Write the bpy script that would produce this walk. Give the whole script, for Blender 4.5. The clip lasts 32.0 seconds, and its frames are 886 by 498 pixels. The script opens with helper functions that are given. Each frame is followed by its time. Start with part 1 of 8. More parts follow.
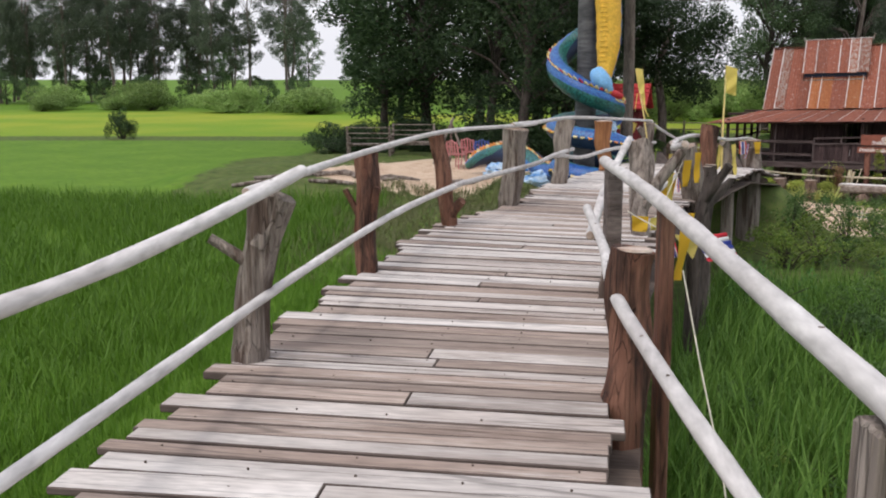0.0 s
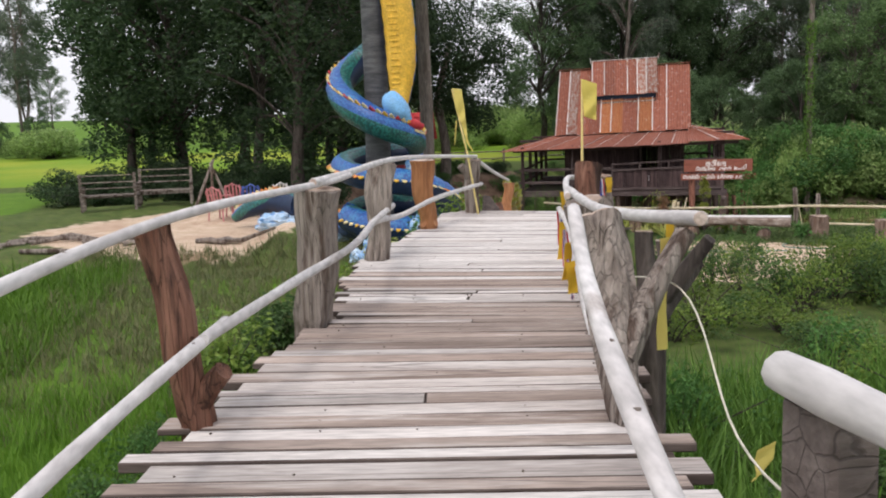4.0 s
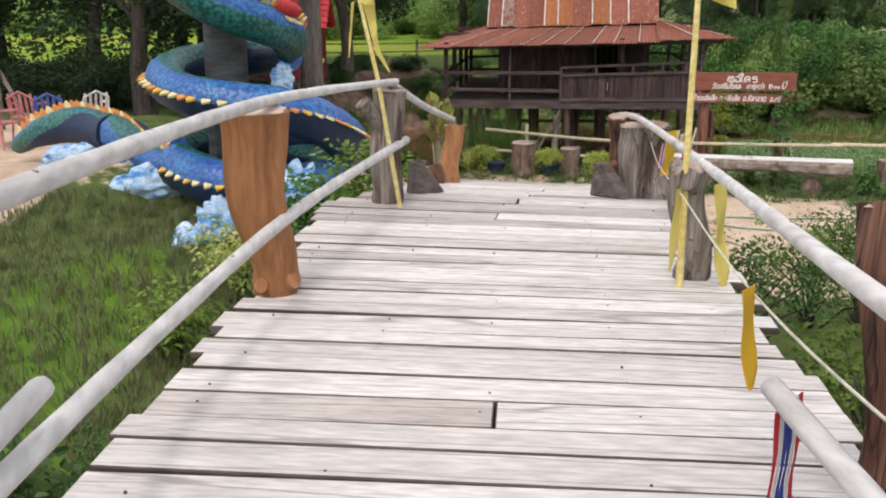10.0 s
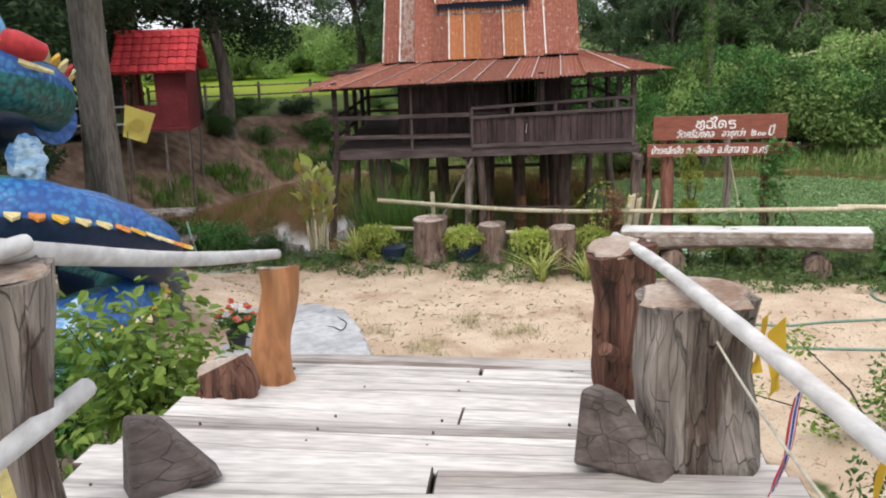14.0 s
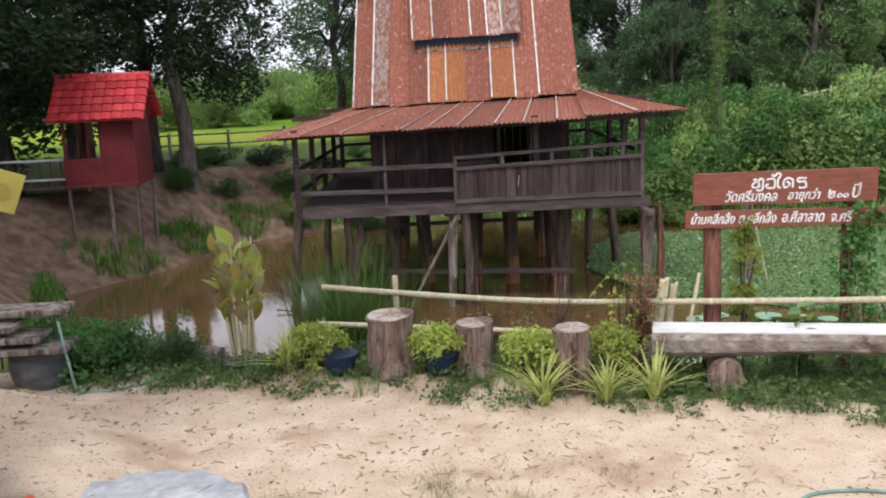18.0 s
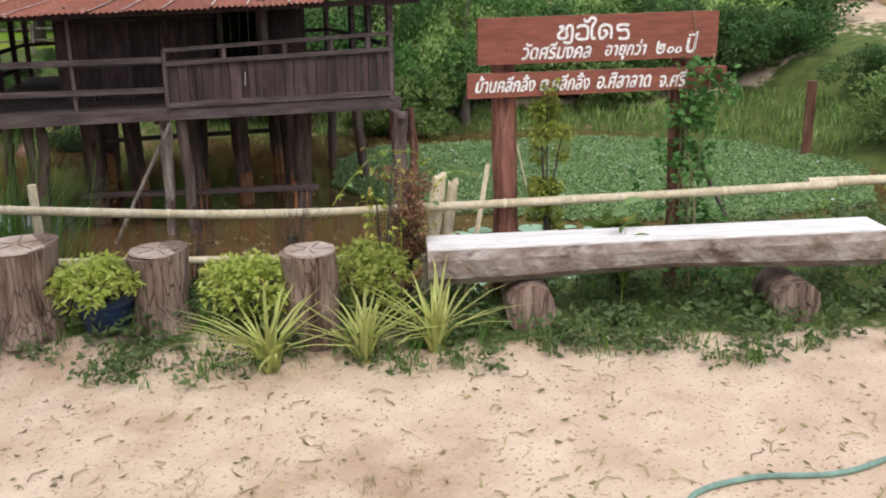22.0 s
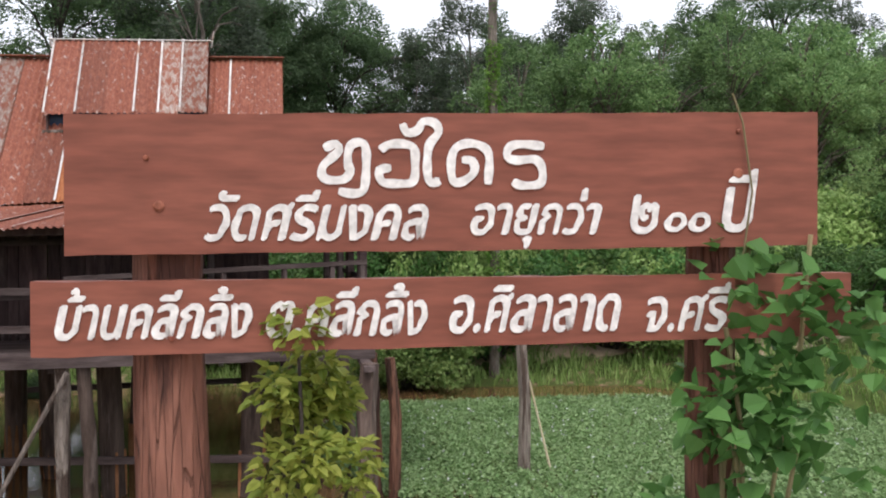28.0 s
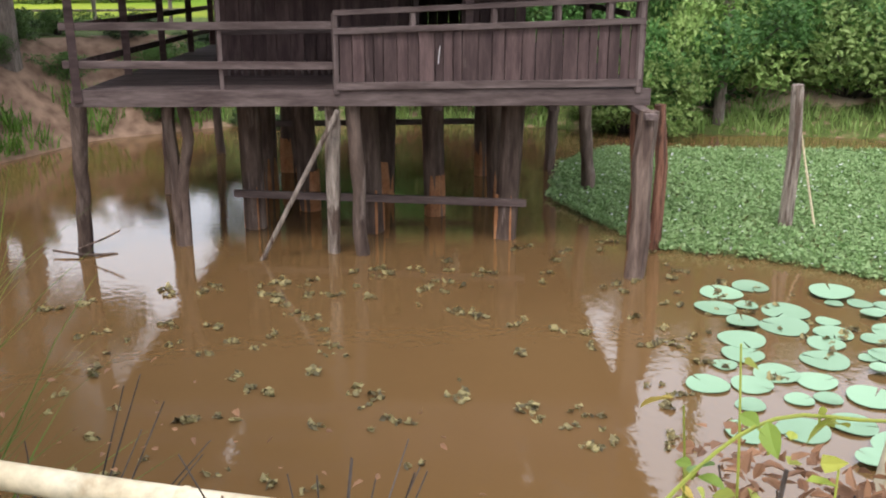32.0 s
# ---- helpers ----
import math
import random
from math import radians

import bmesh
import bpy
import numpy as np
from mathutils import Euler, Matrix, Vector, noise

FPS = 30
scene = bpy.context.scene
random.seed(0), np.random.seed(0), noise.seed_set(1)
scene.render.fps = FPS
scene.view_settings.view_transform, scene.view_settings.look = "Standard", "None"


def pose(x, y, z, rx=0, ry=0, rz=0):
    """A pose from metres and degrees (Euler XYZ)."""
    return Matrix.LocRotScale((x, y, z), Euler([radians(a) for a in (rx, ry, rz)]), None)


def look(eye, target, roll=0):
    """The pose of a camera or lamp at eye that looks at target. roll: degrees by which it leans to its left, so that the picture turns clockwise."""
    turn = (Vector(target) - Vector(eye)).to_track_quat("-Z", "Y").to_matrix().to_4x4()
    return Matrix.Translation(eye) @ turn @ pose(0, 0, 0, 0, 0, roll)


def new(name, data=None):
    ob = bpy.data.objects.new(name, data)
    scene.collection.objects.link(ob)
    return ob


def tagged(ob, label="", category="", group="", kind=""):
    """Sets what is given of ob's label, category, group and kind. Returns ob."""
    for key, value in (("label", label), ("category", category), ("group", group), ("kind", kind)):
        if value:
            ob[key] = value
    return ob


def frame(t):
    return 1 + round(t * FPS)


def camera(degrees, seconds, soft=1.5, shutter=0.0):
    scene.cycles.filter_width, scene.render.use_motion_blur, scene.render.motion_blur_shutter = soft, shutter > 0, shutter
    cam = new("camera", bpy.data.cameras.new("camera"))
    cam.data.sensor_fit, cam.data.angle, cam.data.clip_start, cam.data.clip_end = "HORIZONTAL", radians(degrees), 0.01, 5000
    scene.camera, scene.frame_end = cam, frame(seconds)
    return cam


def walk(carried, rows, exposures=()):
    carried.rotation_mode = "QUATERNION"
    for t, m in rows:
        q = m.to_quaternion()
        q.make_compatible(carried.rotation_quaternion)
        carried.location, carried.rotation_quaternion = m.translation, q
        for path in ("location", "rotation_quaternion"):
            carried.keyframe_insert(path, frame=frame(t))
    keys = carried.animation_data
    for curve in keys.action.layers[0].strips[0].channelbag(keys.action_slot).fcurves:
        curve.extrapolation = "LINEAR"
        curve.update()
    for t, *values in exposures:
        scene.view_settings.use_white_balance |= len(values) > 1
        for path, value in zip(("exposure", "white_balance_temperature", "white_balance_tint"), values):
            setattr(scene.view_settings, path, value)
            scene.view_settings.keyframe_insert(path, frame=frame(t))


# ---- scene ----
cam = camera(51.8, 32.0, 2.0)
PATH = [
    (0, (2.758, -0.901, 3.166), (2.513, 1.05, 2.799), 0.0),
    (0.5, (2.624, -0.197, 3.135), (2.417, 1.758, 2.767), -0.9),
    (1, (2.587, 0.327, 3.137), (2.354, 2.282, 2.786), -1.6),
    (1.5, (2.444, 0.877, 3.116), (2.263, 2.844, 2.807), -1.5),
    (2, (2.34, 1.441, 3.109), (2.29, 3.411, 2.764), -1.6),
    (2.5, (2.247, 2.086, 3.121), (2.291, 4.055, 2.772), -0.5),
    (3, (2.255, 2.667, 3.147), (2.414, 4.637, 2.845), -1.4),
    (3.5, (2.283, 3.177, 3.116), (2.476, 5.144, 2.813), -1.8),
    (4, (2.339, 3.767, 3.08), (2.585, 5.728, 2.776), -1.7),
    (4.5, (2.482, 4.443, 3.025), (2.738, 6.405, 2.74), -2.9),
    (6.5, (2.634, 7.132, 2.953), (3.061, 9.055, 2.606), -1.7),
    (7, (2.681, 7.669, 2.943), (3.154, 9.574, 2.561), -1.7),
    (7.5, (2.776, 8.197, 2.967), (3.25, 10.096, 2.558), -1.2),
    (8, (2.849, 8.713, 2.996), (3.367, 10.595, 2.563), -1.3),
    (8.5, (2.996, 9.161, 2.972), (3.491, 11.051, 2.544), -1.7),
    (9, (3.119, 9.708, 2.938), (3.63, 11.586, 2.477), -1.1),
    (9.5, (3.254, 10.234, 2.942), (3.777, 12.096, 2.433), -1.2),
    (10, (3.409, 10.795, 2.964), (3.846, 12.67, 2.421), -0.1),
    (10.5, (3.478, 11.358, 2.963), (3.965, 13.23, 2.455), -0.6),
    (11, (3.638, 11.907, 2.936), (4.163, 13.778, 2.46), -1.5),
    (11.5, (3.799, 12.378, 2.929), (4.386, 14.228, 2.449), -0.8),
    (12, (3.991, 12.84, 2.947), (4.642, 14.673, 2.484), -1.2),
    (12.5, (4.244, 13.292, 2.97), (4.882, 15.136, 2.533), -1.0),
    (13, (4.457, 13.787, 2.927), (5.17, 15.603, 2.487), -0.4),
    (13.5, (4.621, 14.252, 2.868), (5.312, 16.068, 2.393), -1.5),
    (14, (4.783, 14.666, 2.848), (5.401, 16.507, 2.372), -1.6),
    (14.5, (4.9, 15.06, 2.845), (5.516, 16.907, 2.386), -1.4),
    (16.5, (5.732, 16.626, 2.85), (6.369, 18.467, 2.398), 0.0),
    (17, (5.809, 16.96, 2.796), (6.472, 18.784, 2.314), -0.5),
    (17.5, (5.897, 17.182, 2.734), (6.554, 19.019, 2.293), -1.9),
    (18, (5.987, 17.388, 2.683), (6.629, 19.244, 2.3), -2.2),
    (18.5, (6.021, 17.638, 2.584), (6.688, 19.48, 2.181), -1.7),
    (19, (6.123, 17.905, 2.457), (6.752, 19.732, 1.94), -0.3),
    (19.5, (6.275, 18.177, 2.315), (6.885, 19.981, 1.705), 0.3),
    (20, (6.377, 18.527, 2.16), (7.007, 20.335, 1.585), -1.1),
    (20.5, (6.61, 18.87, 2.133), (7.256, 20.659, 1.514), -1.5),
    (21, (6.776, 19.14, 2.101), (7.496, 20.897, 1.47), -2.1),
    (21.5, (6.97, 19.434, 2.026), (7.929, 21.096, 1.464), -2.5),
    (22, (7.202, 19.613, 1.926), (8.309, 21.185, 1.373), -0.8),
    (22.5, (7.443, 19.765, 1.9), (8.691, 21.238, 1.379), -0.9),
    (23, (7.678, 19.945, 1.823), (9.003, 21.376, 1.381), -1.4),
    (23.5, (7.954, 20.153, 1.707), (9.232, 21.653, 1.368), -0.7),
    (24, (8.13, 20.352, 1.63), (9.417, 21.877, 1.485), -1.0),
    (24.5, (8.369, 20.529, 1.58), (9.545, 22.146, 1.544), -0.9),
    (25, (8.68, 20.728, 1.564), (9.758, 22.412, 1.596), -0.1),
    (25.5, (8.96, 20.921, 1.552), (10.085, 22.574, 1.507), -1.0),
    (27.5, (10.126, 21.929, 1.487), (11.242, 23.589, 1.484), -0.6),
    (28, (10.242, 22.085, 1.507), (11.272, 23.8, 1.484), -0.2),
    (28.5, (10.217, 22.19, 1.5), (11.141, 23.964, 1.463), 0.1),
    (29, (10.049, 22.315, 1.479), (10.741, 24.189, 1.375), -0.6),
    (29.5, (9.844, 22.41, 1.437), (10.269, 24.352, 1.222), -1.0),
    (30, (9.727, 22.522, 1.39), (10.056, 24.474, 1.106), -2.1),
    (30.5, (9.664, 22.766, 1.393), (10.117, 24.678, 1.025), -3.2),
    (31, (9.544, 22.973, 1.4), (10.165, 24.818, 0.944), -2.1),
    (31.5, (9.355, 23.105, 1.465), (10.054, 24.896, 0.915), -0.5),
    (32, (9.213, 23.254, 1.508), (9.909, 25.035, 0.924), 0.2),
]
walk(cam, [(t, look(e, g, r)) for t, e, g, r in PATH], [(0, -0.15, 6400, 15), (3, -0.04, 6400, 15), (7, -0.04, 6500, 14), (9, 0.02, 6500, 14), (12, 0.06, 6450, 12), (14, 0.18, 6300, 11), (17, 0.23, 6100, 13), (20, 0.22, 6150, 13), (22, 0.17, 6300, 14), (23, 0.18, 6300, 15), (24, 0.36, 5700, 10), (25, 0.15, 5900, 15), (28, 0.18, 6300, 15), (29, 0.21, 6200, 15), (30, 0.6, 6250, 14), (31, 0.83, 6300, 16), (32, 0.82, 6350, 14)])

# ---- world, sun, exposure ----
SUN_EL, SUN_AZ = 58.0, 215.0
world = bpy.data.worlds.new("sky_world")
scene.world = world
world.use_nodes = True
wn, wl = world.node_tree.nodes, world.node_tree.links
wn.clear()
w_out = wn.new("ShaderNodeOutputWorld")
w_bg = wn.new("ShaderNodeBackground")
w_sky = wn.new("ShaderNodeTexSky")
w_sky.sky_type = "NISHITA"
w_sky.sun_disc = False
w_sky.sun_elevation, w_sky.sun_rotation = radians(SUN_EL), radians(SUN_AZ)
w_sky.air_density, w_sky.dust_density = 1.2, 6.0
w_mix = wn.new("ShaderNodeMixRGB")
w_mix.inputs[0].default_value = 0.72
w_mix.inputs[2].default_value = (9.0, 9.2, 9.5, 1)
wl.new(w_sky.outputs[0], w_mix.inputs[1])
wl.new(w_mix.outputs[0], w_bg.inputs[0])
w_bg.inputs[1].default_value = 0.145
wl.new(w_bg.outputs[0], w_out.inputs[0])
sun = new("sun", bpy.data.lights.new("sun", "SUN"))
sun.data.energy, sun.data.angle, sun.data.color = 1.3, radians(12), (1.0, 0.96, 0.9)
sun.matrix_world = look((30 * math.sin(radians(SUN_AZ)), 30 * math.cos(radians(SUN_AZ)), 30 * math.tan(radians(SUN_EL))), (0, 0, 0))

# ---- materials ----
def nodes_of(name):
    m = bpy.data.materials.new(name)
    m.use_nodes = True
    n, l = m.node_tree.nodes, m.node_tree.links
    return m, n, l, n["Principled BSDF"]


def stuff_mat(name, a, b, rough=0.8, scale=4.0, stretch=(1, 1, 1), fine=40.0, bump=0.3, metal=0.0, rand=0.15, c=None, c_at=0.62, spots=0.0, bump_d=0.01, island=False, low=0.35, high=0.65, spec=0.3, crack=None):
    """A surface of two tones with a third for stains; grain is stretched along an axis, repeats vary by a random tone."""
    m, n, l, p = nodes_of(name)
    tc = n.new("ShaderNodeTexCoord")
    mp = n.new("ShaderNodeMapping")
    mp.inputs["Scale"].default_value = stretch
    l.new(tc.outputs["Object"], mp.inputs["Vector"])
    oi = n.new("ShaderNodeObjectInfo")
    om = n.new("ShaderNodeMath")
    om.operation = "MULTIPLY"
    om.inputs[1].default_value = 60.0
    l.new(oi.outputs["Random"], om.inputs[0])
    l.new(om.outputs[0], mp.inputs["Location"])
    n1 = n.new("ShaderNodeTexNoise")
    n1.inputs["Scale"].default_value, n1.inputs["Detail"].default_value = scale, 6
    n2 = n.new("ShaderNodeTexNoise")
    n2.inputs["Scale"].default_value, n2.inputs["Detail"].default_value = fine, 5
    l.new(mp.outputs[0], n1.inputs["Vector"])
    l.new(mp.outputs[0], n2.inputs["Vector"])
    r1 = n.new("ShaderNodeMapRange")
    r1.inputs["From Min"].default_value, r1.inputs["From Max"].default_value = low, high
    l.new(n1.outputs[0], r1.inputs[0])
    mix = n.new("ShaderNodeMixRGB")
    mix.inputs[1].default_value, mix.inputs[2].default_value = (*a, 1), (*b, 1)
    l.new(r1.outputs[0], mix.inputs[0])
    top = mix
    if c is not None:
        n3 = n.new("ShaderNodeTexNoise")
        n3.inputs["Scale"].default_value, n3.inputs["Detail"].default_value = scale * 0.55, 7
        n3.inputs["Roughness"].default_value = 0.65
        l.new(mp.outputs[0], n3.inputs["Vector"])
        r3 = n.new("ShaderNodeMapRange")
        r3.inputs["From Min"].default_value, r3.inputs["From Max"].default_value = c_at - 0.05, c_at + 0.05
        l.new(n3.outputs[0], r3.inputs[0])
        mc = n.new("ShaderNodeMixRGB")
        mc.inputs[2].default_value = (*c, 1)
        l.new(r3.outputs[0], mc.inputs[0])
        l.new(top.outputs[0], mc.inputs[1])
        top = mc
    # fine grain and a random tone for each piece
    fr = n.new("ShaderNodeMapRange")
    fr.inputs["From Min"].default_value, fr.inputs["From Max"].default_value = 0.3, 0.7
    fr.inputs["To Min"].default_value, fr.inputs["To Max"].default_value = 0.78, 1.18
    l.new(n2.outputs[0], fr.inputs[0])
    if island:
        ri = n.new("ShaderNodeNewGeometry")
        rout = ri.outputs["Random Per Island"]
    else:
        ri = n.new("ShaderNodeObjectInfo")
        rout = ri.outputs["Random"]
    rr = n.new("ShaderNodeMapRange")
    rr.inputs["To Min"].default_value, rr.inputs["To Max"].default_value = 1 - rand, 1 + rand
    l.new(rout, rr.inputs[0])
    mul = n.new("ShaderNodeMath")
    mul.operation = "MULTIPLY"
    l.new(fr.outputs[0], mul.inputs[0])
    l.new(rr.outputs[0], mul.inputs[1])
    vm = n.new("ShaderNodeVectorMath")
    vm.operation = "SCALE"
    l.new(top.outputs[0], vm.inputs[0])
    l.new(mul.outputs[0], vm.inputs["Scale"])
    out = vm.outputs[0]
    if crack:
        cm = n.new("ShaderNodeMapping")
        cm.inputs["Scale"].default_value = crack[0]
        l.new(tc.outputs["Object"], cm.inputs["Vector"])
        l.new(om.outputs[0], cm.inputs["Location"])
        wob = n.new("ShaderNodeVectorMath")
        wob.operation = "SCALE"
        wob.inputs["Scale"].default_value = 0.5
        l.new(n1.outputs["Color"], wob.inputs[0])
        ad = n.new("ShaderNodeVectorMath")
        l.new(cm.outputs[0], ad.inputs[0])
        l.new(wob.outputs[0], ad.inputs[1])
        cv = n.new("ShaderNodeTexVoronoi")
        cv.feature = "DISTANCE_TO_EDGE"
        cv.inputs["Scale"].default_value = 1.0
        l.new(ad.outputs[0], cv.inputs["Vector"])
        cr = n.new("ShaderNodeMapRange")
        cr.inputs["From Min"].default_value, cr.inputs["From Max"].default_value = crack[1] * 0.3, crack[1]
        cr.inputs["To Min"].default_value = 0.62
        l.new(cv.outputs["Distance"], cr.inputs[0])
        v2 = n.new("ShaderNodeVectorMath")
        v2.operation = "SCALE"
        l.new(out, v2.inputs[0])
        l.new(cr.outputs[0], v2.inputs["Scale"])
        out = v2.outputs[0]
    l.new(out, p.inputs["Base Color"])
    p.inputs["Roughness"].default_value, p.inputs["Metallic"].default_value = rough, metal
    p.inputs["Specular IOR Level"].default_value = spec
    if bump:
        bp = n.new("ShaderNodeBump")
        bp.inputs["Strength"].default_value, bp.inputs["Distance"].default_value = bump, bump_d
        if crack:
            hs = n.new("ShaderNodeMath")
            hs.operation = "ADD"
            l.new(n2.outputs[0], hs.inputs[0])
            l.new(cr.outputs[0], hs.inputs[1])
            l.new(hs.outputs[0], bp.inputs["Height"])
        else:
            l.new(n2.outputs[0], bp.inputs["Height"])
        l.new(bp.outputs[0], p.inputs["Normal"])
    return m


def leaf_mat(name, a, b, rough=0.55, trans=0.35, rand=0.3):
    """Leaves: two greens picked leaf by leaf, some light let through."""
    m, n, l, p = nodes_of(name)
    geo = n.new("ShaderNodeNewGeometry")
    obi = n.new("ShaderNodeObjectInfo")
    ramp = n.new("ShaderNodeMixRGB")
    ramp.inputs[1].default_value, ramp.inputs[2].default_value = (*a, 1), (*b, 1)
    l.new(geo.outputs["Random Per Island"], ramp.inputs[0])
    rr = n.new("ShaderNodeMapRange")
    rr.inputs["To Min"].default_value, rr.inputs["To Max"].default_value = 1 - rand, 1 + rand
    l.new(obi.outputs["Random"], rr.inputs[0])
    vm = n.new("ShaderNodeVectorMath")
    vm.operation = "SCALE"
    l.new(ramp.outputs[0], vm.inputs[0])
    l.new(rr.outputs[0], vm.inputs["Scale"])
    l.new(vm.outputs[0], p.inputs["Base Color"])
    p.inputs["Roughness"].default_value = rough
    p.inputs["Specular IOR Level"].default_value = 0.25
    tr = n.new("ShaderNodeBsdfTranslucent")
    l.new(vm.outputs[0], tr.inputs["Color"])
    mx = n.new("ShaderNodeMixShader")
    mx.inputs[0].default_value = trans
    l.new(p.outputs[0], mx.inputs[1])
    l.new(tr.outputs[0], mx.inputs[2])
    l.new(mx.outputs[0], n["Material Output"].inputs["Surface"])
    return m


M = {}
M["plank"] = stuff_mat("weathered_plank", (0.36, 0.315, 0.285), (0.54, 0.5, 0.465), 0.85, 0.9, (1, 7, 7), 9, 0.5, rand=0.2, c=(0.2, 0.15, 0.125), c_at=0.64, bump_d=0.004, crack=((0.3, 9, 9), 0.03))
M["plank_pale"] = stuff_mat("bleached_pale_plank", (0.5, 0.46, 0.43), (0.65, 0.615, 0.58), 0.85, 0.8, (1, 6, 6), 9, 0.4, rand=0.12, c=(0.36, 0.3, 0.26), c_at=0.66, bump_d=0.004, crack=((0.3, 9, 9), 0.03))
M["plank_brown"] = stuff_mat("brown_worn_plank", (0.23, 0.175, 0.145), (0.38, 0.31, 0.265), 0.85, 0.9, (1, 7, 7), 9, 0.5, rand=0.22, c=(0.46, 0.41, 0.37), c_at=0.6, bump_d=0.004, crack=((0.3, 9, 9), 0.03))
# plank sides: dirty wood with the shade of the narrow gaps in its colour
M["plank_edge"] = stuff_mat("plank_edge_gap_shade", (0.07, 0.052, 0.044), (0.14, 0.11, 0.095), 0.9, 2, (1, 6, 6), 9, 0.4)
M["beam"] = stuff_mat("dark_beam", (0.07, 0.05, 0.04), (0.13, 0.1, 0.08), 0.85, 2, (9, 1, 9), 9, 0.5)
M["grey_log"] = stuff_mat("grey_driftwood", (0.2, 0.165, 0.14), (0.36, 0.31, 0.27), 0.9, 1.4, (11, 11, 0.9), 4, 1.0, c=(0.1, 0.07, 0.055), c_at=0.555, bump_d=0.035, crack=((30, 30, 0.8), 0.03))
M["brown_log"] = stuff_mat("red_brown_log", (0.13, 0.055, 0.035), (0.24, 0.12, 0.08), 0.8, 1.6, (9, 9, 0.9), 4, 1.0, c=(0.055, 0.028, 0.02), c_at=0.56, bump_d=0.035, crack=((28, 28, 1.0), 0.03))
M["orange_log"] = stuff_mat("peeled_orange_log", (0.3, 0.12, 0.045), (0.42, 0.2, 0.09), 0.65, 1.3, (7, 7, 1.0), 5, 0.5, c=(0.16, 0.05, 0.025), c_at=0.62, bump_d=0.01)
M["cut_end"] = stuff_mat("sawn_end_grain", (0.36, 0.27, 0.21), (0.5, 0.42, 0.36), 0.9, 6, (1, 1, 1), 60, 0.4, c=(0.26, 0.17, 0.12), c_at=0.6)
M["pole"] = stuff_mat("pale_bark_pole", (0.5, 0.475, 0.46), (0.62, 0.605, 0.59), 0.7, 2.2, (2, 0.6, 2), 14, 0.25, rand=0.1, c=(0.3, 0.25, 0.22), c_at=0.66)
M["bamboo"] = stuff_mat("dry_bamboo", (0.5, 0.42, 0.27), (0.62, 0.55, 0.4), 0.55, 3, (2, 2, 2), 20, 0.2, rand=0.1, c=(0.4, 0.32, 0.2), c_at=0.64)
M["yellow_bamboo"] = stuff_mat("yellow_bamboo", (0.6, 0.48, 0.16), (0.7, 0.58, 0.26), 0.5, 3, (2, 2, 2), 20, 0.2)
M["house_wood"] = stuff_mat("aged_dark_teak", (0.042, 0.026, 0.026), (0.085, 0.056, 0.054), 0.85, 1.6, (7, 7, 1), 9, 0.6, rand=0.3, c=(0.125, 0.095, 0.09), c_at=0.66, bump_d=0.006)
M["house_beam"] = stuff_mat("aged_house_beam", (0.06, 0.042, 0.04), (0.13, 0.1, 0.095), 0.85, 1.6, (1, 6, 8), 9, 0.6, rand=0.2, bump_d=0.006)
M["pile_wood"] = stuff_mat("wet_pile_wood", (0.06, 0.04, 0.033), (0.15, 0.11, 0.09), 0.85, 1.6, (7, 7, 1), 7, 0.8, rand=0.3, c=(0.2, 0.16, 0.14), c_at=0.63, bump_d=0.015)
M["pile_base"] = stuff_mat("rusty_concrete_base", (0.28, 0.12, 0.05), (0.36, 0.18, 0.09), 0.9, 5, (1, 1, 1), 30, 0.3)
M["sign_paint"] = stuff_mat("brown_sign_paint", (0.205, 0.067, 0.044), (0.24, 0.083, 0.055), 0.6, 1.2, (1, 1, 6), 9, 0.15, rand=0.03, c=(0.185, 0.06, 0.04), c_at=0.64, bump_d=0.003)
M["white_paint"] = stuff_mat("white_lettering", (0.72, 0.7, 0.68), (0.8, 0.78, 0.76), 0.7, 9, (1, 1, 1), 60, 0.2, rand=0.0)
M["sign_post"] = stuff_mat("red_brown_post", (0.15, 0.06, 0.04), (0.26, 0.12, 0.085), 0.85, 2, (9, 9, 1.4), 5, 1.0, c=(0.07, 0.03, 0.022), c_at=0.57, bump_d=0.02, crack=((50, 50, 2.0), 0.03))
M["stump"] = stuff_mat("stump_bark", (0.2, 0.13, 0.1), (0.34, 0.25, 0.2), 0.9, 2.2, (6, 6, 1.2), 5, 1.0, c=(0.1, 0.06, 0.045), c_at=0.58, bump_d=0.03, crack=((34, 34, 3.0), 0.05))
M["bench_log"] = stuff_mat("weathered_bench_log", (0.24, 0.18, 0.15), (0.42, 0.37, 0.33), 0.85, 1.5, (1, 8, 8), 5, 0.8, c=(0.13, 0.09, 0.07), c_at=0.6, bump_d=0.012)
M["bench_top"] = stuff_mat("bleached_bench_top", (0.62, 0.6, 0.58), (0.74, 0.73, 0.72), 0.7, 1.5, (1, 9, 9), 9, 0.4, rand=0.05, c=(0.5, 0.47, 0.44), c_at=0.66)
M["red_wall"] = stuff_mat("maroon_board", (0.12, 0.015, 0.018), (0.17, 0.025, 0.028), 0.7, 2, (1, 1, 1), 20, 0.2)
M["red_tile"] = stuff_mat("red_roof_tile", (0.42, 0.03, 0.04), (0.56, 0.06, 0.06), 0.5, 3, (1, 1, 1), 20, 0.2, rand=0.2)
M["bark"] = stuff_mat("tree_bark", (0.1, 0.08, 0.065), (0.2, 0.17, 0.145), 0.9, 2, (5, 5, 1), 8, 1.0, c=(0.28, 0.26, 0.23), c_at=0.64, bump_d=0.03)
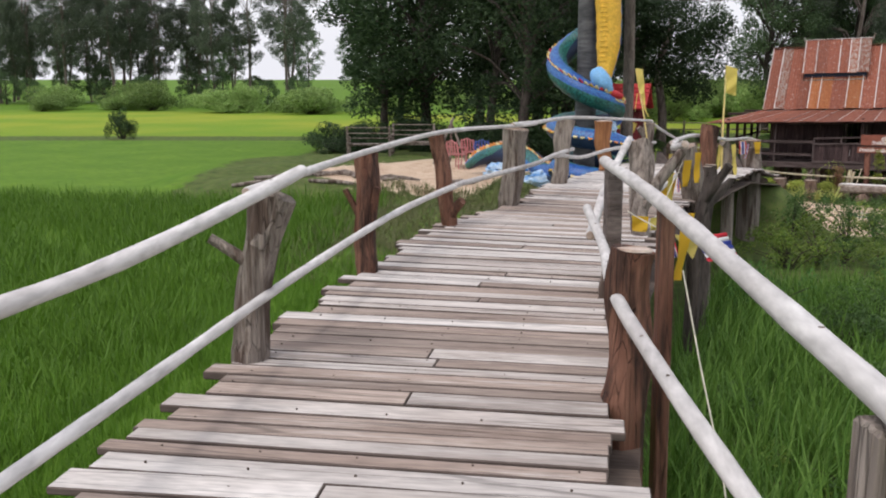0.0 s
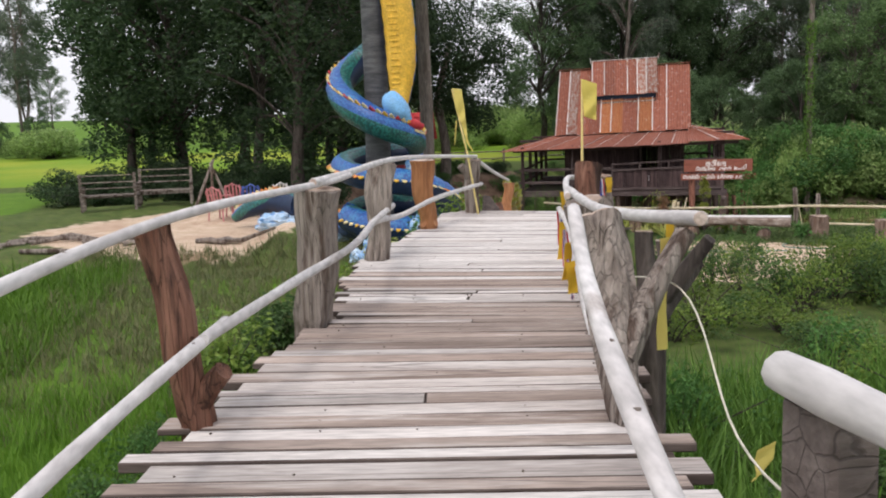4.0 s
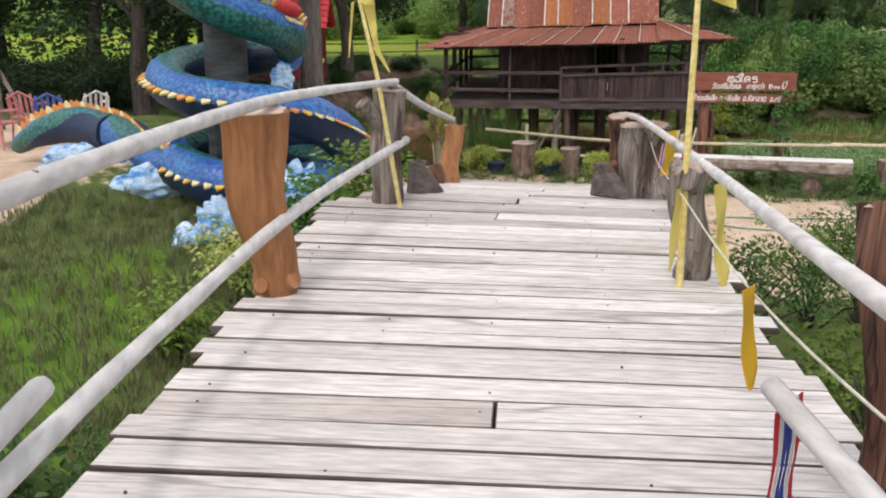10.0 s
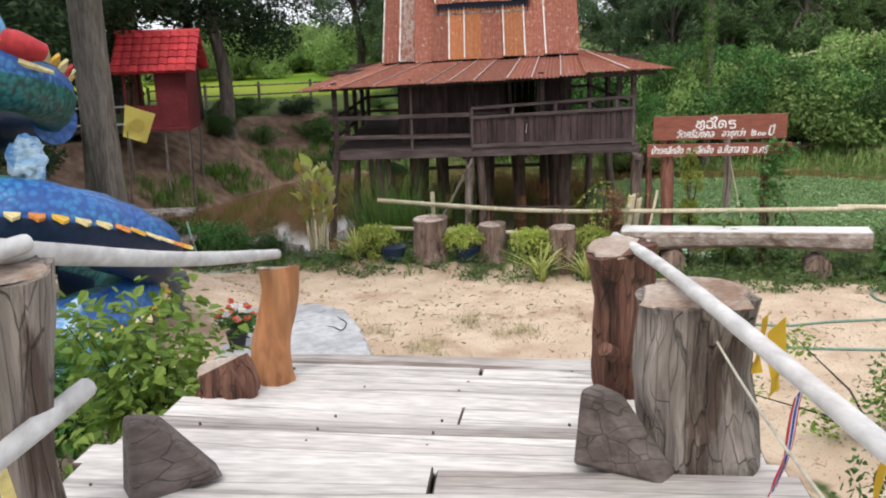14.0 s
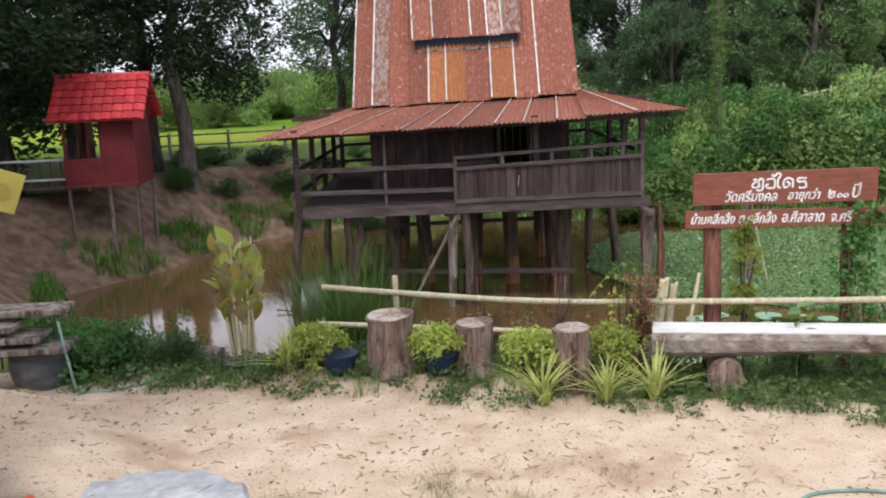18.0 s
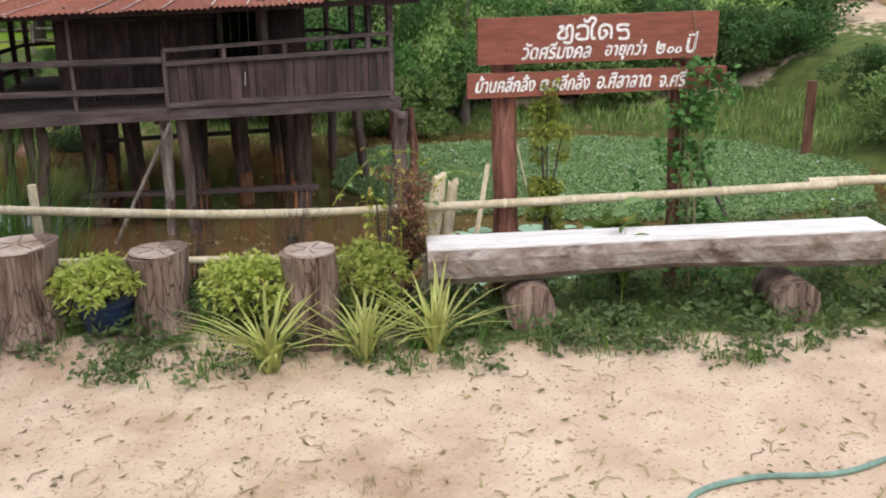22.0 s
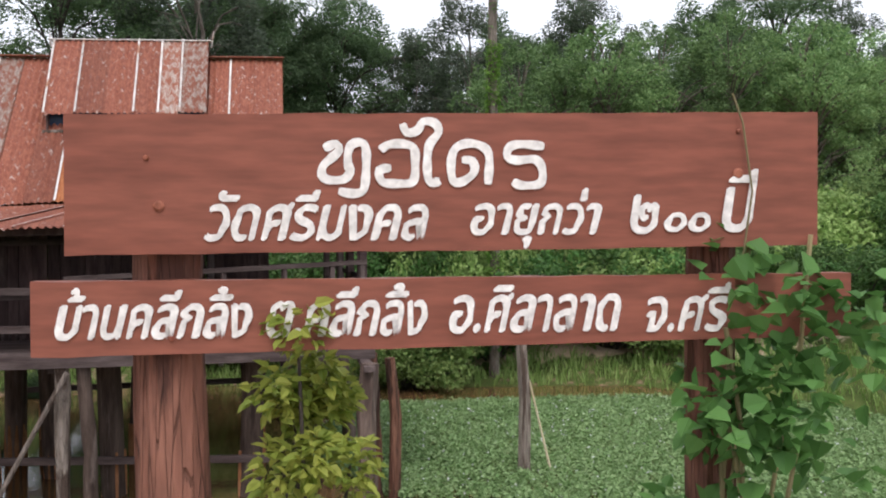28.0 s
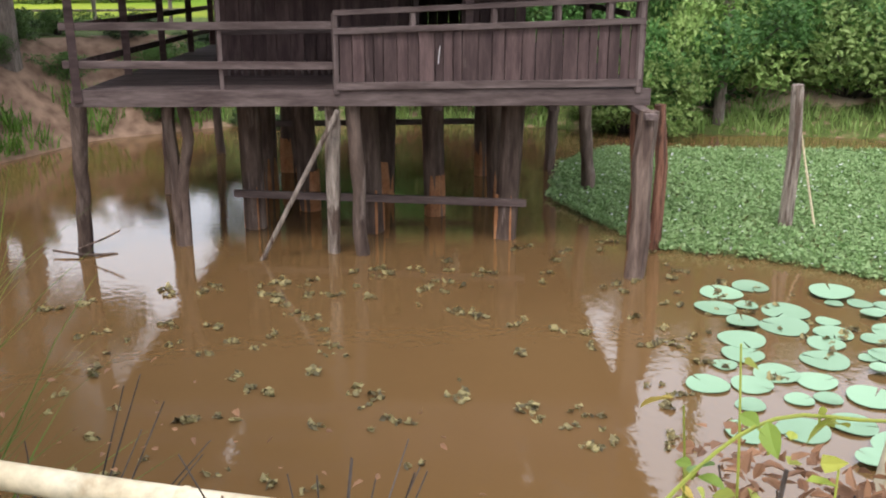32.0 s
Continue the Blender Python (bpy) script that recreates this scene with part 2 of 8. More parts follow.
M["dark_bark"] = stuff_mat("dark_tree_bark", (0.04, 0.032, 0.028), (0.09, 0.075, 0.065), 0.9, 2, (5, 5, 1), 8, 1.0, bump_d=0.03)
M["stone"] = stuff_mat("grey_stone", (0.36, 0.36, 0.37), (0.47, 0.47, 0.475), 0.75, 1.4, (1, 1, 1), 14, 0.18, c=(0.29, 0.29, 0.3), c_at=0.64)
M["slate"] = stuff_mat("dark_slate_stone", (0.05, 0.05, 0.055), (0.12, 0.12, 0.125), 0.6, 2.5, (1, 1, 5), 25, 0.6)
M["earth"] = stuff_mat("termite_earth", (0.16, 0.09, 0.06), (0.28, 0.18, 0.13), 0.95, 2, (1, 1, 1), 12, 0.9, bump_d=0.04)
M["leaf_dark"] = leaf_mat("dark_foliage", (0.022, 0.046, 0.02), (0.062, 0.105, 0.042))
M["leaf_mid"] = leaf_mat("mid_foliage", (0.045, 0.1, 0.025), (0.115, 0.2, 0.06))
M["leaf_weed"] = leaf_mat("dusty_weed_foliage", (0.07, 0.115, 0.04), (0.16, 0.22, 0.085))
M["leaf_grey"] = leaf_mat("greyish_foliage", (0.075, 0.105, 0.07), (0.15, 0.185, 0.125))
M["leaf_light"] = leaf_mat("light_foliage", (0.1, 0.18, 0.03), (0.22, 0.3, 0.06))
M["leaf_yellow"] = leaf_mat("yellow_green_foliage", (0.24, 0.36, 0.07), (0.66, 0.64, 0.25))
M["leaf_mound"] = leaf_mat("bright_mound_foliage", (0.32, 0.42, 0.06), (0.58, 0.62, 0.18))
M["leaf_fresh"] = leaf_mat("fresh_foliage", (0.1, 0.19, 0.065), (0.23, 0.35, 0.14))
M["leaf_lime"] = leaf_mat("lime_foliage", (0.2, 0.28, 0.04), (0.44, 0.47, 0.1))
M["leaf_ochre"] = leaf_mat("yellowing_foliage", (0.3, 0.26, 0.05), (0.48, 0.36, 0.1))
M["leaf_vine"] = leaf_mat("vine_foliage", (0.05, 0.13, 0.03), (0.12, 0.26, 0.07))
M["leaf_vine_bright"] = leaf_mat("bright_vine_foliage", (0.09, 0.2, 0.03), (0.2, 0.34, 0.07))
M["leaf_orange"] = leaf_mat("young_orange_foliage", (0.45, 0.14, 0.03), (0.6, 0.3, 0.06))
M["leaf_sunny"] = leaf_mat("sunny_bush_foliage", (0.155, 0.27, 0.065), (0.32, 0.43, 0.15))
M["leaf_red"] = leaf_mat("dry_red_foliage", (0.16, 0.09, 0.055), (0.27, 0.15, 0.085))
M["dull_grass"] = leaf_mat("dull_dry_grass", (0.1, 0.13, 0.05), (0.23, 0.22, 0.11))
M["leaf_wood"] = leaf_mat("woodland_foliage", (0.06, 0.11, 0.05), (0.13, 0.2, 0.09))
M["wedge_wood"] = stuff_mat("dark_cut_wood", (0.1, 0.078, 0.068), (0.19, 0.155, 0.14), 0.85, 2.0, (1, 6, 6), 9, 0.7, crack=((1.5, 18, 18), 0.03))
M["grass"] = leaf_mat("green_grass", (0.06, 0.14, 0.02), (0.15, 0.27, 0.05))
M["rice"] = leaf_mat("young_rice", (0.075, 0.17, 0.014), (0.14, 0.27, 0.03))
M["dry_grass"] = leaf_mat("dry_grass", (0.3, 0.26, 0.14), (0.42, 0.36, 0.2))


def rust_mat(name, a, b, pale, amount):
    m = stuff_mat(name, a, b, 0.65, 1.0, (24, 24, 0.45), 5, 0.25, metal=0.1, rand=0.2, c=pale, c_at=amount, bump_d=0.003)
    return m


M["rust"] = rust_mat("rusty_corrugated_iron", (0.2, 0.062, 0.04), (0.31, 0.115, 0.07), (0.46, 0.38, 0.34), 0.635)
M["rust_orange"] = rust_mat("orange_rust_iron", (0.31, 0.105, 0.04), (0.38, 0.15, 0.06), (0.46, 0.3, 0.2), 0.64)
M["rust_pale"] = rust_mat("half_galvanised_iron", (0.3, 0.2, 0.16), (0.42, 0.36, 0.32), (0.26, 0.095, 0.06), 0.5)
M["galv"] = stuff_mat("galvanised_edge", (0.5, 0.47, 0.44), (0.66, 0.64, 0.62), 0.5, 2, (3, 3, 1), 12, 0.2, metal=0.2, c=(0.36, 0.18, 0.11), c_at=0.6)


def plain(name, col, rough=0.6, metal=0.0, var=0.12):
    return stuff_mat(name, tuple(x * (1 - var) for x in col), tuple(min(1, x * (1 + var)) for x in col), rough, 6, (1, 1, 1), 30, 0.15, metal=metal, rand=0.05)


M["yellow_cloth"] = leaf_mat("yellow_cloth", (0.72, 0.62, 0.16), (0.78, 0.68, 0.24), 0.8, 0.4, 0.05)
M["gold_cloth"] = leaf_mat("golden_yellow_cloth", (0.75, 0.5, 0.04), (0.8, 0.55, 0.06), 0.8, 0.4, 0.05)
M["red_cloth"] = leaf_mat("red_cloth", (0.6, 0.04, 0.06), (0.65, 0.06, 0.08), 0.8, 0.3, 0.05)
M["white_cloth"] = leaf_mat("white_cloth", (0.75, 0.74, 0.76), (0.8, 0.79, 0.8), 0.8, 0.3, 0.05)
M["blue_cloth"] = leaf_mat("blue_cloth", (0.05, 0.07, 0.35), (0.07, 0.1, 0.42), 0.8, 0.3, 0.05)
M["cord"] = plain("pale_cord", (0.55, 0.52, 0.42), 0.8)
M["hose"] = plain("green_hose", (0.16, 0.27, 0.22), 0.4)
M["pot_black"] = plain("black_plastic_pot", (0.02, 0.02, 0.022), 0.5)
M["pink_plastic"] = plain("pink_plastic", (0.5, 0.2, 0.2), 0.4)
M["blue_plastic"] = plain("blue_plastic", (0.08, 0.13, 0.4), 0.4)
M["white_plastic"] = plain("white_plastic", (0.6, 0.6, 0.58), 0.4)
M["orange_petal"] = leaf_mat("coral_petals", (0.7, 0.14, 0.08), (0.8, 0.24, 0.14), 0.7, 0.25, 0.1)
M["white_petal"] = leaf_mat("white_petals", (0.7, 0.72, 0.75), (0.8, 0.8, 0.82), 0.7, 0.25, 0.1)
M["lily"] = leaf_mat("lily_pad", (0.2, 0.35, 0.22), (0.3, 0.46, 0.31), 0.4, 0.1, 0.15)
M["hyacinth"] = leaf_mat("water_weed", (0.15, 0.27, 0.09), (0.32, 0.45, 0.21), 0.5, 0.3, 0.1)
M["debris"] = plain("floating_husk", (0.3, 0.26, 0.13), 0.8, var=0.4)
M["husk"] = leaf_mat("wet_brown_husk", (0.06, 0.05, 0.03), (0.3, 0.26, 0.12), 0.7, 0.1, 0.1)
def scale_mat(name, a, b, rim):
    """Painted scales: rounded cells with a dark rim, two tones."""
    m, n, l, p = nodes_of(name)
    tc = n.new("ShaderNodeTexCoord")
    vo = n.new("ShaderNodeTexVoronoi")
    vo.inputs["Scale"].default_value = 20.0
    l.new(tc.outputs["Object"], vo.inputs["Vector"])
    no = n.new("ShaderNodeTexNoise")
    no.inputs["Scale"].default_value, no.inputs["Detail"].default_value = 2.2, 4
    l.new(tc.outputs["Object"], no.inputs["Vector"])
    r1 = n.new("ShaderNodeMapRange")
    r1.inputs["From Min"].default_value, r1.inputs["From Max"].default_value = 0.4, 0.6
    l.new(no.outputs[0], r1.inputs[0])
    m1 = n.new("ShaderNodeMixRGB")
    m1.inputs[1].default_value, m1.inputs[2].default_value = (*a, 1), (*b, 1)
    l.new(r1.outputs[0], m1.inputs[0])
    r2 = n.new("ShaderNodeMapRange")
    r2.inputs["From Min"].default_value, r2.inputs["From Max"].default_value = 0.35, 0.65
    l.new(vo.outputs["Distance"], r2.inputs[0])
    m2 = n.new("ShaderNodeMixRGB")
    m2.inputs[2].default_value = (*rim, 1)
    l.new(r2.outputs[0], m2.inputs[0])
    l.new(m1.outputs[0], m2.inputs[1])
    l.new(m2.outputs[0], p.inputs["Base Color"])
    p.inputs["Roughness"].default_value = 0.38
    bp = n.new("ShaderNodeBump")
    bp.invert = True
    bp.inputs["Strength"].default_value, bp.inputs["Distance"].default_value = 0.5, 0.02
    l.new(vo.outputs["Distance"], bp.inputs["Height"])
    l.new(bp.outputs[0], p.inputs["Normal"])
    return m


M["naga_blue"] = scale_mat("blue_painted_scales", (0.025, 0.11, 0.4), (0.04, 0.2, 0.42), (0.02, 0.08, 0.28))
M["naga_green"] = scale_mat("green_painted_scales", (0.025, 0.17, 0.12), (0.025, 0.18, 0.2), (0.01, 0.07, 0.07))
M["sky_cloth"] = plain("sky_blue_paint", (0.2, 0.45, 0.75), 0.4)
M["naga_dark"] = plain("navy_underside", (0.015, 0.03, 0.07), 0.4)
M["naga_yellow"] = plain("yellow_belly_paint", (0.7, 0.42, 0.05), 0.4)
M["naga_cream"] = plain("cream_fin_paint", (0.72, 0.6, 0.3), 0.4)
M["naga_orange"] = plain("orange_fin_paint", (0.65, 0.25, 0.06), 0.4)
M["wave_white"] = stuff_mat("blue_white_wave_paint", (0.55, 0.66, 0.75), (0.3, 0.5, 0.72), 0.4, 6, (1, 1, 2.5), 30, 0.2, c=(0.1, 0.28, 0.58), c_at=0.54)


def ground_mat():
    """Sand, grass and field soil in the shares stored on the mesh, broken up by noise."""
    m, n, l, p = nodes_of("ground_soil")
    tc = n.new("ShaderNodeTexCoord")

    def noise_tex(s, d=6):
        t = n.new("ShaderNodeTexNoise")
        t.inputs["Scale"].default_value, t.inputs["Detail"].default_value = s, d
        l.new(tc.outputs["Object"], t.inputs["Vector"])
        return t

    def mix(fac, a, b):
        x = n.new("ShaderNodeMixRGB")
        for i, v in ((0, fac), (1, a), (2, b)):
            if isinstance(v, tuple):
                x.inputs[i].default_value = (*v, 1)
            else:
                l.new(v, x.inputs[i])
        return x.outputs[0]

    def band(src, lo, hi):
        r = n.new("ShaderNodeMapRange")
        r.inputs["From Min"].default_value, r.inputs["From Max"].default_value = lo, hi
        l.new(src, r.inputs[0])
        return r.outputs[0]

    big, mid, fine = noise_tex(0.5), noise_tex(3.2), noise_tex(45)
    att = n.new("ShaderNodeAttribute")
    att.attribute_name = "cover"
    sep = n.new("ShaderNodeSeparateColor")
    l.new(att.outputs["Color"], sep.inputs[0])
    sand = mix(band(mid.outputs[0], 0.35, 0.65), (0.51, 0.385, 0.275), (0.63, 0.5, 0.375))
    sand = mix(band(big.outputs[0], 0.54, 0.72), sand, (0.46, 0.32, 0.23))
    sand = mix(band(fine.outputs[0], 0.6, 0.68), sand, (0.26, 0.17, 0.11))
    sand = mix(band(noise_tex(17, 8).outputs[0], 0.63, 0.7), sand, (0.3, 0.2, 0.135))
    sand = mix(band(noise_tex(1.4, 9).outputs[0], 0.56, 0.7), sand, (0.4, 0.27, 0.185))
    grass = mix(band(mid.outputs[0], 0.35, 0.65), (0.045, 0.085, 0.018), (0.1, 0.15, 0.035))
    grass = mix(band(fine.outputs[0], 0.5, 0.66), grass, (0.14, 0.11, 0.06))
    rice = mix(band(big.outputs[0], 0.3, 0.7), (0.085, 0.18, 0.016), (0.13, 0.23, 0.025))
    rice = mix(band(mid.outputs[0], 0.45, 0.75), rice, (0.07, 0.15, 0.016))
    ripe = mix(band(noise_tex(0.09).outputs[0], 0.4, 0.6), (0.15, 0.26, 0.02), (0.25, 0.3, 0.03))
    rice = mix(att.outputs["Alpha"], rice, ripe)
    mud = mix(band(mid.outputs[0], 0.35, 0.65), (0.14, 0.09, 0.062), (0.28, 0.19, 0.135))

    def edge(ch, lo, hi):
        a = n.new("ShaderNodeMath")
        a.operation = "ADD"
        l.new(sep.outputs[ch], a.inputs[0])
        s = n.new("ShaderNodeMapRange")
        s.inputs["To Min"].default_value, s.inputs["To Max"].default_value = -0.35, 0.35
        s.inputs["From Min"].default_value, s.inputs["From Max"].default_value = 0.25, 0.75
        l.new(mid.outputs[0], s.inputs[0])
        l.new(s.outputs[0], a.inputs[1])
        return band(a.outputs[0], lo, hi)

    col = mix(edge(0, 0.4, 0.6), grass, sand)
    col = mix(edge(1, 0.4, 0.6), col, rice)
    col = mix(edge(2, 0.4, 0.6), col, mud)
    l.new(col, p.inputs["Base Color"])
    p.inputs["Roughness"].default_value = 0.95
    p.inputs["Specular IOR Level"].default_value = 0.15
    bp = n.new("ShaderNodeBump")
    bp.inputs["Strength"].default_value, bp.inputs["Distance"].default_value = 0.5, 0.03
    l.new(fine.outputs[0], bp.inputs["Height"])
    l.new(bp.outputs[0], p.inputs["Normal"])
    return m


def water_mat():
    m, n, l, p = nodes_of("muddy_water")
    tc = n.new("ShaderNodeTexCoord")
    t = n.new("ShaderNodeTexNoise")
    t.inputs["Scale"].default_value, t.inputs["Detail"].default_value = 9, 3
    l.new(tc.outputs["Object"], t.inputs["Vector"])
    t2 = n.new("ShaderNodeTexNoise")
    t2.inputs["Scale"].default_value = 0.4
    l.new(tc.outputs["Object"], t2.inputs["Vector"])
    mx = n.new("ShaderNodeMixRGB")
    mx.inputs[1].default_value, mx.inputs[2].default_value = (0.118, 0.067, 0.027, 1), (0.152, 0.092, 0.039, 1)
    l.new(t2.outputs[0], mx.inputs[0])
    l.new(mx.outputs[0], p.inputs["Base Color"])
    p.inputs["Roughness"].default_value, p.inputs["IOR"].default_value = 0.015, 1.9
    bp = n.new("ShaderNodeBump")
    bp.inputs["Strength"].default_value, bp.inputs["Distance"].default_value = 0.09, 0.02
    l.new(t.outputs[0], bp.inputs["Height"])
    l.new(bp.outputs[0], p.inputs["Normal"])
    return m


M["ground"], M["water"] = ground_mat(), water_mat()

# ---- mesh helpers: geometry is a pair (points, faces) ----
def joined(*geos):
    vs, fs, k = [], [], 0
    for v, f in geos:
        vs.append(np.asarray(v, float).reshape(-1, 3))
        fs += [tuple(i + k for i in q) for q in f]
        k += len(vs[-1])
    return np.vstack(vs), fs


def moved(geo, m):
    v = np.asarray(geo[0], float)
    a = np.array(m)
    return v @ a[:3, :3].T + a[:3, 3], geo[1]


def frame_of(a, b, up=(0, 0, 1)):
    """Axes of a bar from a to b: along, across, above."""
    x = Vector(b) - Vector(a)
    length = x.length
    x.normalize()
    y = Vector(up).cross(x)
    if y.length < 1e-4:
        y = Vector((0, 1, 0))
    y.normalize()
    z = x.cross(y)
    m = Matrix((x, y, z)).transposed().to_4x4()
    m.translation = (Vector(a) + Vector(b)) / 2
    return m, length


def board(sx, sy, sz, ch=0.004):
    """A box with chamfered edges, about its middle."""
    hx, hy, hz = sx / 2, sy / 2, sz / 2
    ch = min(ch, hx * 0.6, hy * 0.6, hz * 0.6)
    v, idx = [], {}
    for ix in (-1, 1):
        for iy in (-1, 1):
            for iz in (-1, 1):
                for ax in range(3):
                    q = [ix * (hx - ch), iy * (hy - ch), iz * (hz - ch)]
                    q[ax] = (ix * hx, iy * hy, iz * hz)[ax]
                    idx[ix, iy, iz, ax] = len(v)
                    v.append(q)
    f = []
    cyc = ((-1, -1), (1, -1), (1, 1), (-1, 1))
    for s in (-1, 1):
        order = cyc if s > 0 else cyc[::-1]
        f.append([idx[s, a, b, 0] for a, b in order])
        f.append([idx[b, s, a, 1] for a, b in order])
        f.append([idx[a, b, s, 2] for a, b in order])
    for a in (-1, 1):
        for b in (-1, 1):
            e = [idx[-1, a, b, 1], idx[1, a, b, 1], idx[1, a, b, 2], idx[-1, a, b, 2]]
            f.append(e if a * b < 0 else e[::-1])
            e = [idx[a, -1, b, 0], idx[a, 1, b, 0], idx[a, 1, b, 2], idx[a, -1, b, 2]]
            f.append(e[::-1] if a * b < 0 else e)
            e = [idx[a, b, -1, 0], idx[a, b, 1, 0], idx[a, b, 1, 1], idx[a, b, -1, 1]]
            f.append(e if a * b < 0 else e[::-1])
            for c in (-1, 1):
                t = [idx[a, b, c, 0], idx[a, b, c, 1], idx[a, b, c, 2]]
                f.append(t if a * b * c > 0 else t[::-1])
    return np.array(v), f


class Bar(tuple):
    """Geometry that keeps the pose it was built in, so that its grain runs along it."""
    pose_of = None


def bar(a, b, w, h, ch=0.004, up=(0, 0, 1), over=0.0):
    m, length = frame_of(a, b, up)
    g = Bar(moved(board(length + over, w, h, ch), m))
    g.pose_of = m
    return g


def tube(pts, radii, sides=8, caps=True, rough=0.0, seed=0, squash=1.0):
    """A round bar along points; rough pushes its skin in and out."""
    pts = [Vector(p) for p in pts]
    n = len(pts)
    radii = [radii] * n if isinstance(radii, (int, float)) else list(radii)
    v, f = [], []
    ref = None
    for i, p in enumerate(pts):
        d = (pts[min(i + 1, n - 1)] - pts[max(i - 1, 0)]).normalized()
        if ref is None:
            ref = Vector((1, 0, 0)) if abs(d.x) < 0.8 else Vector((0, 1, 0))
        a = (ref - d * ref.dot(d)).normalized()
        ref = a
        b = d.cross(a)
        for k in range(sides):
            t = 2 * math.pi * k / sides
            r = radii[i]
            if rough:
                q = Vector((math.cos(t) * 1.6 + seed * 7.1, math.sin(t) * 1.6, i * 0.13 + seed))
                r *= 1 + rough * (noise.noise(q) * 1.1 + 0.8 * noise.noise(Vector((q.x * 2.9, q.y * 2.9, q.z * 1.6))))
            v.append(p + a * (r * math.cos(t)) + b * (r * math.sin(t) * squash))
    for i in range(n - 1):
        for k in range(sides):
            k2 = (k + 1) % sides
            f.append((i * sides + k, i * sides + k2, (i + 1) * sides + k2, (i + 1) * sides + k))
    if caps:
        f.append(tuple(range(sides))[::-1])
        f.append(tuple((n - 1) * sides + k for k in range(sides)))
    return np.array([tuple(q) for q in v]), f


def along(pts, step):
    """Points spread evenly along a smooth line through the given ones."""
    p = np.array(pts, float)
    out = []
    n = len(p)
    for i in range(n - 1):
        p0, p1, p2, p3 = p[max(i - 1, 0)], p[i], p[i + 1], p[min(i + 2, n - 1)]
        k = max(2, int(np.linalg.norm(p2 - p1) / step))
        for j in range(k):
            t = j / k
            out.append(0.5 * (2 * p1 + (p2 - p0) * t + (2 * p0 - 5 * p1 + 4 * p2 - p3) * t * t + (3 * p1 - p0 - 3 * p2 + p3) * t ** 3))
    out.append(p[-1])
    return [tuple(q) for q in out]


def mesh_of(name, geo, mat, smooth=False):
    me = bpy.data.meshes.new(name)
    me.from_pydata([tuple(p) for p in np.asarray(geo[0], float)], [], [tuple(q) for q in geo[1]])
    mats = mat if isinstance(mat, (list, tuple)) else [mat]
    for x in mats:
        me.materials.append(x)
    if smooth:
        me.polygons.foreach_set("use_smooth", [True] * len(me.polygons))
        me.set_sharp_from_angle(angle=radians(50))
    me.update()
    return me


def origin_of(ob):
    o = Vector((0, 0, 0))
    while ob is not None:
        o += ob.location
        ob = ob.parent
    return o


def part(name, geo, mat, parent, label="", smooth=False):
    """One mesh under a thing or a part; its points are given in the world."""
    o = origin_of(parent)
    if isinstance(geo, Bar):
        ob = new(name, mesh_of(name, moved(geo, geo.pose_of.inverted()), mat, smooth))
        ob.parent = parent
        ob.matrix_local = Matrix.Translation(-o) @ geo.pose_of
    else:
        ob = new(name, mesh_of(name, (np.asarray(geo[0], float) - np.array(o), geo[1]), mat, smooth))
        ob.parent = parent
    if label:
        ob["label"] = label
    return ob


def thing(name, label, category, at, group="", kind=""):
    ob = new(name)
    ob.location = at
    ob.empty_display_size = 0.1
    return tagged(ob, label, category, group, kind)


def single(name, geo, mat, label, category, at=(0, 0, 0), group="", kind="", smooth=False):
    geo = (np.asarray(geo[0], float) - np.array(at), geo[1])
    ob = new(name, mesh_of(name, geo, mat, smooth))
    ob.location = at
    return tagged(ob, label, category, group, kind)


def scattered(tmpls, spots, rng, smin=0.7, smax=1.3, tilt=0.25):
    """Many copies of small templates as one geometry; spots: points (n, 3)."""
    vs, fs, k = [], [], 0
    for q in spots:
        v, f = tmpls[rng.integers(len(tmpls))]
        s, a = rng.uniform(smin, smax), rng.uniform(0, 6.283)
        ca, sa = math.cos(a) * s, math.sin(a) * s
        tx, ty = rng.uniform(-tilt, tilt, 2)
        x = v[:, 0] * ca - v[:, 1] * sa + v[:, 2] * s * tx
        y = v[:, 0] * sa + v[:, 1] * ca + v[:, 2] * s * ty
        vs.append(np.stack([x + q[0], y + q[1], v[:, 2] * s + q[2]], 1))
        fs += [tuple(i + k for i in g) for g in f]
        k += len(v)
    return np.vstack(vs), fs


def blade(h, w, bend, a):
    """One grass blade of three faces, bending towards a."""
    c, s = math.cos(a), math.sin(a)
    pts = []
    for t, ww in ((0, 1), (0.45, 0.85), (0.8, 0.5), (1, 0)):
        off, z = bend * t * t, h * t * (1 - 0.25 * bend / max(h, 0.01) * t)
        for sgn in ((-1, 1) if ww else (0,)):
            pts.append((c * off - s * w * ww * sgn / 2, s * off + c * w * ww * sgn / 2, z))
    return np.array(pts), [(0, 1, 3, 2), (2, 3, 5, 4), (4, 5, 6)]


def tuft(rng, count, h, w, spread, bend):
    gs = []
    for _ in range(count):
        g = blade(h * rng.uniform(0.6, 1.2), w * rng.uniform(0.7, 1.2), bend * rng.uniform(0.3, 1.3), rng.uniform(0, 6.283))
        gs.append((g[0] + np.array([*rng.uniform(-spread, spread, 2), 0]), g[1]))
    return joined(*gs)


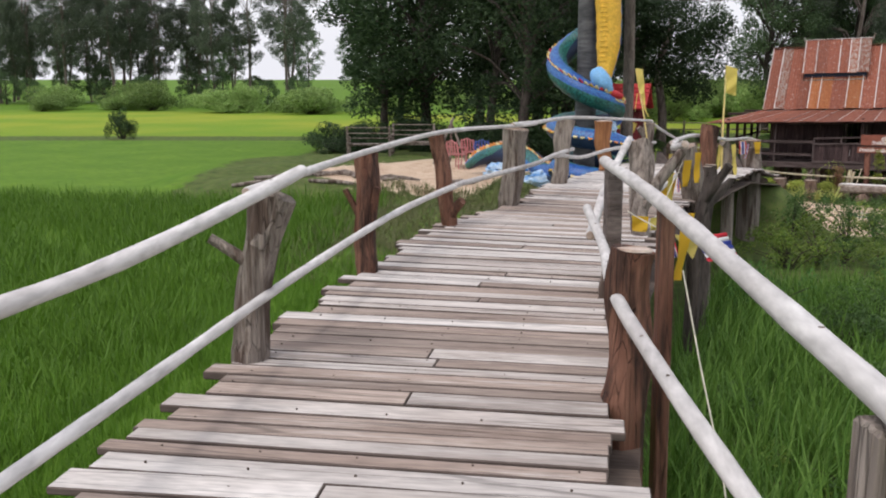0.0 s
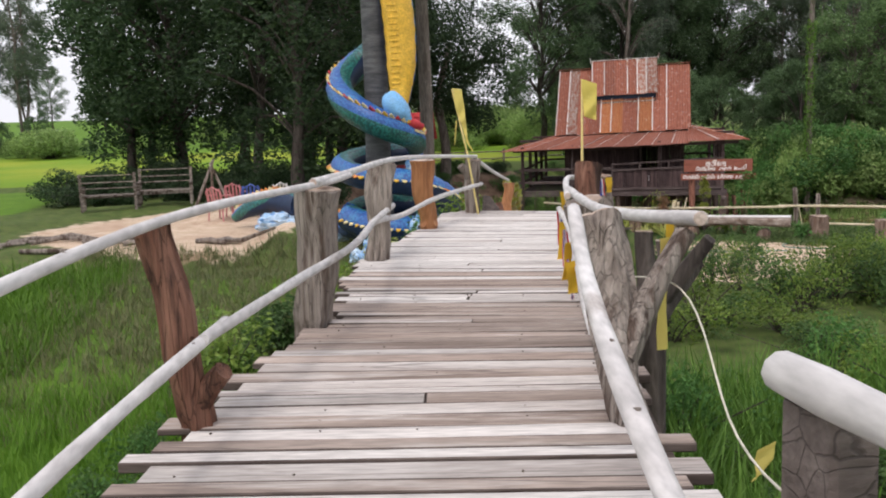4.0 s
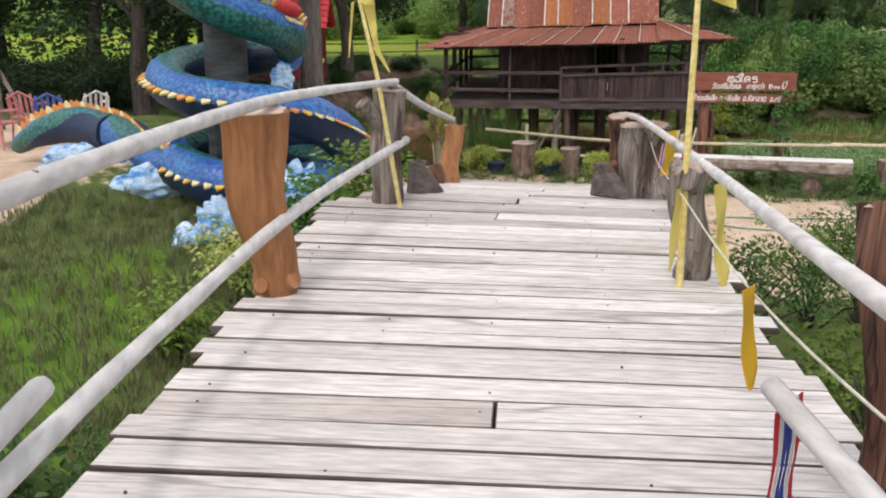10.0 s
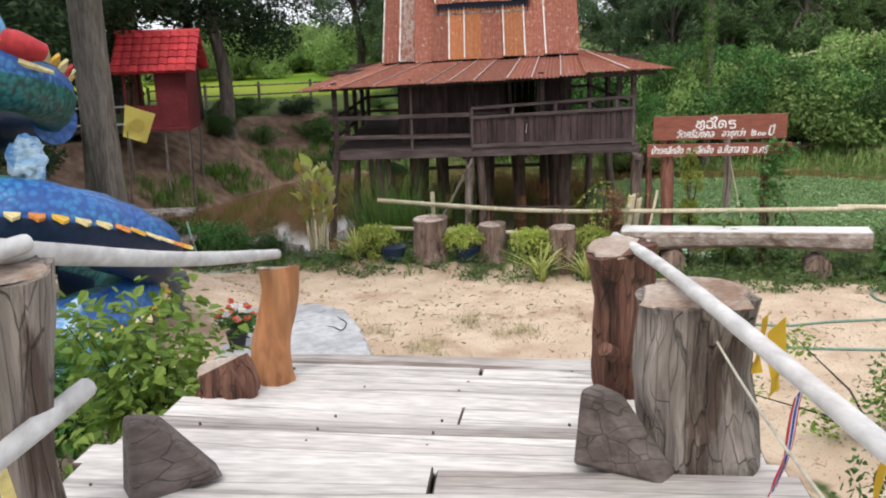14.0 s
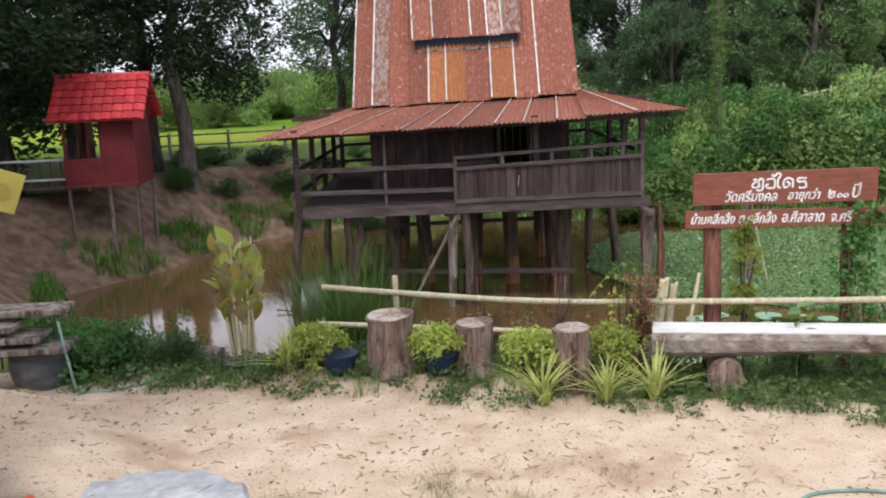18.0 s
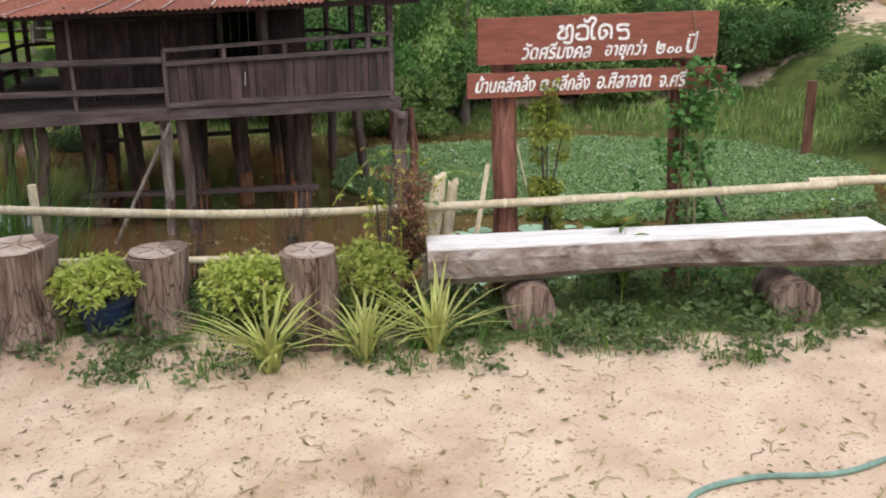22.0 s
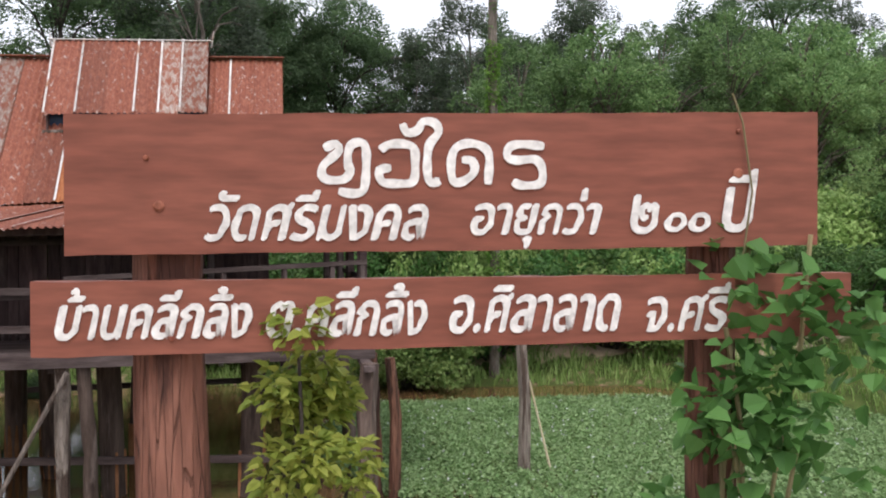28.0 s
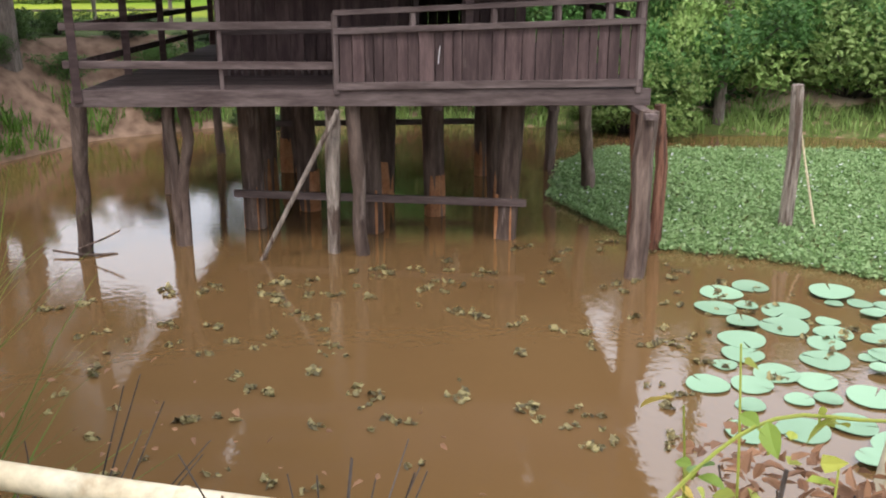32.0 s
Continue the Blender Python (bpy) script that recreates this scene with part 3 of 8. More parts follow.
def leaf_cloud(rng, centres, radii, count, size, flat=0.5, thin=0.55):
    """Leaves as bent diamonds round the clump centres."""
    cen = np.asarray(centres, float)
    idx = rng.integers(len(cen), size=count)
    d = rng.normal(size=(count, 3))
    d /= np.linalg.norm(d, axis=1)[:, None]
    p = cen[idx] + d * (np.asarray(radii, float)[idx] * rng.uniform(0.35, 1.05, count) ** 0.6)[:, None] * np.array([1, 1, 0.8])
    ax = rng.normal(size=(count, 3))
    ax[:, 2] *= flat
    ax /= np.linalg.norm(ax, axis=1)[:, None]
    nr = rng.normal(size=(count, 3)) * np.array([0.6, 0.6, 1])
    sd = np.cross(ax, nr)
    sd /= np.linalg.norm(sd, axis=1)[:, None] + 1e-9
    up = np.cross(sd, ax)
    s = (size * rng.uniform(0.6, 1.35, count))[:, None]
    v = np.stack([p - ax * s * 0.5, p + sd * s * thin * 0.5 + up * s * 0.1, p + ax * s * 0.5 - up * s * 0.1, p - sd * s * thin * 0.5 + up * s * 0.1], 1).reshape(-1, 3)
    i = np.arange(count) * 4
    f = np.stack([i, i + 1, i + 2, i + 3], 1)
    return v, f.tolist()


def leaves(rng, centres, radii, count, size, flat=0.5, thin=0.6):
    """Leaves of two folded halves, widest near the stalk, round the clump centres."""
    cen = np.asarray(centres, float)
    idx = rng.integers(len(cen), size=count)
    d = rng.normal(size=(count, 3))
    d /= np.linalg.norm(d, axis=1)[:, None]
    p = cen[idx] + d * (np.asarray(radii, float)[idx] * rng.uniform(0.3, 1.05, count) ** 0.6)[:, None]
    ax = d * 0.7 + rng.normal(size=(count, 3)) * 0.6
    ax[:, 2] = ax[:, 2] * flat - 0.15
    ax /= np.linalg.norm(ax, axis=1)[:, None]
    sd = np.cross(ax, np.array([0, 0, 1.0]) + rng.normal(size=(count, 3)) * 0.45)
    sd /= np.linalg.norm(sd, axis=1)[:, None] + 1e-9
    up = np.cross(sd, ax)
    s = (size * rng.uniform(0.6, 1.35, count))[:, None]
    w = s * thin * 0.5
    v = np.stack([p, p + ax * s * 0.22 + sd * w + up * w * 0.35, p + ax * s * 0.65 + sd * w * 0.75 + up * w * 0.2, p + ax * s - up * s * 0.12,
                  p + ax * s * 0.65 - sd * w * 0.75 + up * w * 0.2, p + ax * s * 0.22 - sd * w + up * w * 0.35], 1).reshape(-1, 3)
    i = np.arange(count)[:, None] * 6
    return v, (i + np.array([[0, 1, 2, 3]])).tolist() + (i + np.array([[0, 3, 4, 5]])).tolist()

# ---- ground and pond ----
WATER = -2.0
POND = np.array([(6.4, 28.7), (8.0, 28.0), (9.4, 27.3), (11.6, 26.4), (14, 25.9), (18, 26.2), (22, 27.0), (26, 30), (27, 34), (25.2, 38.3), (21.2, 40.6),
                 (16.4, 43.9), (12.2, 44.9), (9.3, 44), (6.7, 41), (4.4, 39.2), (4.9, 33)])


def pond_gap(x, y):
    """Distance to the pond's shore, negative over the water."""
    x, y = np.asarray(x, float), np.asarray(y, float)
    best, inside = np.full(x.shape, 1e9), np.zeros(x.shape, bool)
    for i in range(len(POND)):
        (ax, ay), (bx, by) = POND[i], POND[(i + 1) % len(POND)]
        t = np.clip(((x - ax) * (bx - ax) + (y - ay) * (by - ay)) / ((bx - ax) ** 2 + (by - ay) ** 2), 0, 1)
        best = np.minimum(best, np.hypot(x - ax - t * (bx - ax), y - ay - t * (by - ay)))
        inside ^= ((ay > y) != (by > y)) & (x < (bx - ax) * (y - ay) / (by - ay + 1e-12) + ax)
    return np.where(inside, -best, best)


def step(a, b, t):
    s = np.clip((t - a) / (b - a), 0, 1)
    return s * s * (3 - 2 * s)


def blob(x, y, cx, cy, rx, ry):
    return step(1.15, 0.75, np.hypot((x - cx) / rx, (y - cy) / ry))


def height(x, y):
    x, y = np.asarray(x, float), np.asarray(y, float)
    wob = 0.06 * np.sin(x * 0.9 + 1.3) * np.sin(y * 0.7) + 0.03 * np.sin(x * 2.3 - y * 1.7)
    h = np.full(x.shape, -0.2) + wob * 0.5
    h += 0.6 * blob(x, y, -2.5, 28, 7.5, 6.5) * (1 + wob)
    yard = step(18.0, 21.0, y + 0.25 * (x - 6)) * step(2.0, 4.5, x)
    h = h * (1 - yard) + (0.02 * wob) * yard
    h += 0.4 * blob(x, y, 3.4, 23.2, 2.6, 3.0)
    # earth ramp up to the bridge's end
    ax, ay = x - 6.15, y - 18.45
    run, side = ax * 0.45 + ay * 0.89, ax * 0.89 - ay * 0.45
    ramp = 1.12 * step(2.5, 0.1, run) * step(2.2, 0.9, np.abs(side)) * step(-1.6, -0.3, run)
    h = np.maximum(h, ramp)
    # low lip of earth under the stumps
    lip = (x - 8.07) * 0.48 + (y - 24.92) * 0.877
    h += 0.13 * step(-0.42, -0.12, lip) * step(3.0, 1.5, lip) * (step(10.0, 9.6, x) * step(6.6, 7.4, x) + step(12.4, 12.7, x) * step(16, 14.5, x))
    # far terrace with the hut
    h += 1.0 * blob(x, y, 46, 40, 16, 16) * step(28, 33, x)
    g = pond_gap(x, y)
    rise = 0.85 - 0.53 * step(34, 38, y) * step(12.5, 15, x) - 0.3 * step(14, 17, x) * step(34, 30, y)
    bank = WATER + np.where(g > 0, rise * g + 0.2 * np.sin(x * 1.7 + y) * np.clip(g, 0, 0.6), 0.5 * g)
    return np.minimum(h, np.maximum(bank, WATER - 0.7))


def ground_sheet():
    def axis(lo, hi, st):
        mid = list(np.arange(lo, hi + 0.01, st))
        out, d, a, b = [], st, [], []
        p = hi
        while p < 2500:
            d *= 1.35
            p += d
            a.append(p)
        d, p = st, lo
        while p > -2500:
            d *= 1.35
            p -= d
            b.append(p)
        return np.array(b[::-1] + mid + a)
    xs, ys = axis(-12, 34, 0.3), axis(-6, 48, 0.3)
    gx, gy = np.meshgrid(xs, ys)
    z = height(gx, gy)
    v = np.stack([gx.ravel(), gy.ravel(), z.ravel()], 1)
    nx = len(xs)
    i = (np.arange(len(ys) - 1)[:, None] * nx + np.arange(nx - 1)[None, :]).ravel()
    f = np.stack([i, i + 1, i + nx + 1, i + nx], 1).tolist()
    ob = single("ground", (v, f), M["ground"], "sandy yard, rice fields and grassy pond banks", "ground", kind="structure", smooth=True)
    x, y = gx.ravel(), gy.ravel()
    g = pond_gap(x, y)
    sand = step(18.2, 20.5, y + 0.3 * (x - 6)) * step(27.2, 26.0, y + 0.62 * (x - 5)) * step(3.2, 4.6, x)
    sand = np.maximum(sand, blob(x, y, -0.9, 26.6, 4.0, 4.4))
    sand = np.maximum(sand, step(18, 20, y) * step(21.6, 20.8, y) * step(6, 9, x))
    sand = np.maximum(sand, blob(x, y, 46, 40, 15, 15))
    sand = np.maximum(sand, 0.8 * step(1.0, 1.6, g) * step(4.0, 3.2, g) * step(14, 18, x) * step(33, 36, y))
    rice = np.maximum(step(1.2, 0.2, x - 0.12 * np.maximum(y - 4, 0)) * step(22, 20.5, y), step(-7, -9, x))
    rice = np.maximum(rice, step(52, 58, y) * step(24, 14, x))
    rice = np.maximum(rice, step(3, 5, x) * step(0.0, -2.0, y))
    rice *= 1 - 0.75 * step(2.6, 1.2, np.abs(y - 0.12 * x - 48.5)) * step(-6, -9, x)
    rice *= 1 - 0.8 * step(2.2, 1.0, np.abs(y - 81)) * step(-3, -8, x)
    mud = step(2.0, 0.8, g) * np.where(y > 36, np.where(x < 12, 1.0, 0.35), 0.8 - 0.65 * step(13, 16, x))
    mud = np.maximum(mud, step(3.2, 2.0, g) * step(13, 10, x) * step(34, 36, y))
    ripe = step(47, 53, y - 0.12 * x + 1.2 * np.sin(x * 0.35)) * step(84, 78, y)
    ripe = np.maximum(ripe, step(50, 56, y) * step(4, 6, x))
    col = np.stack([np.clip(sand, 0, 1), np.clip(rice, 0, 1), np.clip(mud, 0, 1), np.clip(ripe, 0, 1)], 1)
    at = ob.data.color_attributes.new("cover", "FLOAT_COLOR", "POINT")
    at.data.foreach_set("color", col.ravel().astype(np.float32))
    return ob


ground_sheet()
wx, wy = np.meshgrid(np.linspace(2, 30, 29), np.linspace(24, 47, 24))
wv = np.stack([wx.ravel(), wy.ravel(), np.full(wx.size, WATER)], 1)
wf = [(r * 29 + c, r * 29 + c + 1, (r + 1) * 29 + c + 1, (r + 1) * 29 + c) for r in range(23) for c in range(28)]
single("water", (wv, wf), M["water"], "still brown muddy pond water", "pond", kind="structure")

# ---- footbridge ----
PAIRS = [((1.1, -3.0), (2.95, -3.0)), ((1.18, 2.46), (3.0, 2.4)), ((1.29, 4.35), (3.1, 4.2)), ((1.5, 6.5), (3.45, 6.2)), ((1.78, 8.0), (3.72, 7.7)), ((2.34, 9.7), (4.05, 9.3)),
         ((2.52, 12.0), (4.6, 11.4)), ((3.04, 13.6), (5.15, 12.9)), ((3.6, 15.5), (5.8, 14.7)), ((4.06, 17.0), (6.25, 16.05)), ((4.95, 18.38), (6.8, 17.4)), ((5.35, 19.0), (7.15, 18.05))]


def deck_z(y):
    return float(np.interp(y, [-3, 3, 5.2, 7.4, 9.7, 12.3, 15, 17, 18.4, 19], [1.86, 1.83, 1.82, 1.82, 1.74, 1.68, 1.61, 1.555, 1.33, 1.22]))


def deck_at(s):
    """Left and right edge of the deck at a share s of its length."""
    la, lb = np.array([p[0] for p in PAIRS]), np.array([p[1] for p in PAIRS])
    mid = (la + lb) / 2
    d = np.r_[0, np.cumsum(np.linalg.norm(np.diff(mid, axis=0), axis=1))]
    t = s * d[-1]
    a = [np.interp(t, d, la[:, k]) for k in (0, 1)]
    b = [np.interp(t, d, lb[:, k]) for k in (0, 1)]
    return a, b, d[-1]


rng = np.random.default_rng(5)
bridge = thing("footbridge", "long rustic footbridge of weathered grey planks above green fields", "bridge", (2.0, 0.0, 0.0))
length = deck_at(0)[2]
s = 0.0
while s < 1.0:
    w = rng.uniform(0.105, 0.175) if s < 0.72 else rng.uniform(0.14, 0.22)
    mid = min(1.0, s + w / length / 2)
    a, b, _ = deck_at(mid)
    a, b = np.array(a), np.array(b)
    d = (b - a) / np.linalg.norm(b - a)
    a = a - d * rng.uniform(-0.07, 0.09)
    b = b + d * rng.uniform(-0.06, 0.1)
    th = rng.uniform(0.026, 0.042)
    yc = (a[1] + b[1]) / 2 + 0.25
    za, zb = deck_z(yc) - th / 2 + rng.uniform(-0.006, 0.006), deck_z(yc) - th / 2 + rng.uniform(-0.006, 0.006)
    skew = rng.uniform(-0.011, 0.011)
    cut = rng.uniform() < 0.2
    ends = [(0.0, 1.0)] if not cut else [(0.0, 0.5 + rng.uniform(-0.02, 0.04)), (0.5, 1.0)]
    if cut:
        ends[1] = (ends[0][1] + 0.002, 1.0)
    for lo, hi in ends:
        p, q = a + (b - a) * lo, a + (b - a) * hi
        g = bar((p[0], p[1] - skew, za + (zb - za) * lo), (q[0], q[1] + skew, za + (zb - za) * hi), w - rng.uniform(0.007, 0.019), th, 0.005)
        face = "plank_brown" if rng.uniform() < np.interp(yc, [5, 8, 9, 11, 12.2], [0.38, 0.4, 0.72, 0.6, 0.05]) else "plank" if rng.uniform() < np.interp(yc, [4, 6, 9, 13], [0.75, 0.5, 0.9, 0.2]) else "plank_pale"
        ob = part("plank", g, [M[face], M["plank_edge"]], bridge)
        # only top faces keep the plank tone, the rest take the dark gap shade
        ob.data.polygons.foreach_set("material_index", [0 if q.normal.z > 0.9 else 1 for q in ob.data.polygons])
    s += w / length
for off in (0.12, 0.5, 0.88):
    pts = []
    for k in range(0, 21):
        a, b, _ = deck_at(k / 20)
        x, y = a[0] + (b[0] - a[0]) * off, a[1] + (b[1] - a[1]) * off
        pts.append((x, y, deck_z((a[1] + b[1]) / 2 + 0.25) - 0.12))
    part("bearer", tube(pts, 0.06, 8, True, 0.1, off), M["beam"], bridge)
for off in (0.1, 0.3, 0.5, 0.7, 0.9):
    for k in range(8):
        (a0, b0, _), (a1, b1_, _) = deck_at(k / 8), deck_at(min(1.0, (k + 1) / 8 + 0.002))
        p0 = (a0[0] + (b0[0] - a0[0]) * off, a0[1] + (b0[1] - a0[1]) * off, deck_z((a0[1] + b0[1]) / 2 + 0.25) - 0.2 - 0.004 * (k % 2))
        p1 = (a1[0] + (b1_[0] - a1[0]) * off, a1[1] + (b1_[1] - a1[1]) * off, deck_z((a1[1] + b1_[1]) / 2 + 0.25) - 0.2)
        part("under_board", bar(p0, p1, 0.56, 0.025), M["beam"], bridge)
# nail heads in rows over the bearers
nails = []
for k in range(0, 150):
    a, b, _ = deck_at((k + 0.5) / 150)
    for off in (0.08, 0.3, 0.5, 0.72, 0.92):
        if rng.uniform() < 0.35:
            continue
        x, y = a[0] + (b[0] - a[0]) * (off + rng.uniform(-0.012, 0.012)), a[1] + (b[1] - a[1]) * off
        z = deck_z((a[1] + b[1]) / 2 + 0.25)
        nails.append(tube([(x, y, z - 0.012), (x, y, z + 0.003)], 0.005, 5))
part("nail_head", joined(*nails), M["beam"], bridge)["kind"] = "stuff"


def log_post(name, base, top, r0, r1, mat, label, seed, group="bridge posts", bend=0.025, branch=None, rough=0.22, flare=1.15, down=1.9, sides=24, square=False):
    """A gnarled log set in the ground, its sawn top a piece of its own."""
    base, top = Vector(base), Vector(top)
    t = thing(name, label, "post", (base.x, base.y, float(height(base.x, base.y)) - 0.05), group)
    r = random.Random(seed)
    foot = base - Vector((top.x - base.x, top.y - base.y, 0)) * 0.4 + Vector((0, 0, -down))
    foot.z = min(foot.z, float(height(foot.x, foot.y)) - 0.05)
    pts = [foot, base.lerp(foot, 0.35)]
    n = 14
    for i in range(n + 1):
        k = i / n
        pts.append(base.lerp(top, k) + Vector((math.sin(k * 4.4 + seed), math.cos(k * 3.7 + seed * 1.7), 0)) * bend * math.sin(math.pi * k))
    rad = [r0 * 1.05, r0 * flare] + [r0 + (r1 - r0) * i / n for i in range(n + 1)]
    rad[3] *= (1 + flare) / 2
    rad[-1] *= 1.04
    if square:
        m, length = frame_of(foot, top, (1, 0.2, 0))
        g = moved(board(length, r0 * 2, r0 * 1.5, 0.01), m)
        part("trunk", g, mat, t)
    else:
        part("trunk", tube(pts, rad, sides, True, rough, seed), mat, t, smooth=True)
        d = (top - base).normalized()
        part("cut_top", tube([top - d * 0.004, top + d * 0.006], [r1 * 0.97, r1 * 0.9], sides, True, rough, seed), M["cut_end"], t, "pale sawn end grain")
    if branch:
        for j, (k, to, br) in enumerate(branch):
            st = base.lerp(top, k)
            bp = [st, st.lerp(Vector(to), 0.45) + Vector((0, 0, 0.01)), Vector(to)]
            bp = along(bp, 0.06)
            part("side_branch", tube(bp, [br * (1.15 - 0.35 * q / len(bp)) for q in range(len(bp))], 10, True, rough, seed + j), mat, t, smooth=True)
    return t


GREY, BROWN, ORANGE = M["grey_log"], M["brown_log"], M["orange_log"]
log_post("post", (1.290, 3.220, 1.8), (1.390, 3.270, 2.62), 0.082, 0.085, GREY, "grey forked bridge post with a sawn top", 3, branch=[(0.72, (1.480, 3.250, 2.62), 0.07), (0.55, (1.120, 3.210, 2.42), 0.028)])
log_post("post", (1.435, 5.340, 1.82), (1.410, 5.460, 2.645), 0.072, 0.078, BROWN, "dark red-brown bridge post with broken side stubs", 4, rough=0.3, branch=[(0.3, (1.515, 5.340, 2.42), 0.03), (0.32, (1.275, 5.360, 2.4), 0.026)])
log_post("post", (1.758, 7.510, 1.83), (1.640, 7.480, 2.66), 0.07, 0.07, BROWN, "leaning red-brown bridge post with a stub at its foot", 5, rough=0.26, branch=[(0.06, (1.890, 7.430, 2.06), 0.05)])
log_post("post", (2.210, 9.550, 1.74), (2.280, 9.520, 2.61), 0.108, 0.14, GREY, "wide pale grey driftwood post of the bridge", 6, rough=0.2)
log_post("post", (2.77, 12.33, 1.65), (2.87, 12.38, 2.59), 0.1, 0.12, GREY, "grey gnarled bridge post with a hollow top", 7, rough=0.3)
log_post("post", (3.57, 14.93, 1.6), (3.51, 14.9, 2.46), 0.1, 0.15, ORANGE, "peeled orange bridge post, wider at its top", 8, rough=0.16, flare=1.25, bend=0.04, branch=[(0.02, (3.65, 14.84, 1.69), 0.045), (0.02, (3.5, 14.83, 1.68), 0.04)])
log_post("post", (4.44, 16.91, 1.54), (4.47, 16.9, 2.33), 0.1, 0.11, GREY, "pale grey forked post near the bridge end", 9, branch=[(0.6, (4.27, 16.84, 2.26), 0.06)], rough=0.16)
log_post("post", (5.27, 18.5, 1.3), (5.33, 18.62, 1.82), 0.08, 0.085, ORANGE, "short peeled orange post at the bridge end", 10, rough=0.2, down=1.3)
log_post("post", (5.06, 18.35, 1.3), (5.03, 18.35, 1.5), 0.12, 0.1, BROWN, "cut red-brown stub beside the bridge end", 11, rough=0.3, down=1.3)
# the other side
log_post("post", (3.45, 1.0, 1.5), (3.45, 1.0, 2.46), 0.06, 0.06, GREY, "square sawn grey post under the bridge rail", 12, square=True)
log_post("post", (3.05, 2.86, 1.75), (3.08, 2.91, 2.466), 0.1, 0.085, BROWN, "thick red-brown stump post beside the bridge", 13, rough=0.14)
log_post("post", (3.28, 3.3, 1.6), (3.26, 3.36, 2.58), 0.045, 0.045, BROWN, "slim brown squared bridge post", 14, square=True)
log_post("post", (3.13, 5.06, 1.6), (3.12, 5.08, 2.6), 0.064, 0.064, M["wedge_wood"], "squared grey-brown bridge post carrying a rail", 15, square=True)
log_post("post", (3.13, 4.75, 1.78), (3.2, 4.85, 2.08), 0.11, 0.09, GREY, "rounded grey log stub beside a bridge post", 16, rough=0.2)
log_post("post", (3.5, 7.15, 1.82), (3.5, 7.6, 2.58), 0.075, 0.11, GREY, "grey leaning bridge log with a flat sawn top", 17, rough=0.28, branch=[(0.3, (3.86, 7.5, 2.52), 0.06)])
log_post("post", (4.5, 10.62, 1.5), (4.27, 10.5, 2.35), 0.13, 0.15, GREY, "wide split grey driftwood post of the bridge", 18, rough=0.2, sides=22)
log_post("post", (4.78, 12.28, 1.64), (4.89, 12.46, 2.5), 0.1, 0.125, BROWN, "thick red-brown log post of the bridge", 19, rough=0.2)
log_post("post", (5.58, 14.72, 1.59), (5.48, 14.62, 2.17), 0.085, 0.085, GREY, "rounded pale log post with a knotted head", 20, rough=0.14, branch=[(0.85, (5.42, 14.52, 2.14), 0.06)])
log_post("post", (6.4, 16.98, 1.45), (6.38, 16.98, 2.02), 0.165, 0.17, GREY, "broad split grey stump at the bridge end", 21, rough=0.24, sides=26)
log_post("post", (6.62, 17.8, 1.2), (6.55, 17.75, 1.98), 0.075, 0.13, BROWN, "grey and orange forked post by the bridge end", 22, rough=0.3, down=1.3, branch=[(0.35, (6.42, 17.62, 1.62), 0.03)])
log_post("post", (4.25, 8.9, 1.6), (4.35, 9.0, 2.25), 0.06, 0.05, M["dark_bark"], "dark twisted root leaning on the bridge", 23, rough=0.4, branch=[(0.4, (4.5, 8.7, 2.3), 0.05), (0.3, (4.6, 9.1, 2.1), 0.05)])
log_post("post", (4.45, 9.7, 1.5), (4.5, 9.8, 2.2), 0.06, 0.06, M["dark_bark"], "dark upright log beside the bridge", 24, rough=0.3)


def rail(name, pts, r, mat, label, seed, taper=0.9, group="bridge rails"):
    p = along(pts, 0.18)
    r_ = random.Random(seed)
    rad = [r * (1 + (taper - 1) * i / len(p)) * r_.uniform(0.94, 1.06) for i in range(len(p))]
    t = thing(name, label, "handrail", pts[0], group)
    part("pole", tube(p, rad, 10, True, 0.06, seed), mat, t, smooth=True)
    a, b = Vector(p[0]), Vector(p[1])
    d = (a - b).normalized()
    part("sawn_end", tube([a + d * 0.002, a + d * 0.005], [rad[0] * 0.93, rad[0] * 0.85], 10), M["cut_end"], t)
    for k in range(4):
        i = r_.randrange(2, len(p) - 2) if len(p) > 5 else 1
        part("knot", tube([Vector(p[i]) - Vector((0, 0, 0.001)), Vector(p[i]) + Vector((r_.uniform(-0.3, 0.3), r_.uniform(-0.3, 0.3), 1)).normalized() * rad[i] * 1.06], [rad[i] * 0.4, rad[i] * 0.22], 6), M["grey_log"], t)
    return t


POLE = M["pole"]
WHITE_RAIL = "pale stripped-bark pole used as a bridge handrail"
MID = "pale pole lashed halfway up the bridge posts"
rail("handrail", [(1.567, 3.27, 2.74), (1.267, 2.0, 2.545), (1.127, 0.6, 2.528), (0.998, -0.6, 2.453), (0.92, -1.5, 2.41)], 0.031, POLE, WHITE_RAIL, 1, 1.1)
rail("handrail", [(1.42, 2.9, 2.68), (1.499, 3.5, 2.705), (1.486, 5.3, 2.681), (1.747, 7.4, 2.695), (2.34, 9.5, 2.647), (2.5, 10.2, 2.64)], 0.022, POLE, WHITE_RAIL, 2)
rail("handrail", [(2.26, 9.2, 2.67), (2.5, 10.3, 2.65), (2.96, 12.3, 2.625), (3.62, 15.0, 2.5), (4.52, 16.95, 2.38)], 0.026, POLE, WHITE_RAIL, 3)
rail("handrail", [(4.46, 16.9, 2.38), (4.9, 17.8, 2.1), (5.34, 18.68, 1.87)], 0.032, POLE, "grey pole sloping down to the bridge end", 4, 0.7)
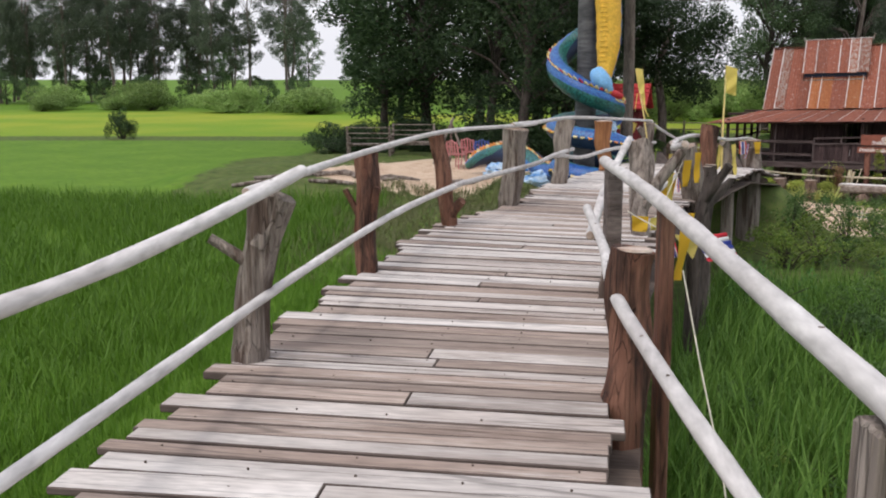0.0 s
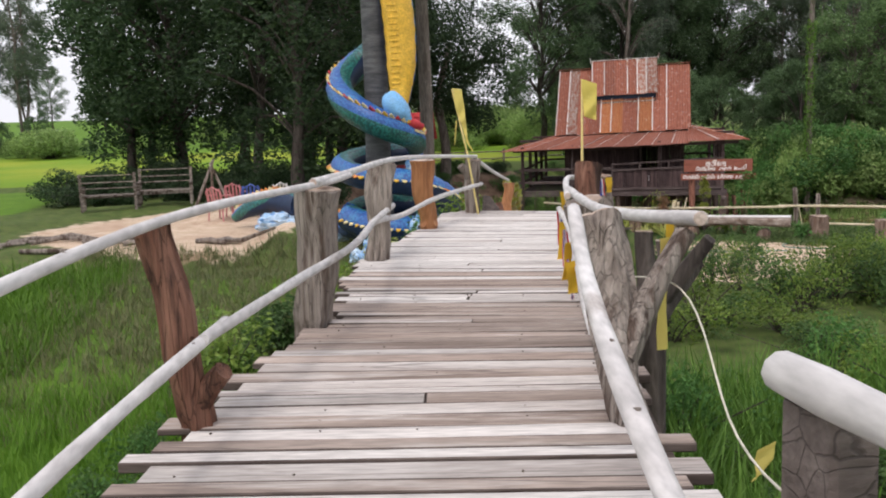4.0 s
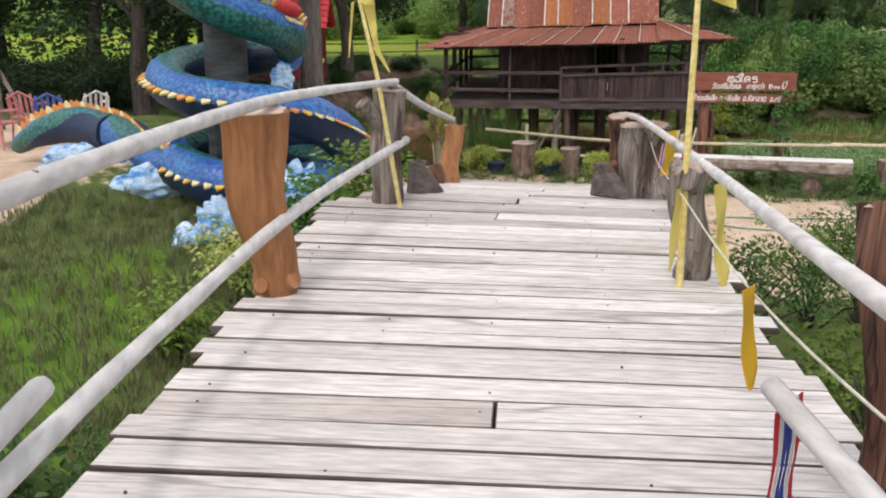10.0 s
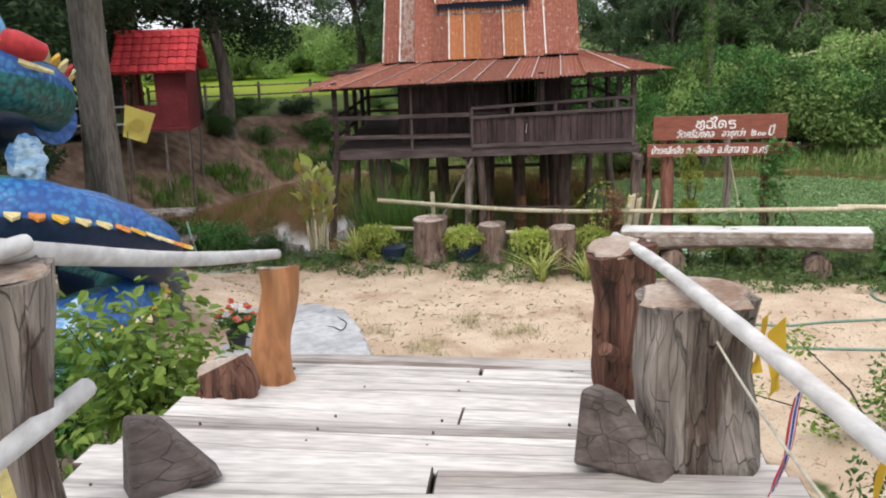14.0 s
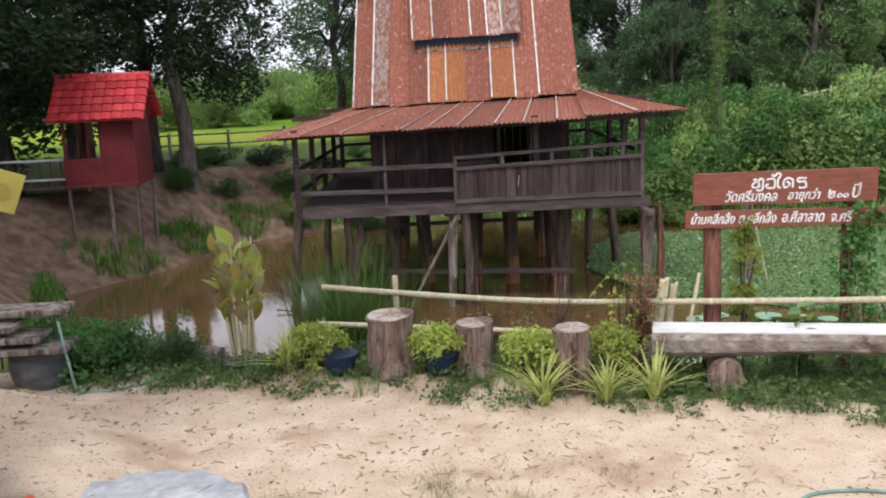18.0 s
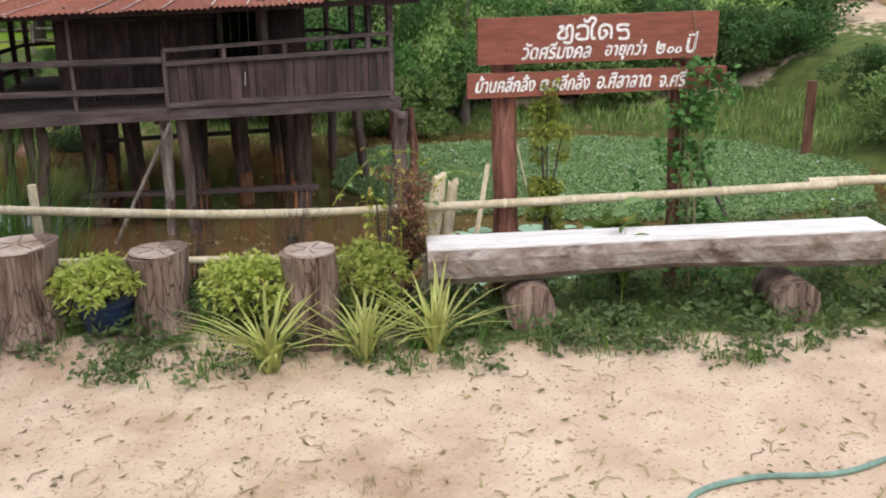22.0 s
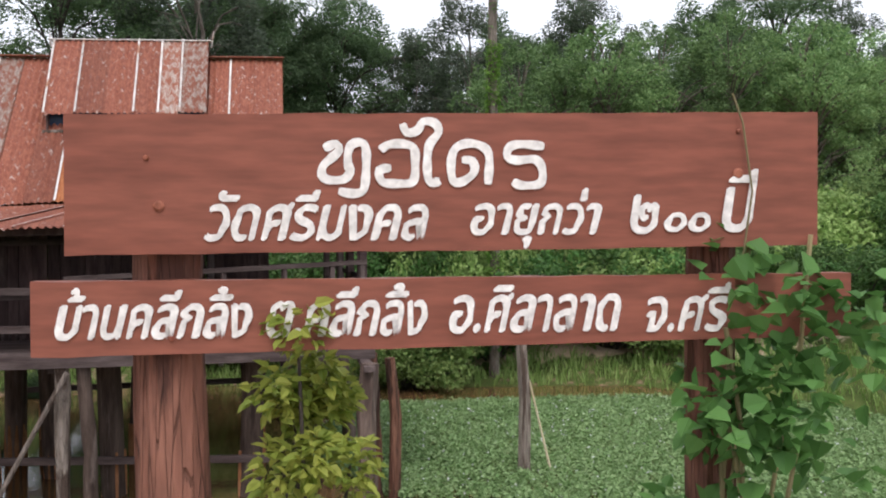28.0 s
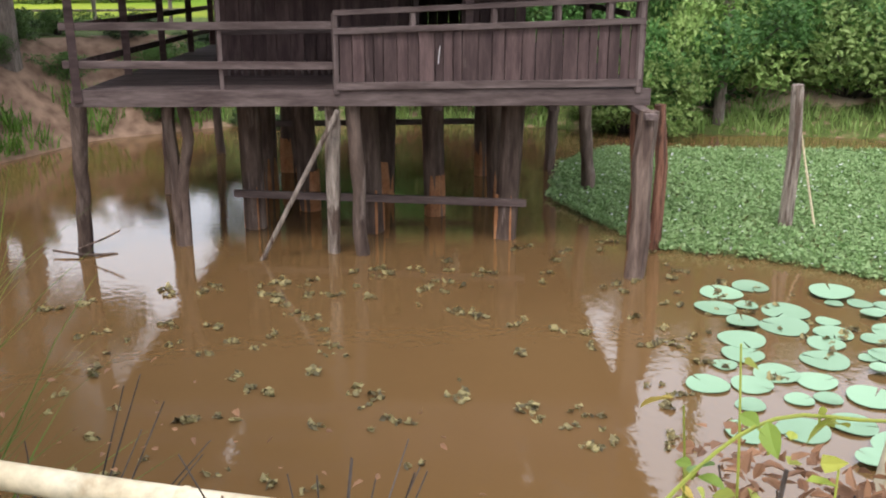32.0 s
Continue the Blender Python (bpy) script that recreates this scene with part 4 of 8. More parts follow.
rail("midrail", [(1.88, 7.7, 2.2), (1.58, 6.0, 2.174), (1.425, 4.0, 2.153), (1.34, 2.0, 2.122), (1.226, 0.0, 2.06), (1.17, -1.5, 2.02)], 0.026, POLE, MID, 5)
rail("midrail", [(2.978, 12.75, 2.147), (2.72, 11.3, 2.175), (2.5, 9.9, 2.185), (2.14, 8.6, 2.19), (1.83, 7.35, 2.21)], 0.027, POLE, MID, 6)
rail("midrail", [(2.7, 11.4, 2.15), (2.82, 11.9, 2.12), (3.14, 13.5, 1.966), (3.7, 15.0, 1.99), (4.604, 17.05, 1.966)], 0.031, POLE, MID, 7)
rail("handrail", [(3.06, 5.13, 2.64), (3.226, 3.4, 2.612), (3.448, 1.0, 2.509), (3.62, -1.5, 2.45)], 0.036, POLE, WHITE_RAIL, 8, 1.1)
rail("midrail", [(2.96, 5.2, 2.32), (3.024, 4.2, 2.24), (3.013, 3.0, 2.259), (3.108, 1.8, 2.261), (3.309, 0.8, 2.106), (3.4, -0.8, 2.0)], 0.03, POLE, "pale pole lashed low on the bridge posts", 9)
rail("midrail", [(2.985, 5.1, 2.15), (3.115, 6.1, 2.32), (3.25, 6.9, 2.46), (3.41, 7.65, 2.626)], 0.034, POLE, "pale pole sloping between bridge posts", 10)
rail("handrail", [(3.866, 7.35, 2.6), (3.969, 9.0, 2.452), (4.22, 10.72, 2.42)], 0.034, POLE, WHITE_RAIL, 11)
rail("handrail", [(4.108, 10.35, 2.41), (4.669, 12.4, 2.38), (5.548, 14.6, 2.186), (6.319, 16.95, 2.069), (6.787, 18.2, 1.906)], 0.027, POLE, WHITE_RAIL, 12, 0.8)
rail("midrail", [(4.613, 12.55, 2.066), (4.318, 11.0, 2.013), (3.783, 8.8, 1.986), (3.6, 8.0, 1.98)], 0.028, POLE, "pale split pole lashed low on the bridge posts", 13)

# ---- library on stilts ----
HO, HA = np.array([9.107, 34.972]), radians(-20.0)
HU, HV = np.array([math.cos(HA), math.sin(HA)]), np.array([-math.sin(HA), math.cos(HA)])


def H(u, v, z):
    """A point of the house: along its front, back from it, above the yard; it leans up a little to its far end."""
    q = HO + HU * u + HV * v
    return (q[0], q[1], z + 0.026 * (u - 3.4) * min(1.0, max(0.0, (z + 0.1) / 1.0)))


house = thing("stilt_house", "old dark timber stilt house with rusty iron roof over a pond", "house", (12.3, 36.0, WATER))
HW, HB = M["house_wood"], M["house_beam"]
for v in np.arange(0.1, 7.2, 0.2):
    part("floorboard", bar(H(0.0, v, 0.12), H(6.8, v, 0.12), 0.19, 0.035), HB, house)
part("edge_beam", bar(H(-0.05, 0.0, 0.05), H(6.85, 0.0, 0.05), 0.07, 0.2), HB, house, "thick grey edge beam")
part("edge_beam", bar(H(-0.05, 7.3, 0.03), H(6.85, 7.3, 0.03), 0.07, 0.16), HB, house)
part("edge_beam", bar(H(0.0, 0.05, 0.03), H(0.0, 7.25, 0.03), 0.07, 0.16), HB, house)
part("edge_beam", bar(H(6.8, 0.05, 0.03), H(6.8, 7.25, 0.03), 0.07, 0.16), HB, house)
for u in (1.4, 2.9, 4.3, 5.7):
    part("joist", bar(H(u, 0.1, -0.06), H(u, 7.2, -0.06), 0.1, 0.13), HB, house)


def wall_boards(a, b, z0, z1, gap=None, seed=0, mat=HW):
    """Upright boards from a to b (u, v); gap: a share of the run left open."""
    r = random.Random(seed)
    (u0, v0), (u1, v1) = a, b
    run = math.hypot(u1 - u0, v1 - v0)
    x = 0.0
    while x < run - 0.03:
        w = min(r.uniform(0.13, 0.2), run - x)
        k = (x + w / 2) / run
        if not (gap and gap[0] < k < gap[1]):
            u, v = u0 + (u1 - u0) * k, v0 + (v1 - v0) * k
            off = r.uniform(-0.008, 0.008)
            out = Vector(((u1 - u0) / run, (v1 - v0) / run, 0))
            up = Vector((HU[0], HU[1], 0)) * out.x + Vector((HV[0], HV[1], 0)) * out.y
            nx = Vector((-up.y, up.x, 0))
            m = Matrix((up, nx, Vector((0, 0, 1)))).transposed().to_4x4()
            p0, p1 = Vector(H(u, v, z0)), Vector(H(u, v, z1))
            m.translation = (p0 + p1) / 2 + nx * off
            part("wall_board", moved(board(w - 0.006, 0.02, p1.z - p0.z, 0.003), m), mat, house)
        x += w


wall_boards((1.35, 1.65), (5.5, 1.65), 0.0, 1.93, gap=(0.64, 0.80), seed=1)
wall_boards((1.35, 1.65), (1.35, 5.6), 0.0, 1.95, seed=2)
wall_boards((5.5, 1.65), (5.5, 5.6), 0.0, 1.95, gap=(0.2, 0.4), seed=3)
wall_boards((1.35, 5.6), (5.5, 5.6), 0.0, 1.95, seed=4)
part("inner_ceiling", bar(H(1.4, 3.6, 1.97), H(5.45, 3.6, 1.97), 4.0, 0.03), HW, house)
part("door_post", bar(H(4.7, 1.6, 0), H(4.7, 1.6, 1.9), 0.09, 0.09), HB, house)
part("door_post", bar(H(4.02, 1.6, 0), H(4.02, 1.6, 1.9), 0.08, 0.08), HB, house)
part("door_lintel", bar(H(3.95, 1.6, 1.62), H(4.8, 1.6, 1.62), 0.08, 0.1), HB, house)
part("door_sill", bar(H(3.95, 1.6, 0.08), H(4.8, 1.6, 0.08), 0.1, 0.16), HB, house)
for z in (0.08, 0.75, 1.5):
    part("wall_rail", bar(H(1.35, 1.62, z), H(4.0, 1.62, z), 0.03, 0.08), HB, house)
for u in np.arange(1.5, 3.9, 0.09):
    part("baluster", tube([H(u, 1.6, 0.12), H(u, 1.6, 0.2), H(u, 1.6, 0.32)], [0.012, 0.022, 0.012], 6), HB, house)
# porch posts and rails
for u, v in ((0.03, -0.03), (0.05, 1.9), (0.05, 3.7), (0.05, 5.5), (0.05, 7.2), (1.73, 0.02), (6.69, 0.03), (6.7, 1.9), (6.7, 3.7), (6.7, 7.2), (3.4, 7.2), (4.65, 0.06), (6.45, 0.6)):
    slim = (u, v) in ((1.73, 0.02), (6.45, 0.6))
    part("porch_post", bar(H(u, v, 0.0), H(u, v, 1.75), 0.06 if slim else 0.1, 0.05 if slim else 0.1), HB if slim else HW, house)
for z in (0.43, 0.9):
    part("porch_rail", bar(H(-0.1, -0.02, z + 0.06), H(3.08, -0.02, z), 0.05, 0.09), HB, house)
    part("porch_rail", bar(H(0.0, 0, z + 0.05), H(0.0, 7.2, z), 0.05, 0.08), HW, house)
    part("porch_rail", bar(H(0.0, 7.2, z), H(6.7, 7.2, z), 0.05, 0.08), HW, house)
    part("porch_rail", bar(H(6.75, 1.0, z), H(6.75, 7.2, z), 0.05, 0.08), HW, house)
r_ = random.Random(9)
x = 3.14
while x < 6.66:
    w = min(r_.uniform(0.1, 0.2), 6.66 - x)
    z0, z1 = 0.17 + r_.uniform(-0.015, 0.01), 0.83 + 0.012 * (x - 3)
    at = Matrix.Translation(H(x + w / 2, -0.015 + r_.uniform(-0.008, 0.008), (z0 + z1) / 2)) @ Matrix.Rotation(HA, 4, "Z") @ Matrix.Rotation(r_.uniform(-0.01, 0.01), 4, "Y")
    part("balustrade_board", moved(board(w - r_.uniform(0.005, 0.014), 0.025, z1 - z0, 0.004), at), HW, house)
    x += w
part("balustrade_rail", bar(H(3.08, -0.05, 0.83), H(6.72, -0.05, 0.87), 0.06, 0.07), HB, house)
part("balustrade_rail", bar(H(3.08, -0.05, 0.19), H(6.72, -0.05, 0.21), 0.04, 0.09), HB, house)
part("top_rail", bar(H(3.08, -0.04, 1.04), H(6.74, -0.04, 1.12), 0.09, 0.06), HB, house)
for u in (3.09, 4.0, 4.95, 5.7, 6.3, 6.68):
    part("rail_stub", bar(H(u, -0.035, 0.1 if u in (3.09, 6.68) else 0.83), H(u, -0.035, 1.03 + 0.02 * (u - 3)), 0.07, 0.06), HB, house)
part("hanging_cloth", bar(H(4.3, -0.05, 0.44), H(4.32, -0.05, 0.64), 0.03, 0.01), M["white_cloth"], house)

# piles and braces
PILES = [((-0.25, 0.45), (0.0, 0.02), 0.09, "pile_wood"), ((0.93, 0.72), (0.9, 0.6), 0.075, "pile_wood"), ((2.95, 0.38), (3.02, 0.1), 0.085, "grey_log"), ((3.33, 0.31), (3.27, 0.1), 0.085, "pile_wood"), ((6.65, -0.66), (6.7, -0.55), 0.115, "pile_wood"),
         ((6.9, 0.5), (6.85, 0.5), 0.1, "brown_log"), ((0.0, 3.7), (0.05, 3.7), 0.08, "pile_wood"), ((0.1, 7.1), (0.05, 7.1), 0.08, "pile_wood"), ((6.85, 3.7), (6.7, 3.7), 0.1, "pile_wood"), ((6.7, 7.1), (6.75, 7.1), 0.1, "pile_wood"), ((6.4, 5.4), (6.5, 5.4), 0.08, "pile_wood")]
for i, (foot, head, r, m) in enumerate(PILES):
    r1 = random.Random(i)
    b, a = Vector(H(*head, -0.03)), Vector(H(*foot, WATER))
    a = a + (a - b) * 0.3
    pts = [a.lerp(b, k / 9) + Vector((r1.uniform(-1, 1), r1.uniform(-1, 1), 0)) * 0.018 for k in range(10)]
    part("stilt", tube(pts, [r * r1.uniform(0.92, 1.12) for k in range(10)], 12, True, 0.25, i), M[m], house, smooth=True)
part("stilt", tube(along([H(0.98, 0.74, WATER - 0.6), H(0.99, 0.7, -1.5), H(1.03, 0.62, -1.0), H(1.15, 0.55, -0.55), H(1.08, 0.55, -0.04)], 0.2), 0.07, 12, True, 0.25, 31), M["pile_wood"], house, smooth=True)
part("raft_stick", tube([H(-0.62, 0.3, WATER + 0.06), H(-0.2, 0.2, WATER + 0.03), H(0.18, 0.35, WATER + 0.0)], 0.016, 6), M["pile_wood"], house)
part("raft_stick", tube([H(-0.3, 0.3, WATER + 0.08), H(0.05, 0.3, WATER + 0.22), H(0.25, 0.32, WATER + 0.32)], 0.014, 6), M["pile_wood"], house)
CORE = [(1.75, 1.62), (3.42, 1.38), (5.24, 1.05), (1.6, 3.6), (3.5, 3.3), (5.3, 3.0), (1.7, 5.4), (3.4, 5.3), (5.2, 5.1), (2.4, 2.6), (4.3, 2.3)]
for i, (u, v) in enumerate(CORE):
    r1 = random.Random(i + 50)
    a, b = Vector(H(u, v, WATER - 0.1)), Vector(H(u - 0.02 + r1.uniform(-0.1, 0.1), v, -0.02))
    pts = [a.lerp(b, k / 5) for k in range(6)]
    part("core_stilt", tube(pts, 0.16, 10, True, 0.1, i), M["pile_wood"], house, smooth=True)
    g = tube([H(u, v, WATER - 0.5), H(u, v, WATER + 0.3), H(u, v, WATER + 0.62)], [0.168, 0.168, 0.158], 4 if i < 3 else 8, True, 0.06, i)
    part("stilt_footing", g, M["pile_base"], house, "rust-stained footing")
part("tie_beam", bar(H(1.5, 1.42, -1.46), H(5.5, 0.86, -1.47), 0.06, 0.1), HB, house)
part("tie_beam", bar(H(1.3, 5.2, -1.1), H(5.5, 5.2, -1.05), 0.06, 0.1), HB, house)
part("stub_beam", bar(H(6.72, 0.3, -0.075), H(6.7, -0.75, -0.075), 0.14, 0.07), HB, house)
part("leaning_prop", tube([H(3.1, 0.0, -0.1), H(2.56, 0.03, -1.1), H(2.0, 0.06, WATER - 0.15)], [0.034, 0.03, 0.03], 8, True, 0.1, 3), M["grey_log"], house, "pale leaning prop pole")


def corrugated(p00, p10, p11, p01, pitch=0.09, amp=0.014, rows=3):
    """A ribbed sheet between four corners (lower left, lower right, upper right, upper left), ribs running up."""
    a, b, c, d = (np.array(q, float) for q in (p00, p10, p11, p01))
    nrm = np.cross(b - a, d - a)
    nrm /= np.linalg.norm(nrm)
    n = max(4, int(np.linalg.norm(b - a) / pitch * 6))
    v, f = [], []
    for side in (0.0, -0.004):
        for i in range(rows + 1):
            t = i / rows
            for k in range(n + 1):
                s_ = k / n
                q = (a * (1 - s_) + b * s_) * (1 - t) + (d * (1 - s_) + c * s_) * t
                v.append(q + nrm * (amp * math.sin(2 * math.pi * s_ * np.linalg.norm(b - a) / pitch) + side))
    k1 = (rows + 1) * (n + 1)
    for i in range(rows):
        for k in range(n):
            q = (i * (n + 1) + k, i * (n + 1) + k + 1, (i + 1) * (n + 1) + k + 1, (i + 1) * (n + 1) + k)
            f.append(q)
            f.append(tuple(k1 + w_ for w_ in q[::-1]))
    return np.array(v), f


def lerp3(a, b, t):
    return tuple(np.array(a, float) * (1 - t) + np.array(b, float) * t)


def roof_face(ll, lr, ur, ul, sheets, seed, mats, seam=0.5, lift=0.0):
    """A roof slope laid with sheets side by side, some with a bare bright edge."""
    r = random.Random(seed)
    by_sheet = len(mats) == sheets
    cuts = np.cumsum([r.uniform(0.8, 1.2) for _ in range(sheets)])
    cuts = np.r_[0, cuts / cuts[-1]]
    for i in range(sheets):
        a, b = cuts[i], cuts[i + 1]
        up = 0.012 * (i % 2) + lift
        drop = r.uniform(-0.02, 0.02)
        off = np.array([0, 0, up])
        c = [np.array(lerp3(ll, lr, a)) + off + (0, 0, 0), np.array(lerp3(ll, lr, b)) + off, np.array(lerp3(ul, ur, b)) + off, np.array(lerp3(ul, ur, a)) + off]
        low = (c[0] - c[3]) / np.linalg.norm(c[0] - c[3]) * drop
        c[0], c[1] = c[0] + low, c[1] + low
        sh = part("roof_sheet", corrugated(*c), mats[i] if by_sheet else r.choice(mats), house, smooth=True)
        if r.random() < seam:
            e0, e1 = lerp3(ll, lr, a + (b - a) * 0.02), lerp3(ll, lr, a + (b - a) * 0.02 + 0.03 / np.linalg.norm(np.array(lr) - np.array(ll)))
            u0, u1 = lerp3(ul, ur, a + (b - a) * 0.02), lerp3(ul, ur, a + (b - a) * 0.02 + 0.03 / np.linalg.norm(np.array(lr) - np.array(ll)))
            o2 = np.array([0, 0, up + 0.03])
            part("sheet_edge", corrugated(np.array(e0) + o2, np.array(e1) + o2, np.array(u1) + o2, np.array(u0) + o2, 0.09, 0.006), M["galv"], house, "bare galvanised sheet edge")


RU, RO, RP = M["rust"], M["rust_orange"], M["rust_pale"]
RIDGE_V, RIDGE_Z, LOW_V, LOW_Z = 3.64, 4.46, 1.75, 2.05
roof_face(H(0.98, LOW_V, LOW_Z), H(5.74, LOW_V, LOW_Z), H(1.0 + 4.76, RIDGE_V, RIDGE_Z - 0.06), H(1.0, RIDGE_V, RIDGE_Z - 0.06), 11, 4, [RU, RP, RU, RU, RO, RO, RU, RO, RU, RU, RU], 0.75)
roof_face(H(5.74, 2 * RIDGE_V - LOW_V, LOW_Z), H(0.98, 2 * RIDGE_V - LOW_V, LOW_Z), H(1.0, RIDGE_V, RIDGE_Z - 0.06), H(5.76, RIDGE_V, RIDGE_Z - 0.06), 7, 5, [RU, RO], 0.3)
# raised middle of the ridge
roof_face(H(2.25, 2.55, 3.38), H(4.6, 2.55, 3.38), H(4.58, RIDGE_V - 0.05, 4.68), H(2.2, RIDGE_V - 0.05, 4.68), 6, 6, [RU, RU, RU, RU, RP, RP], 0.8)
roof_face(H(4.6, 4.75, 3.38), H(2.25, 4.75, 3.38), H(2.2, RIDGE_V + 0.05, 4.68), H(4.58, RIDGE_V + 0.05, 4.68), 5, 7, [RU, RO], 0.2)
# dark panel stands in for the shade in the slot below the raised roof
part("vent_opening", bar(H(2.3, 2.72, 3.36), H(4.52, 2.72, 3.36), 0.03, 0.3), M["naga_dark"], house, "dark panel as the shade under the raised roof")
# grey strip paints the paler shadow band at the slot's lower edge
part("vent_flashing", bar(H(2.25, 2.6, 3.135), H(4.55, 2.6, 3.135), 0.012, 0.05, 0.003, (0, 0.6, 1)), M["grey_log"], house, "dull grey strip as the paler shade low in the slot")
part("ridge_cap", bar(H(2.15, RIDGE_V, 4.7), H(4.62, RIDGE_V, 4.7), 0.16, 0.02), M["galv"], house)
part("ridge_cap", bar(H(0.98, RIDGE_V, RIDGE_Z - 0.02), H(5.78, RIDGE_V, RIDGE_Z - 0.02), 0.16, 0.02), M["rust"], house)
part("finial", bar(H(4.62, RIDGE_V, 4.6), H(4.66, RIDGE_V, 4.86), 0.06, 0.02), M["galv"], house)
part("finial", bar(H(2.16, RIDGE_V, 4.6), H(2.14, RIDGE_V, 4.82), 0.05, 0.02), M["galv"], house)
for u in (2.3, 4.52):
    part("vent_cheek", (np.array([H(u, 2.62, 3.12), H(u, RIDGE_V, 4.4), H(u, RIDGE_V, 4.64), H(u, 2.62, 3.36), H(u + 0.03, 2.62, 3.12), H(u + 0.03, RIDGE_V, 4.4), H(u + 0.03, RIDGE_V, 4.64), H(u + 0.03, 2.62, 3.36)]),
                        [(0, 1, 2, 3), (7, 6, 5, 4), (0, 4, 5, 1), (1, 5, 6, 2), (2, 6, 7, 3), (3, 7, 4, 0)]), HW, house)
for u in (1.0, 5.72):
    tri_ = [H(u, LOW_V + 0.1, LOW_Z), H(u, 2 * RIDGE_V - LOW_V - 0.1, LOW_Z), H(u, RIDGE_V, RIDGE_Z - 0.1), H(u + 0.02, LOW_V + 0.1, LOW_Z), H(u + 0.02, 2 * RIDGE_V - LOW_V - 0.1, LOW_Z), H(u + 0.02, RIDGE_V, RIDGE_Z - 0.1)]
    part("gable_board", (np.array(tri_), [(0, 1, 2), (5, 4, 3), (0, 3, 4, 1), (1, 4, 5, 2), (2, 5, 3, 0)]), HW, house)
# skirt roof on four sides
EZ, TZ = 1.68, 2.0
IU0, IU1, IV0, IV1 = 0.95, 5.8, 1.72, 5.55
OU0, OU1, OV0, OV1 = -0.7, 7.5, -0.4, 7.7
roof_face(H(OU0 + 0.35, OV0, EZ - 0.03), H(OU1 - 1.9, OV0, EZ - 0.03), H(IU1 - 0.1, IV0, TZ), H(IU0, IV0, TZ), 10, 8, [RU], 0.9)
roof_face(H(OU1 - 1.95, OV0 + 0.1, EZ + 0.04), H(OU1, OV0 + 0.1, EZ + 0.02), H(IU1 + 0.0, IV0, TZ + 0.12), H(IU1 - 0.15, IV0, TZ + 0.12), 2, 11, [RU], 0.3)
roof_face(H(OU1, OV0 + 0.1, EZ), H(OU1, OV1, EZ), H(IU1, IV1, TZ + 0.1), H(IU1, IV0, TZ + 0.1), 8, 9, [RU, RO], 0.3)
roof_face(H(OU0, OV1, EZ - 0.06), H(OU0, OV0, EZ - 0.06), H(IU0, IV0, TZ), H(IU0, IV1, TZ), 8, 10, [RU, RU, RO], 0.3)
roof_face(H(OU1, OV1, EZ - 0.04), H(OU0, OV1, EZ - 0.04), H(IU0, IV1, TZ), H(IU1, IV1, TZ), 8, 12, [RU], 0.3)
roof_face(H(OU0, OV0 + 0.02, EZ - 0.05), H(OU0 + 0.4, OV0, EZ - 0.03), H(IU0 + 0.02, IV0, TZ), H(IU0 - 0.02, IV0, TZ), 1, 13, [RU], 0.0)
for v in (0.0, 1.72, 5.55, 7.3):
    part("roof_beam", bar(H(-0.3, v, 1.62 if v in (0.0, 7.3) else 1.9), H(7.2, v, 1.62 if v in (0.0, 7.3) else 1.9), 0.07, 0.09), HW, house)

# ---- sign ----
SD = Vector((0.906, -0.424, 0)).normalized()
SN = Vector((SD.y, -SD.x, 0))


def S(x, z, out=0.0):
    """A point of the sign: along its face, above the yard, out towards the yard."""
    q = Vector((10.5, 23.967, 0)) + SD * x + SN * out
    return Vector((q.x, q.y, z))


sign = thing("sign", "brown wooden signboards with white painted Thai lettering on log posts", "sign", (11.1, 23.7, 0))


def sign_board(x0, x1, z0, z1, zl, zr, seed):
    m = Matrix((SD, -SN, Vector((0, 0, 1)))).transposed().to_4x4()
    n = 24
    r = random.Random(seed)
    v, f = [], []
    for y in (-0.02, 0.02):
        for i in range(n + 1):
            x = x0 + (x1 - x0) * i / n
            k = i / n
            v += [(x, y, z0 + zl[0] * (1 - k) + zr[0] * k + r.uniform(-0.0015, 0.0015)), (x, y, z1 + zl[1] * (1 - k) + zr[1] * k + r.uniform(-0.0015, 0.0015))]
    o = 2 * (n + 1)
    for i in range(n):
        a = 2 * i
        f += [(a, a + 2, a + 3, a + 1), (o + a + 1, o + a + 3, o + a + 2, o + a), (a + 1, a + 3, o + a + 3, o + a + 1), (o + a, o + a + 2, a + 2, a)]
    f += [(0, 1, o + 1, o), (2 * n + 1, 2 * n, o + 2 * n, o + 2 * n + 1)]
    g = moved((np.array(v), f), m)
    return (g[0] + np.array([10.5, 23.967, 0]), g[1])


b1 = part("signboard", sign_board(0.028, 1.527, 1.477, 1.745, (0, 0), (0.013, 0.02), 1), M["sign_paint"], sign)
b2 = part("signboard", sign_board(-0.035, 1.6, 1.283, 1.427, (0, 0), (0.02, 0.006), 2), M["sign_paint"], sign)


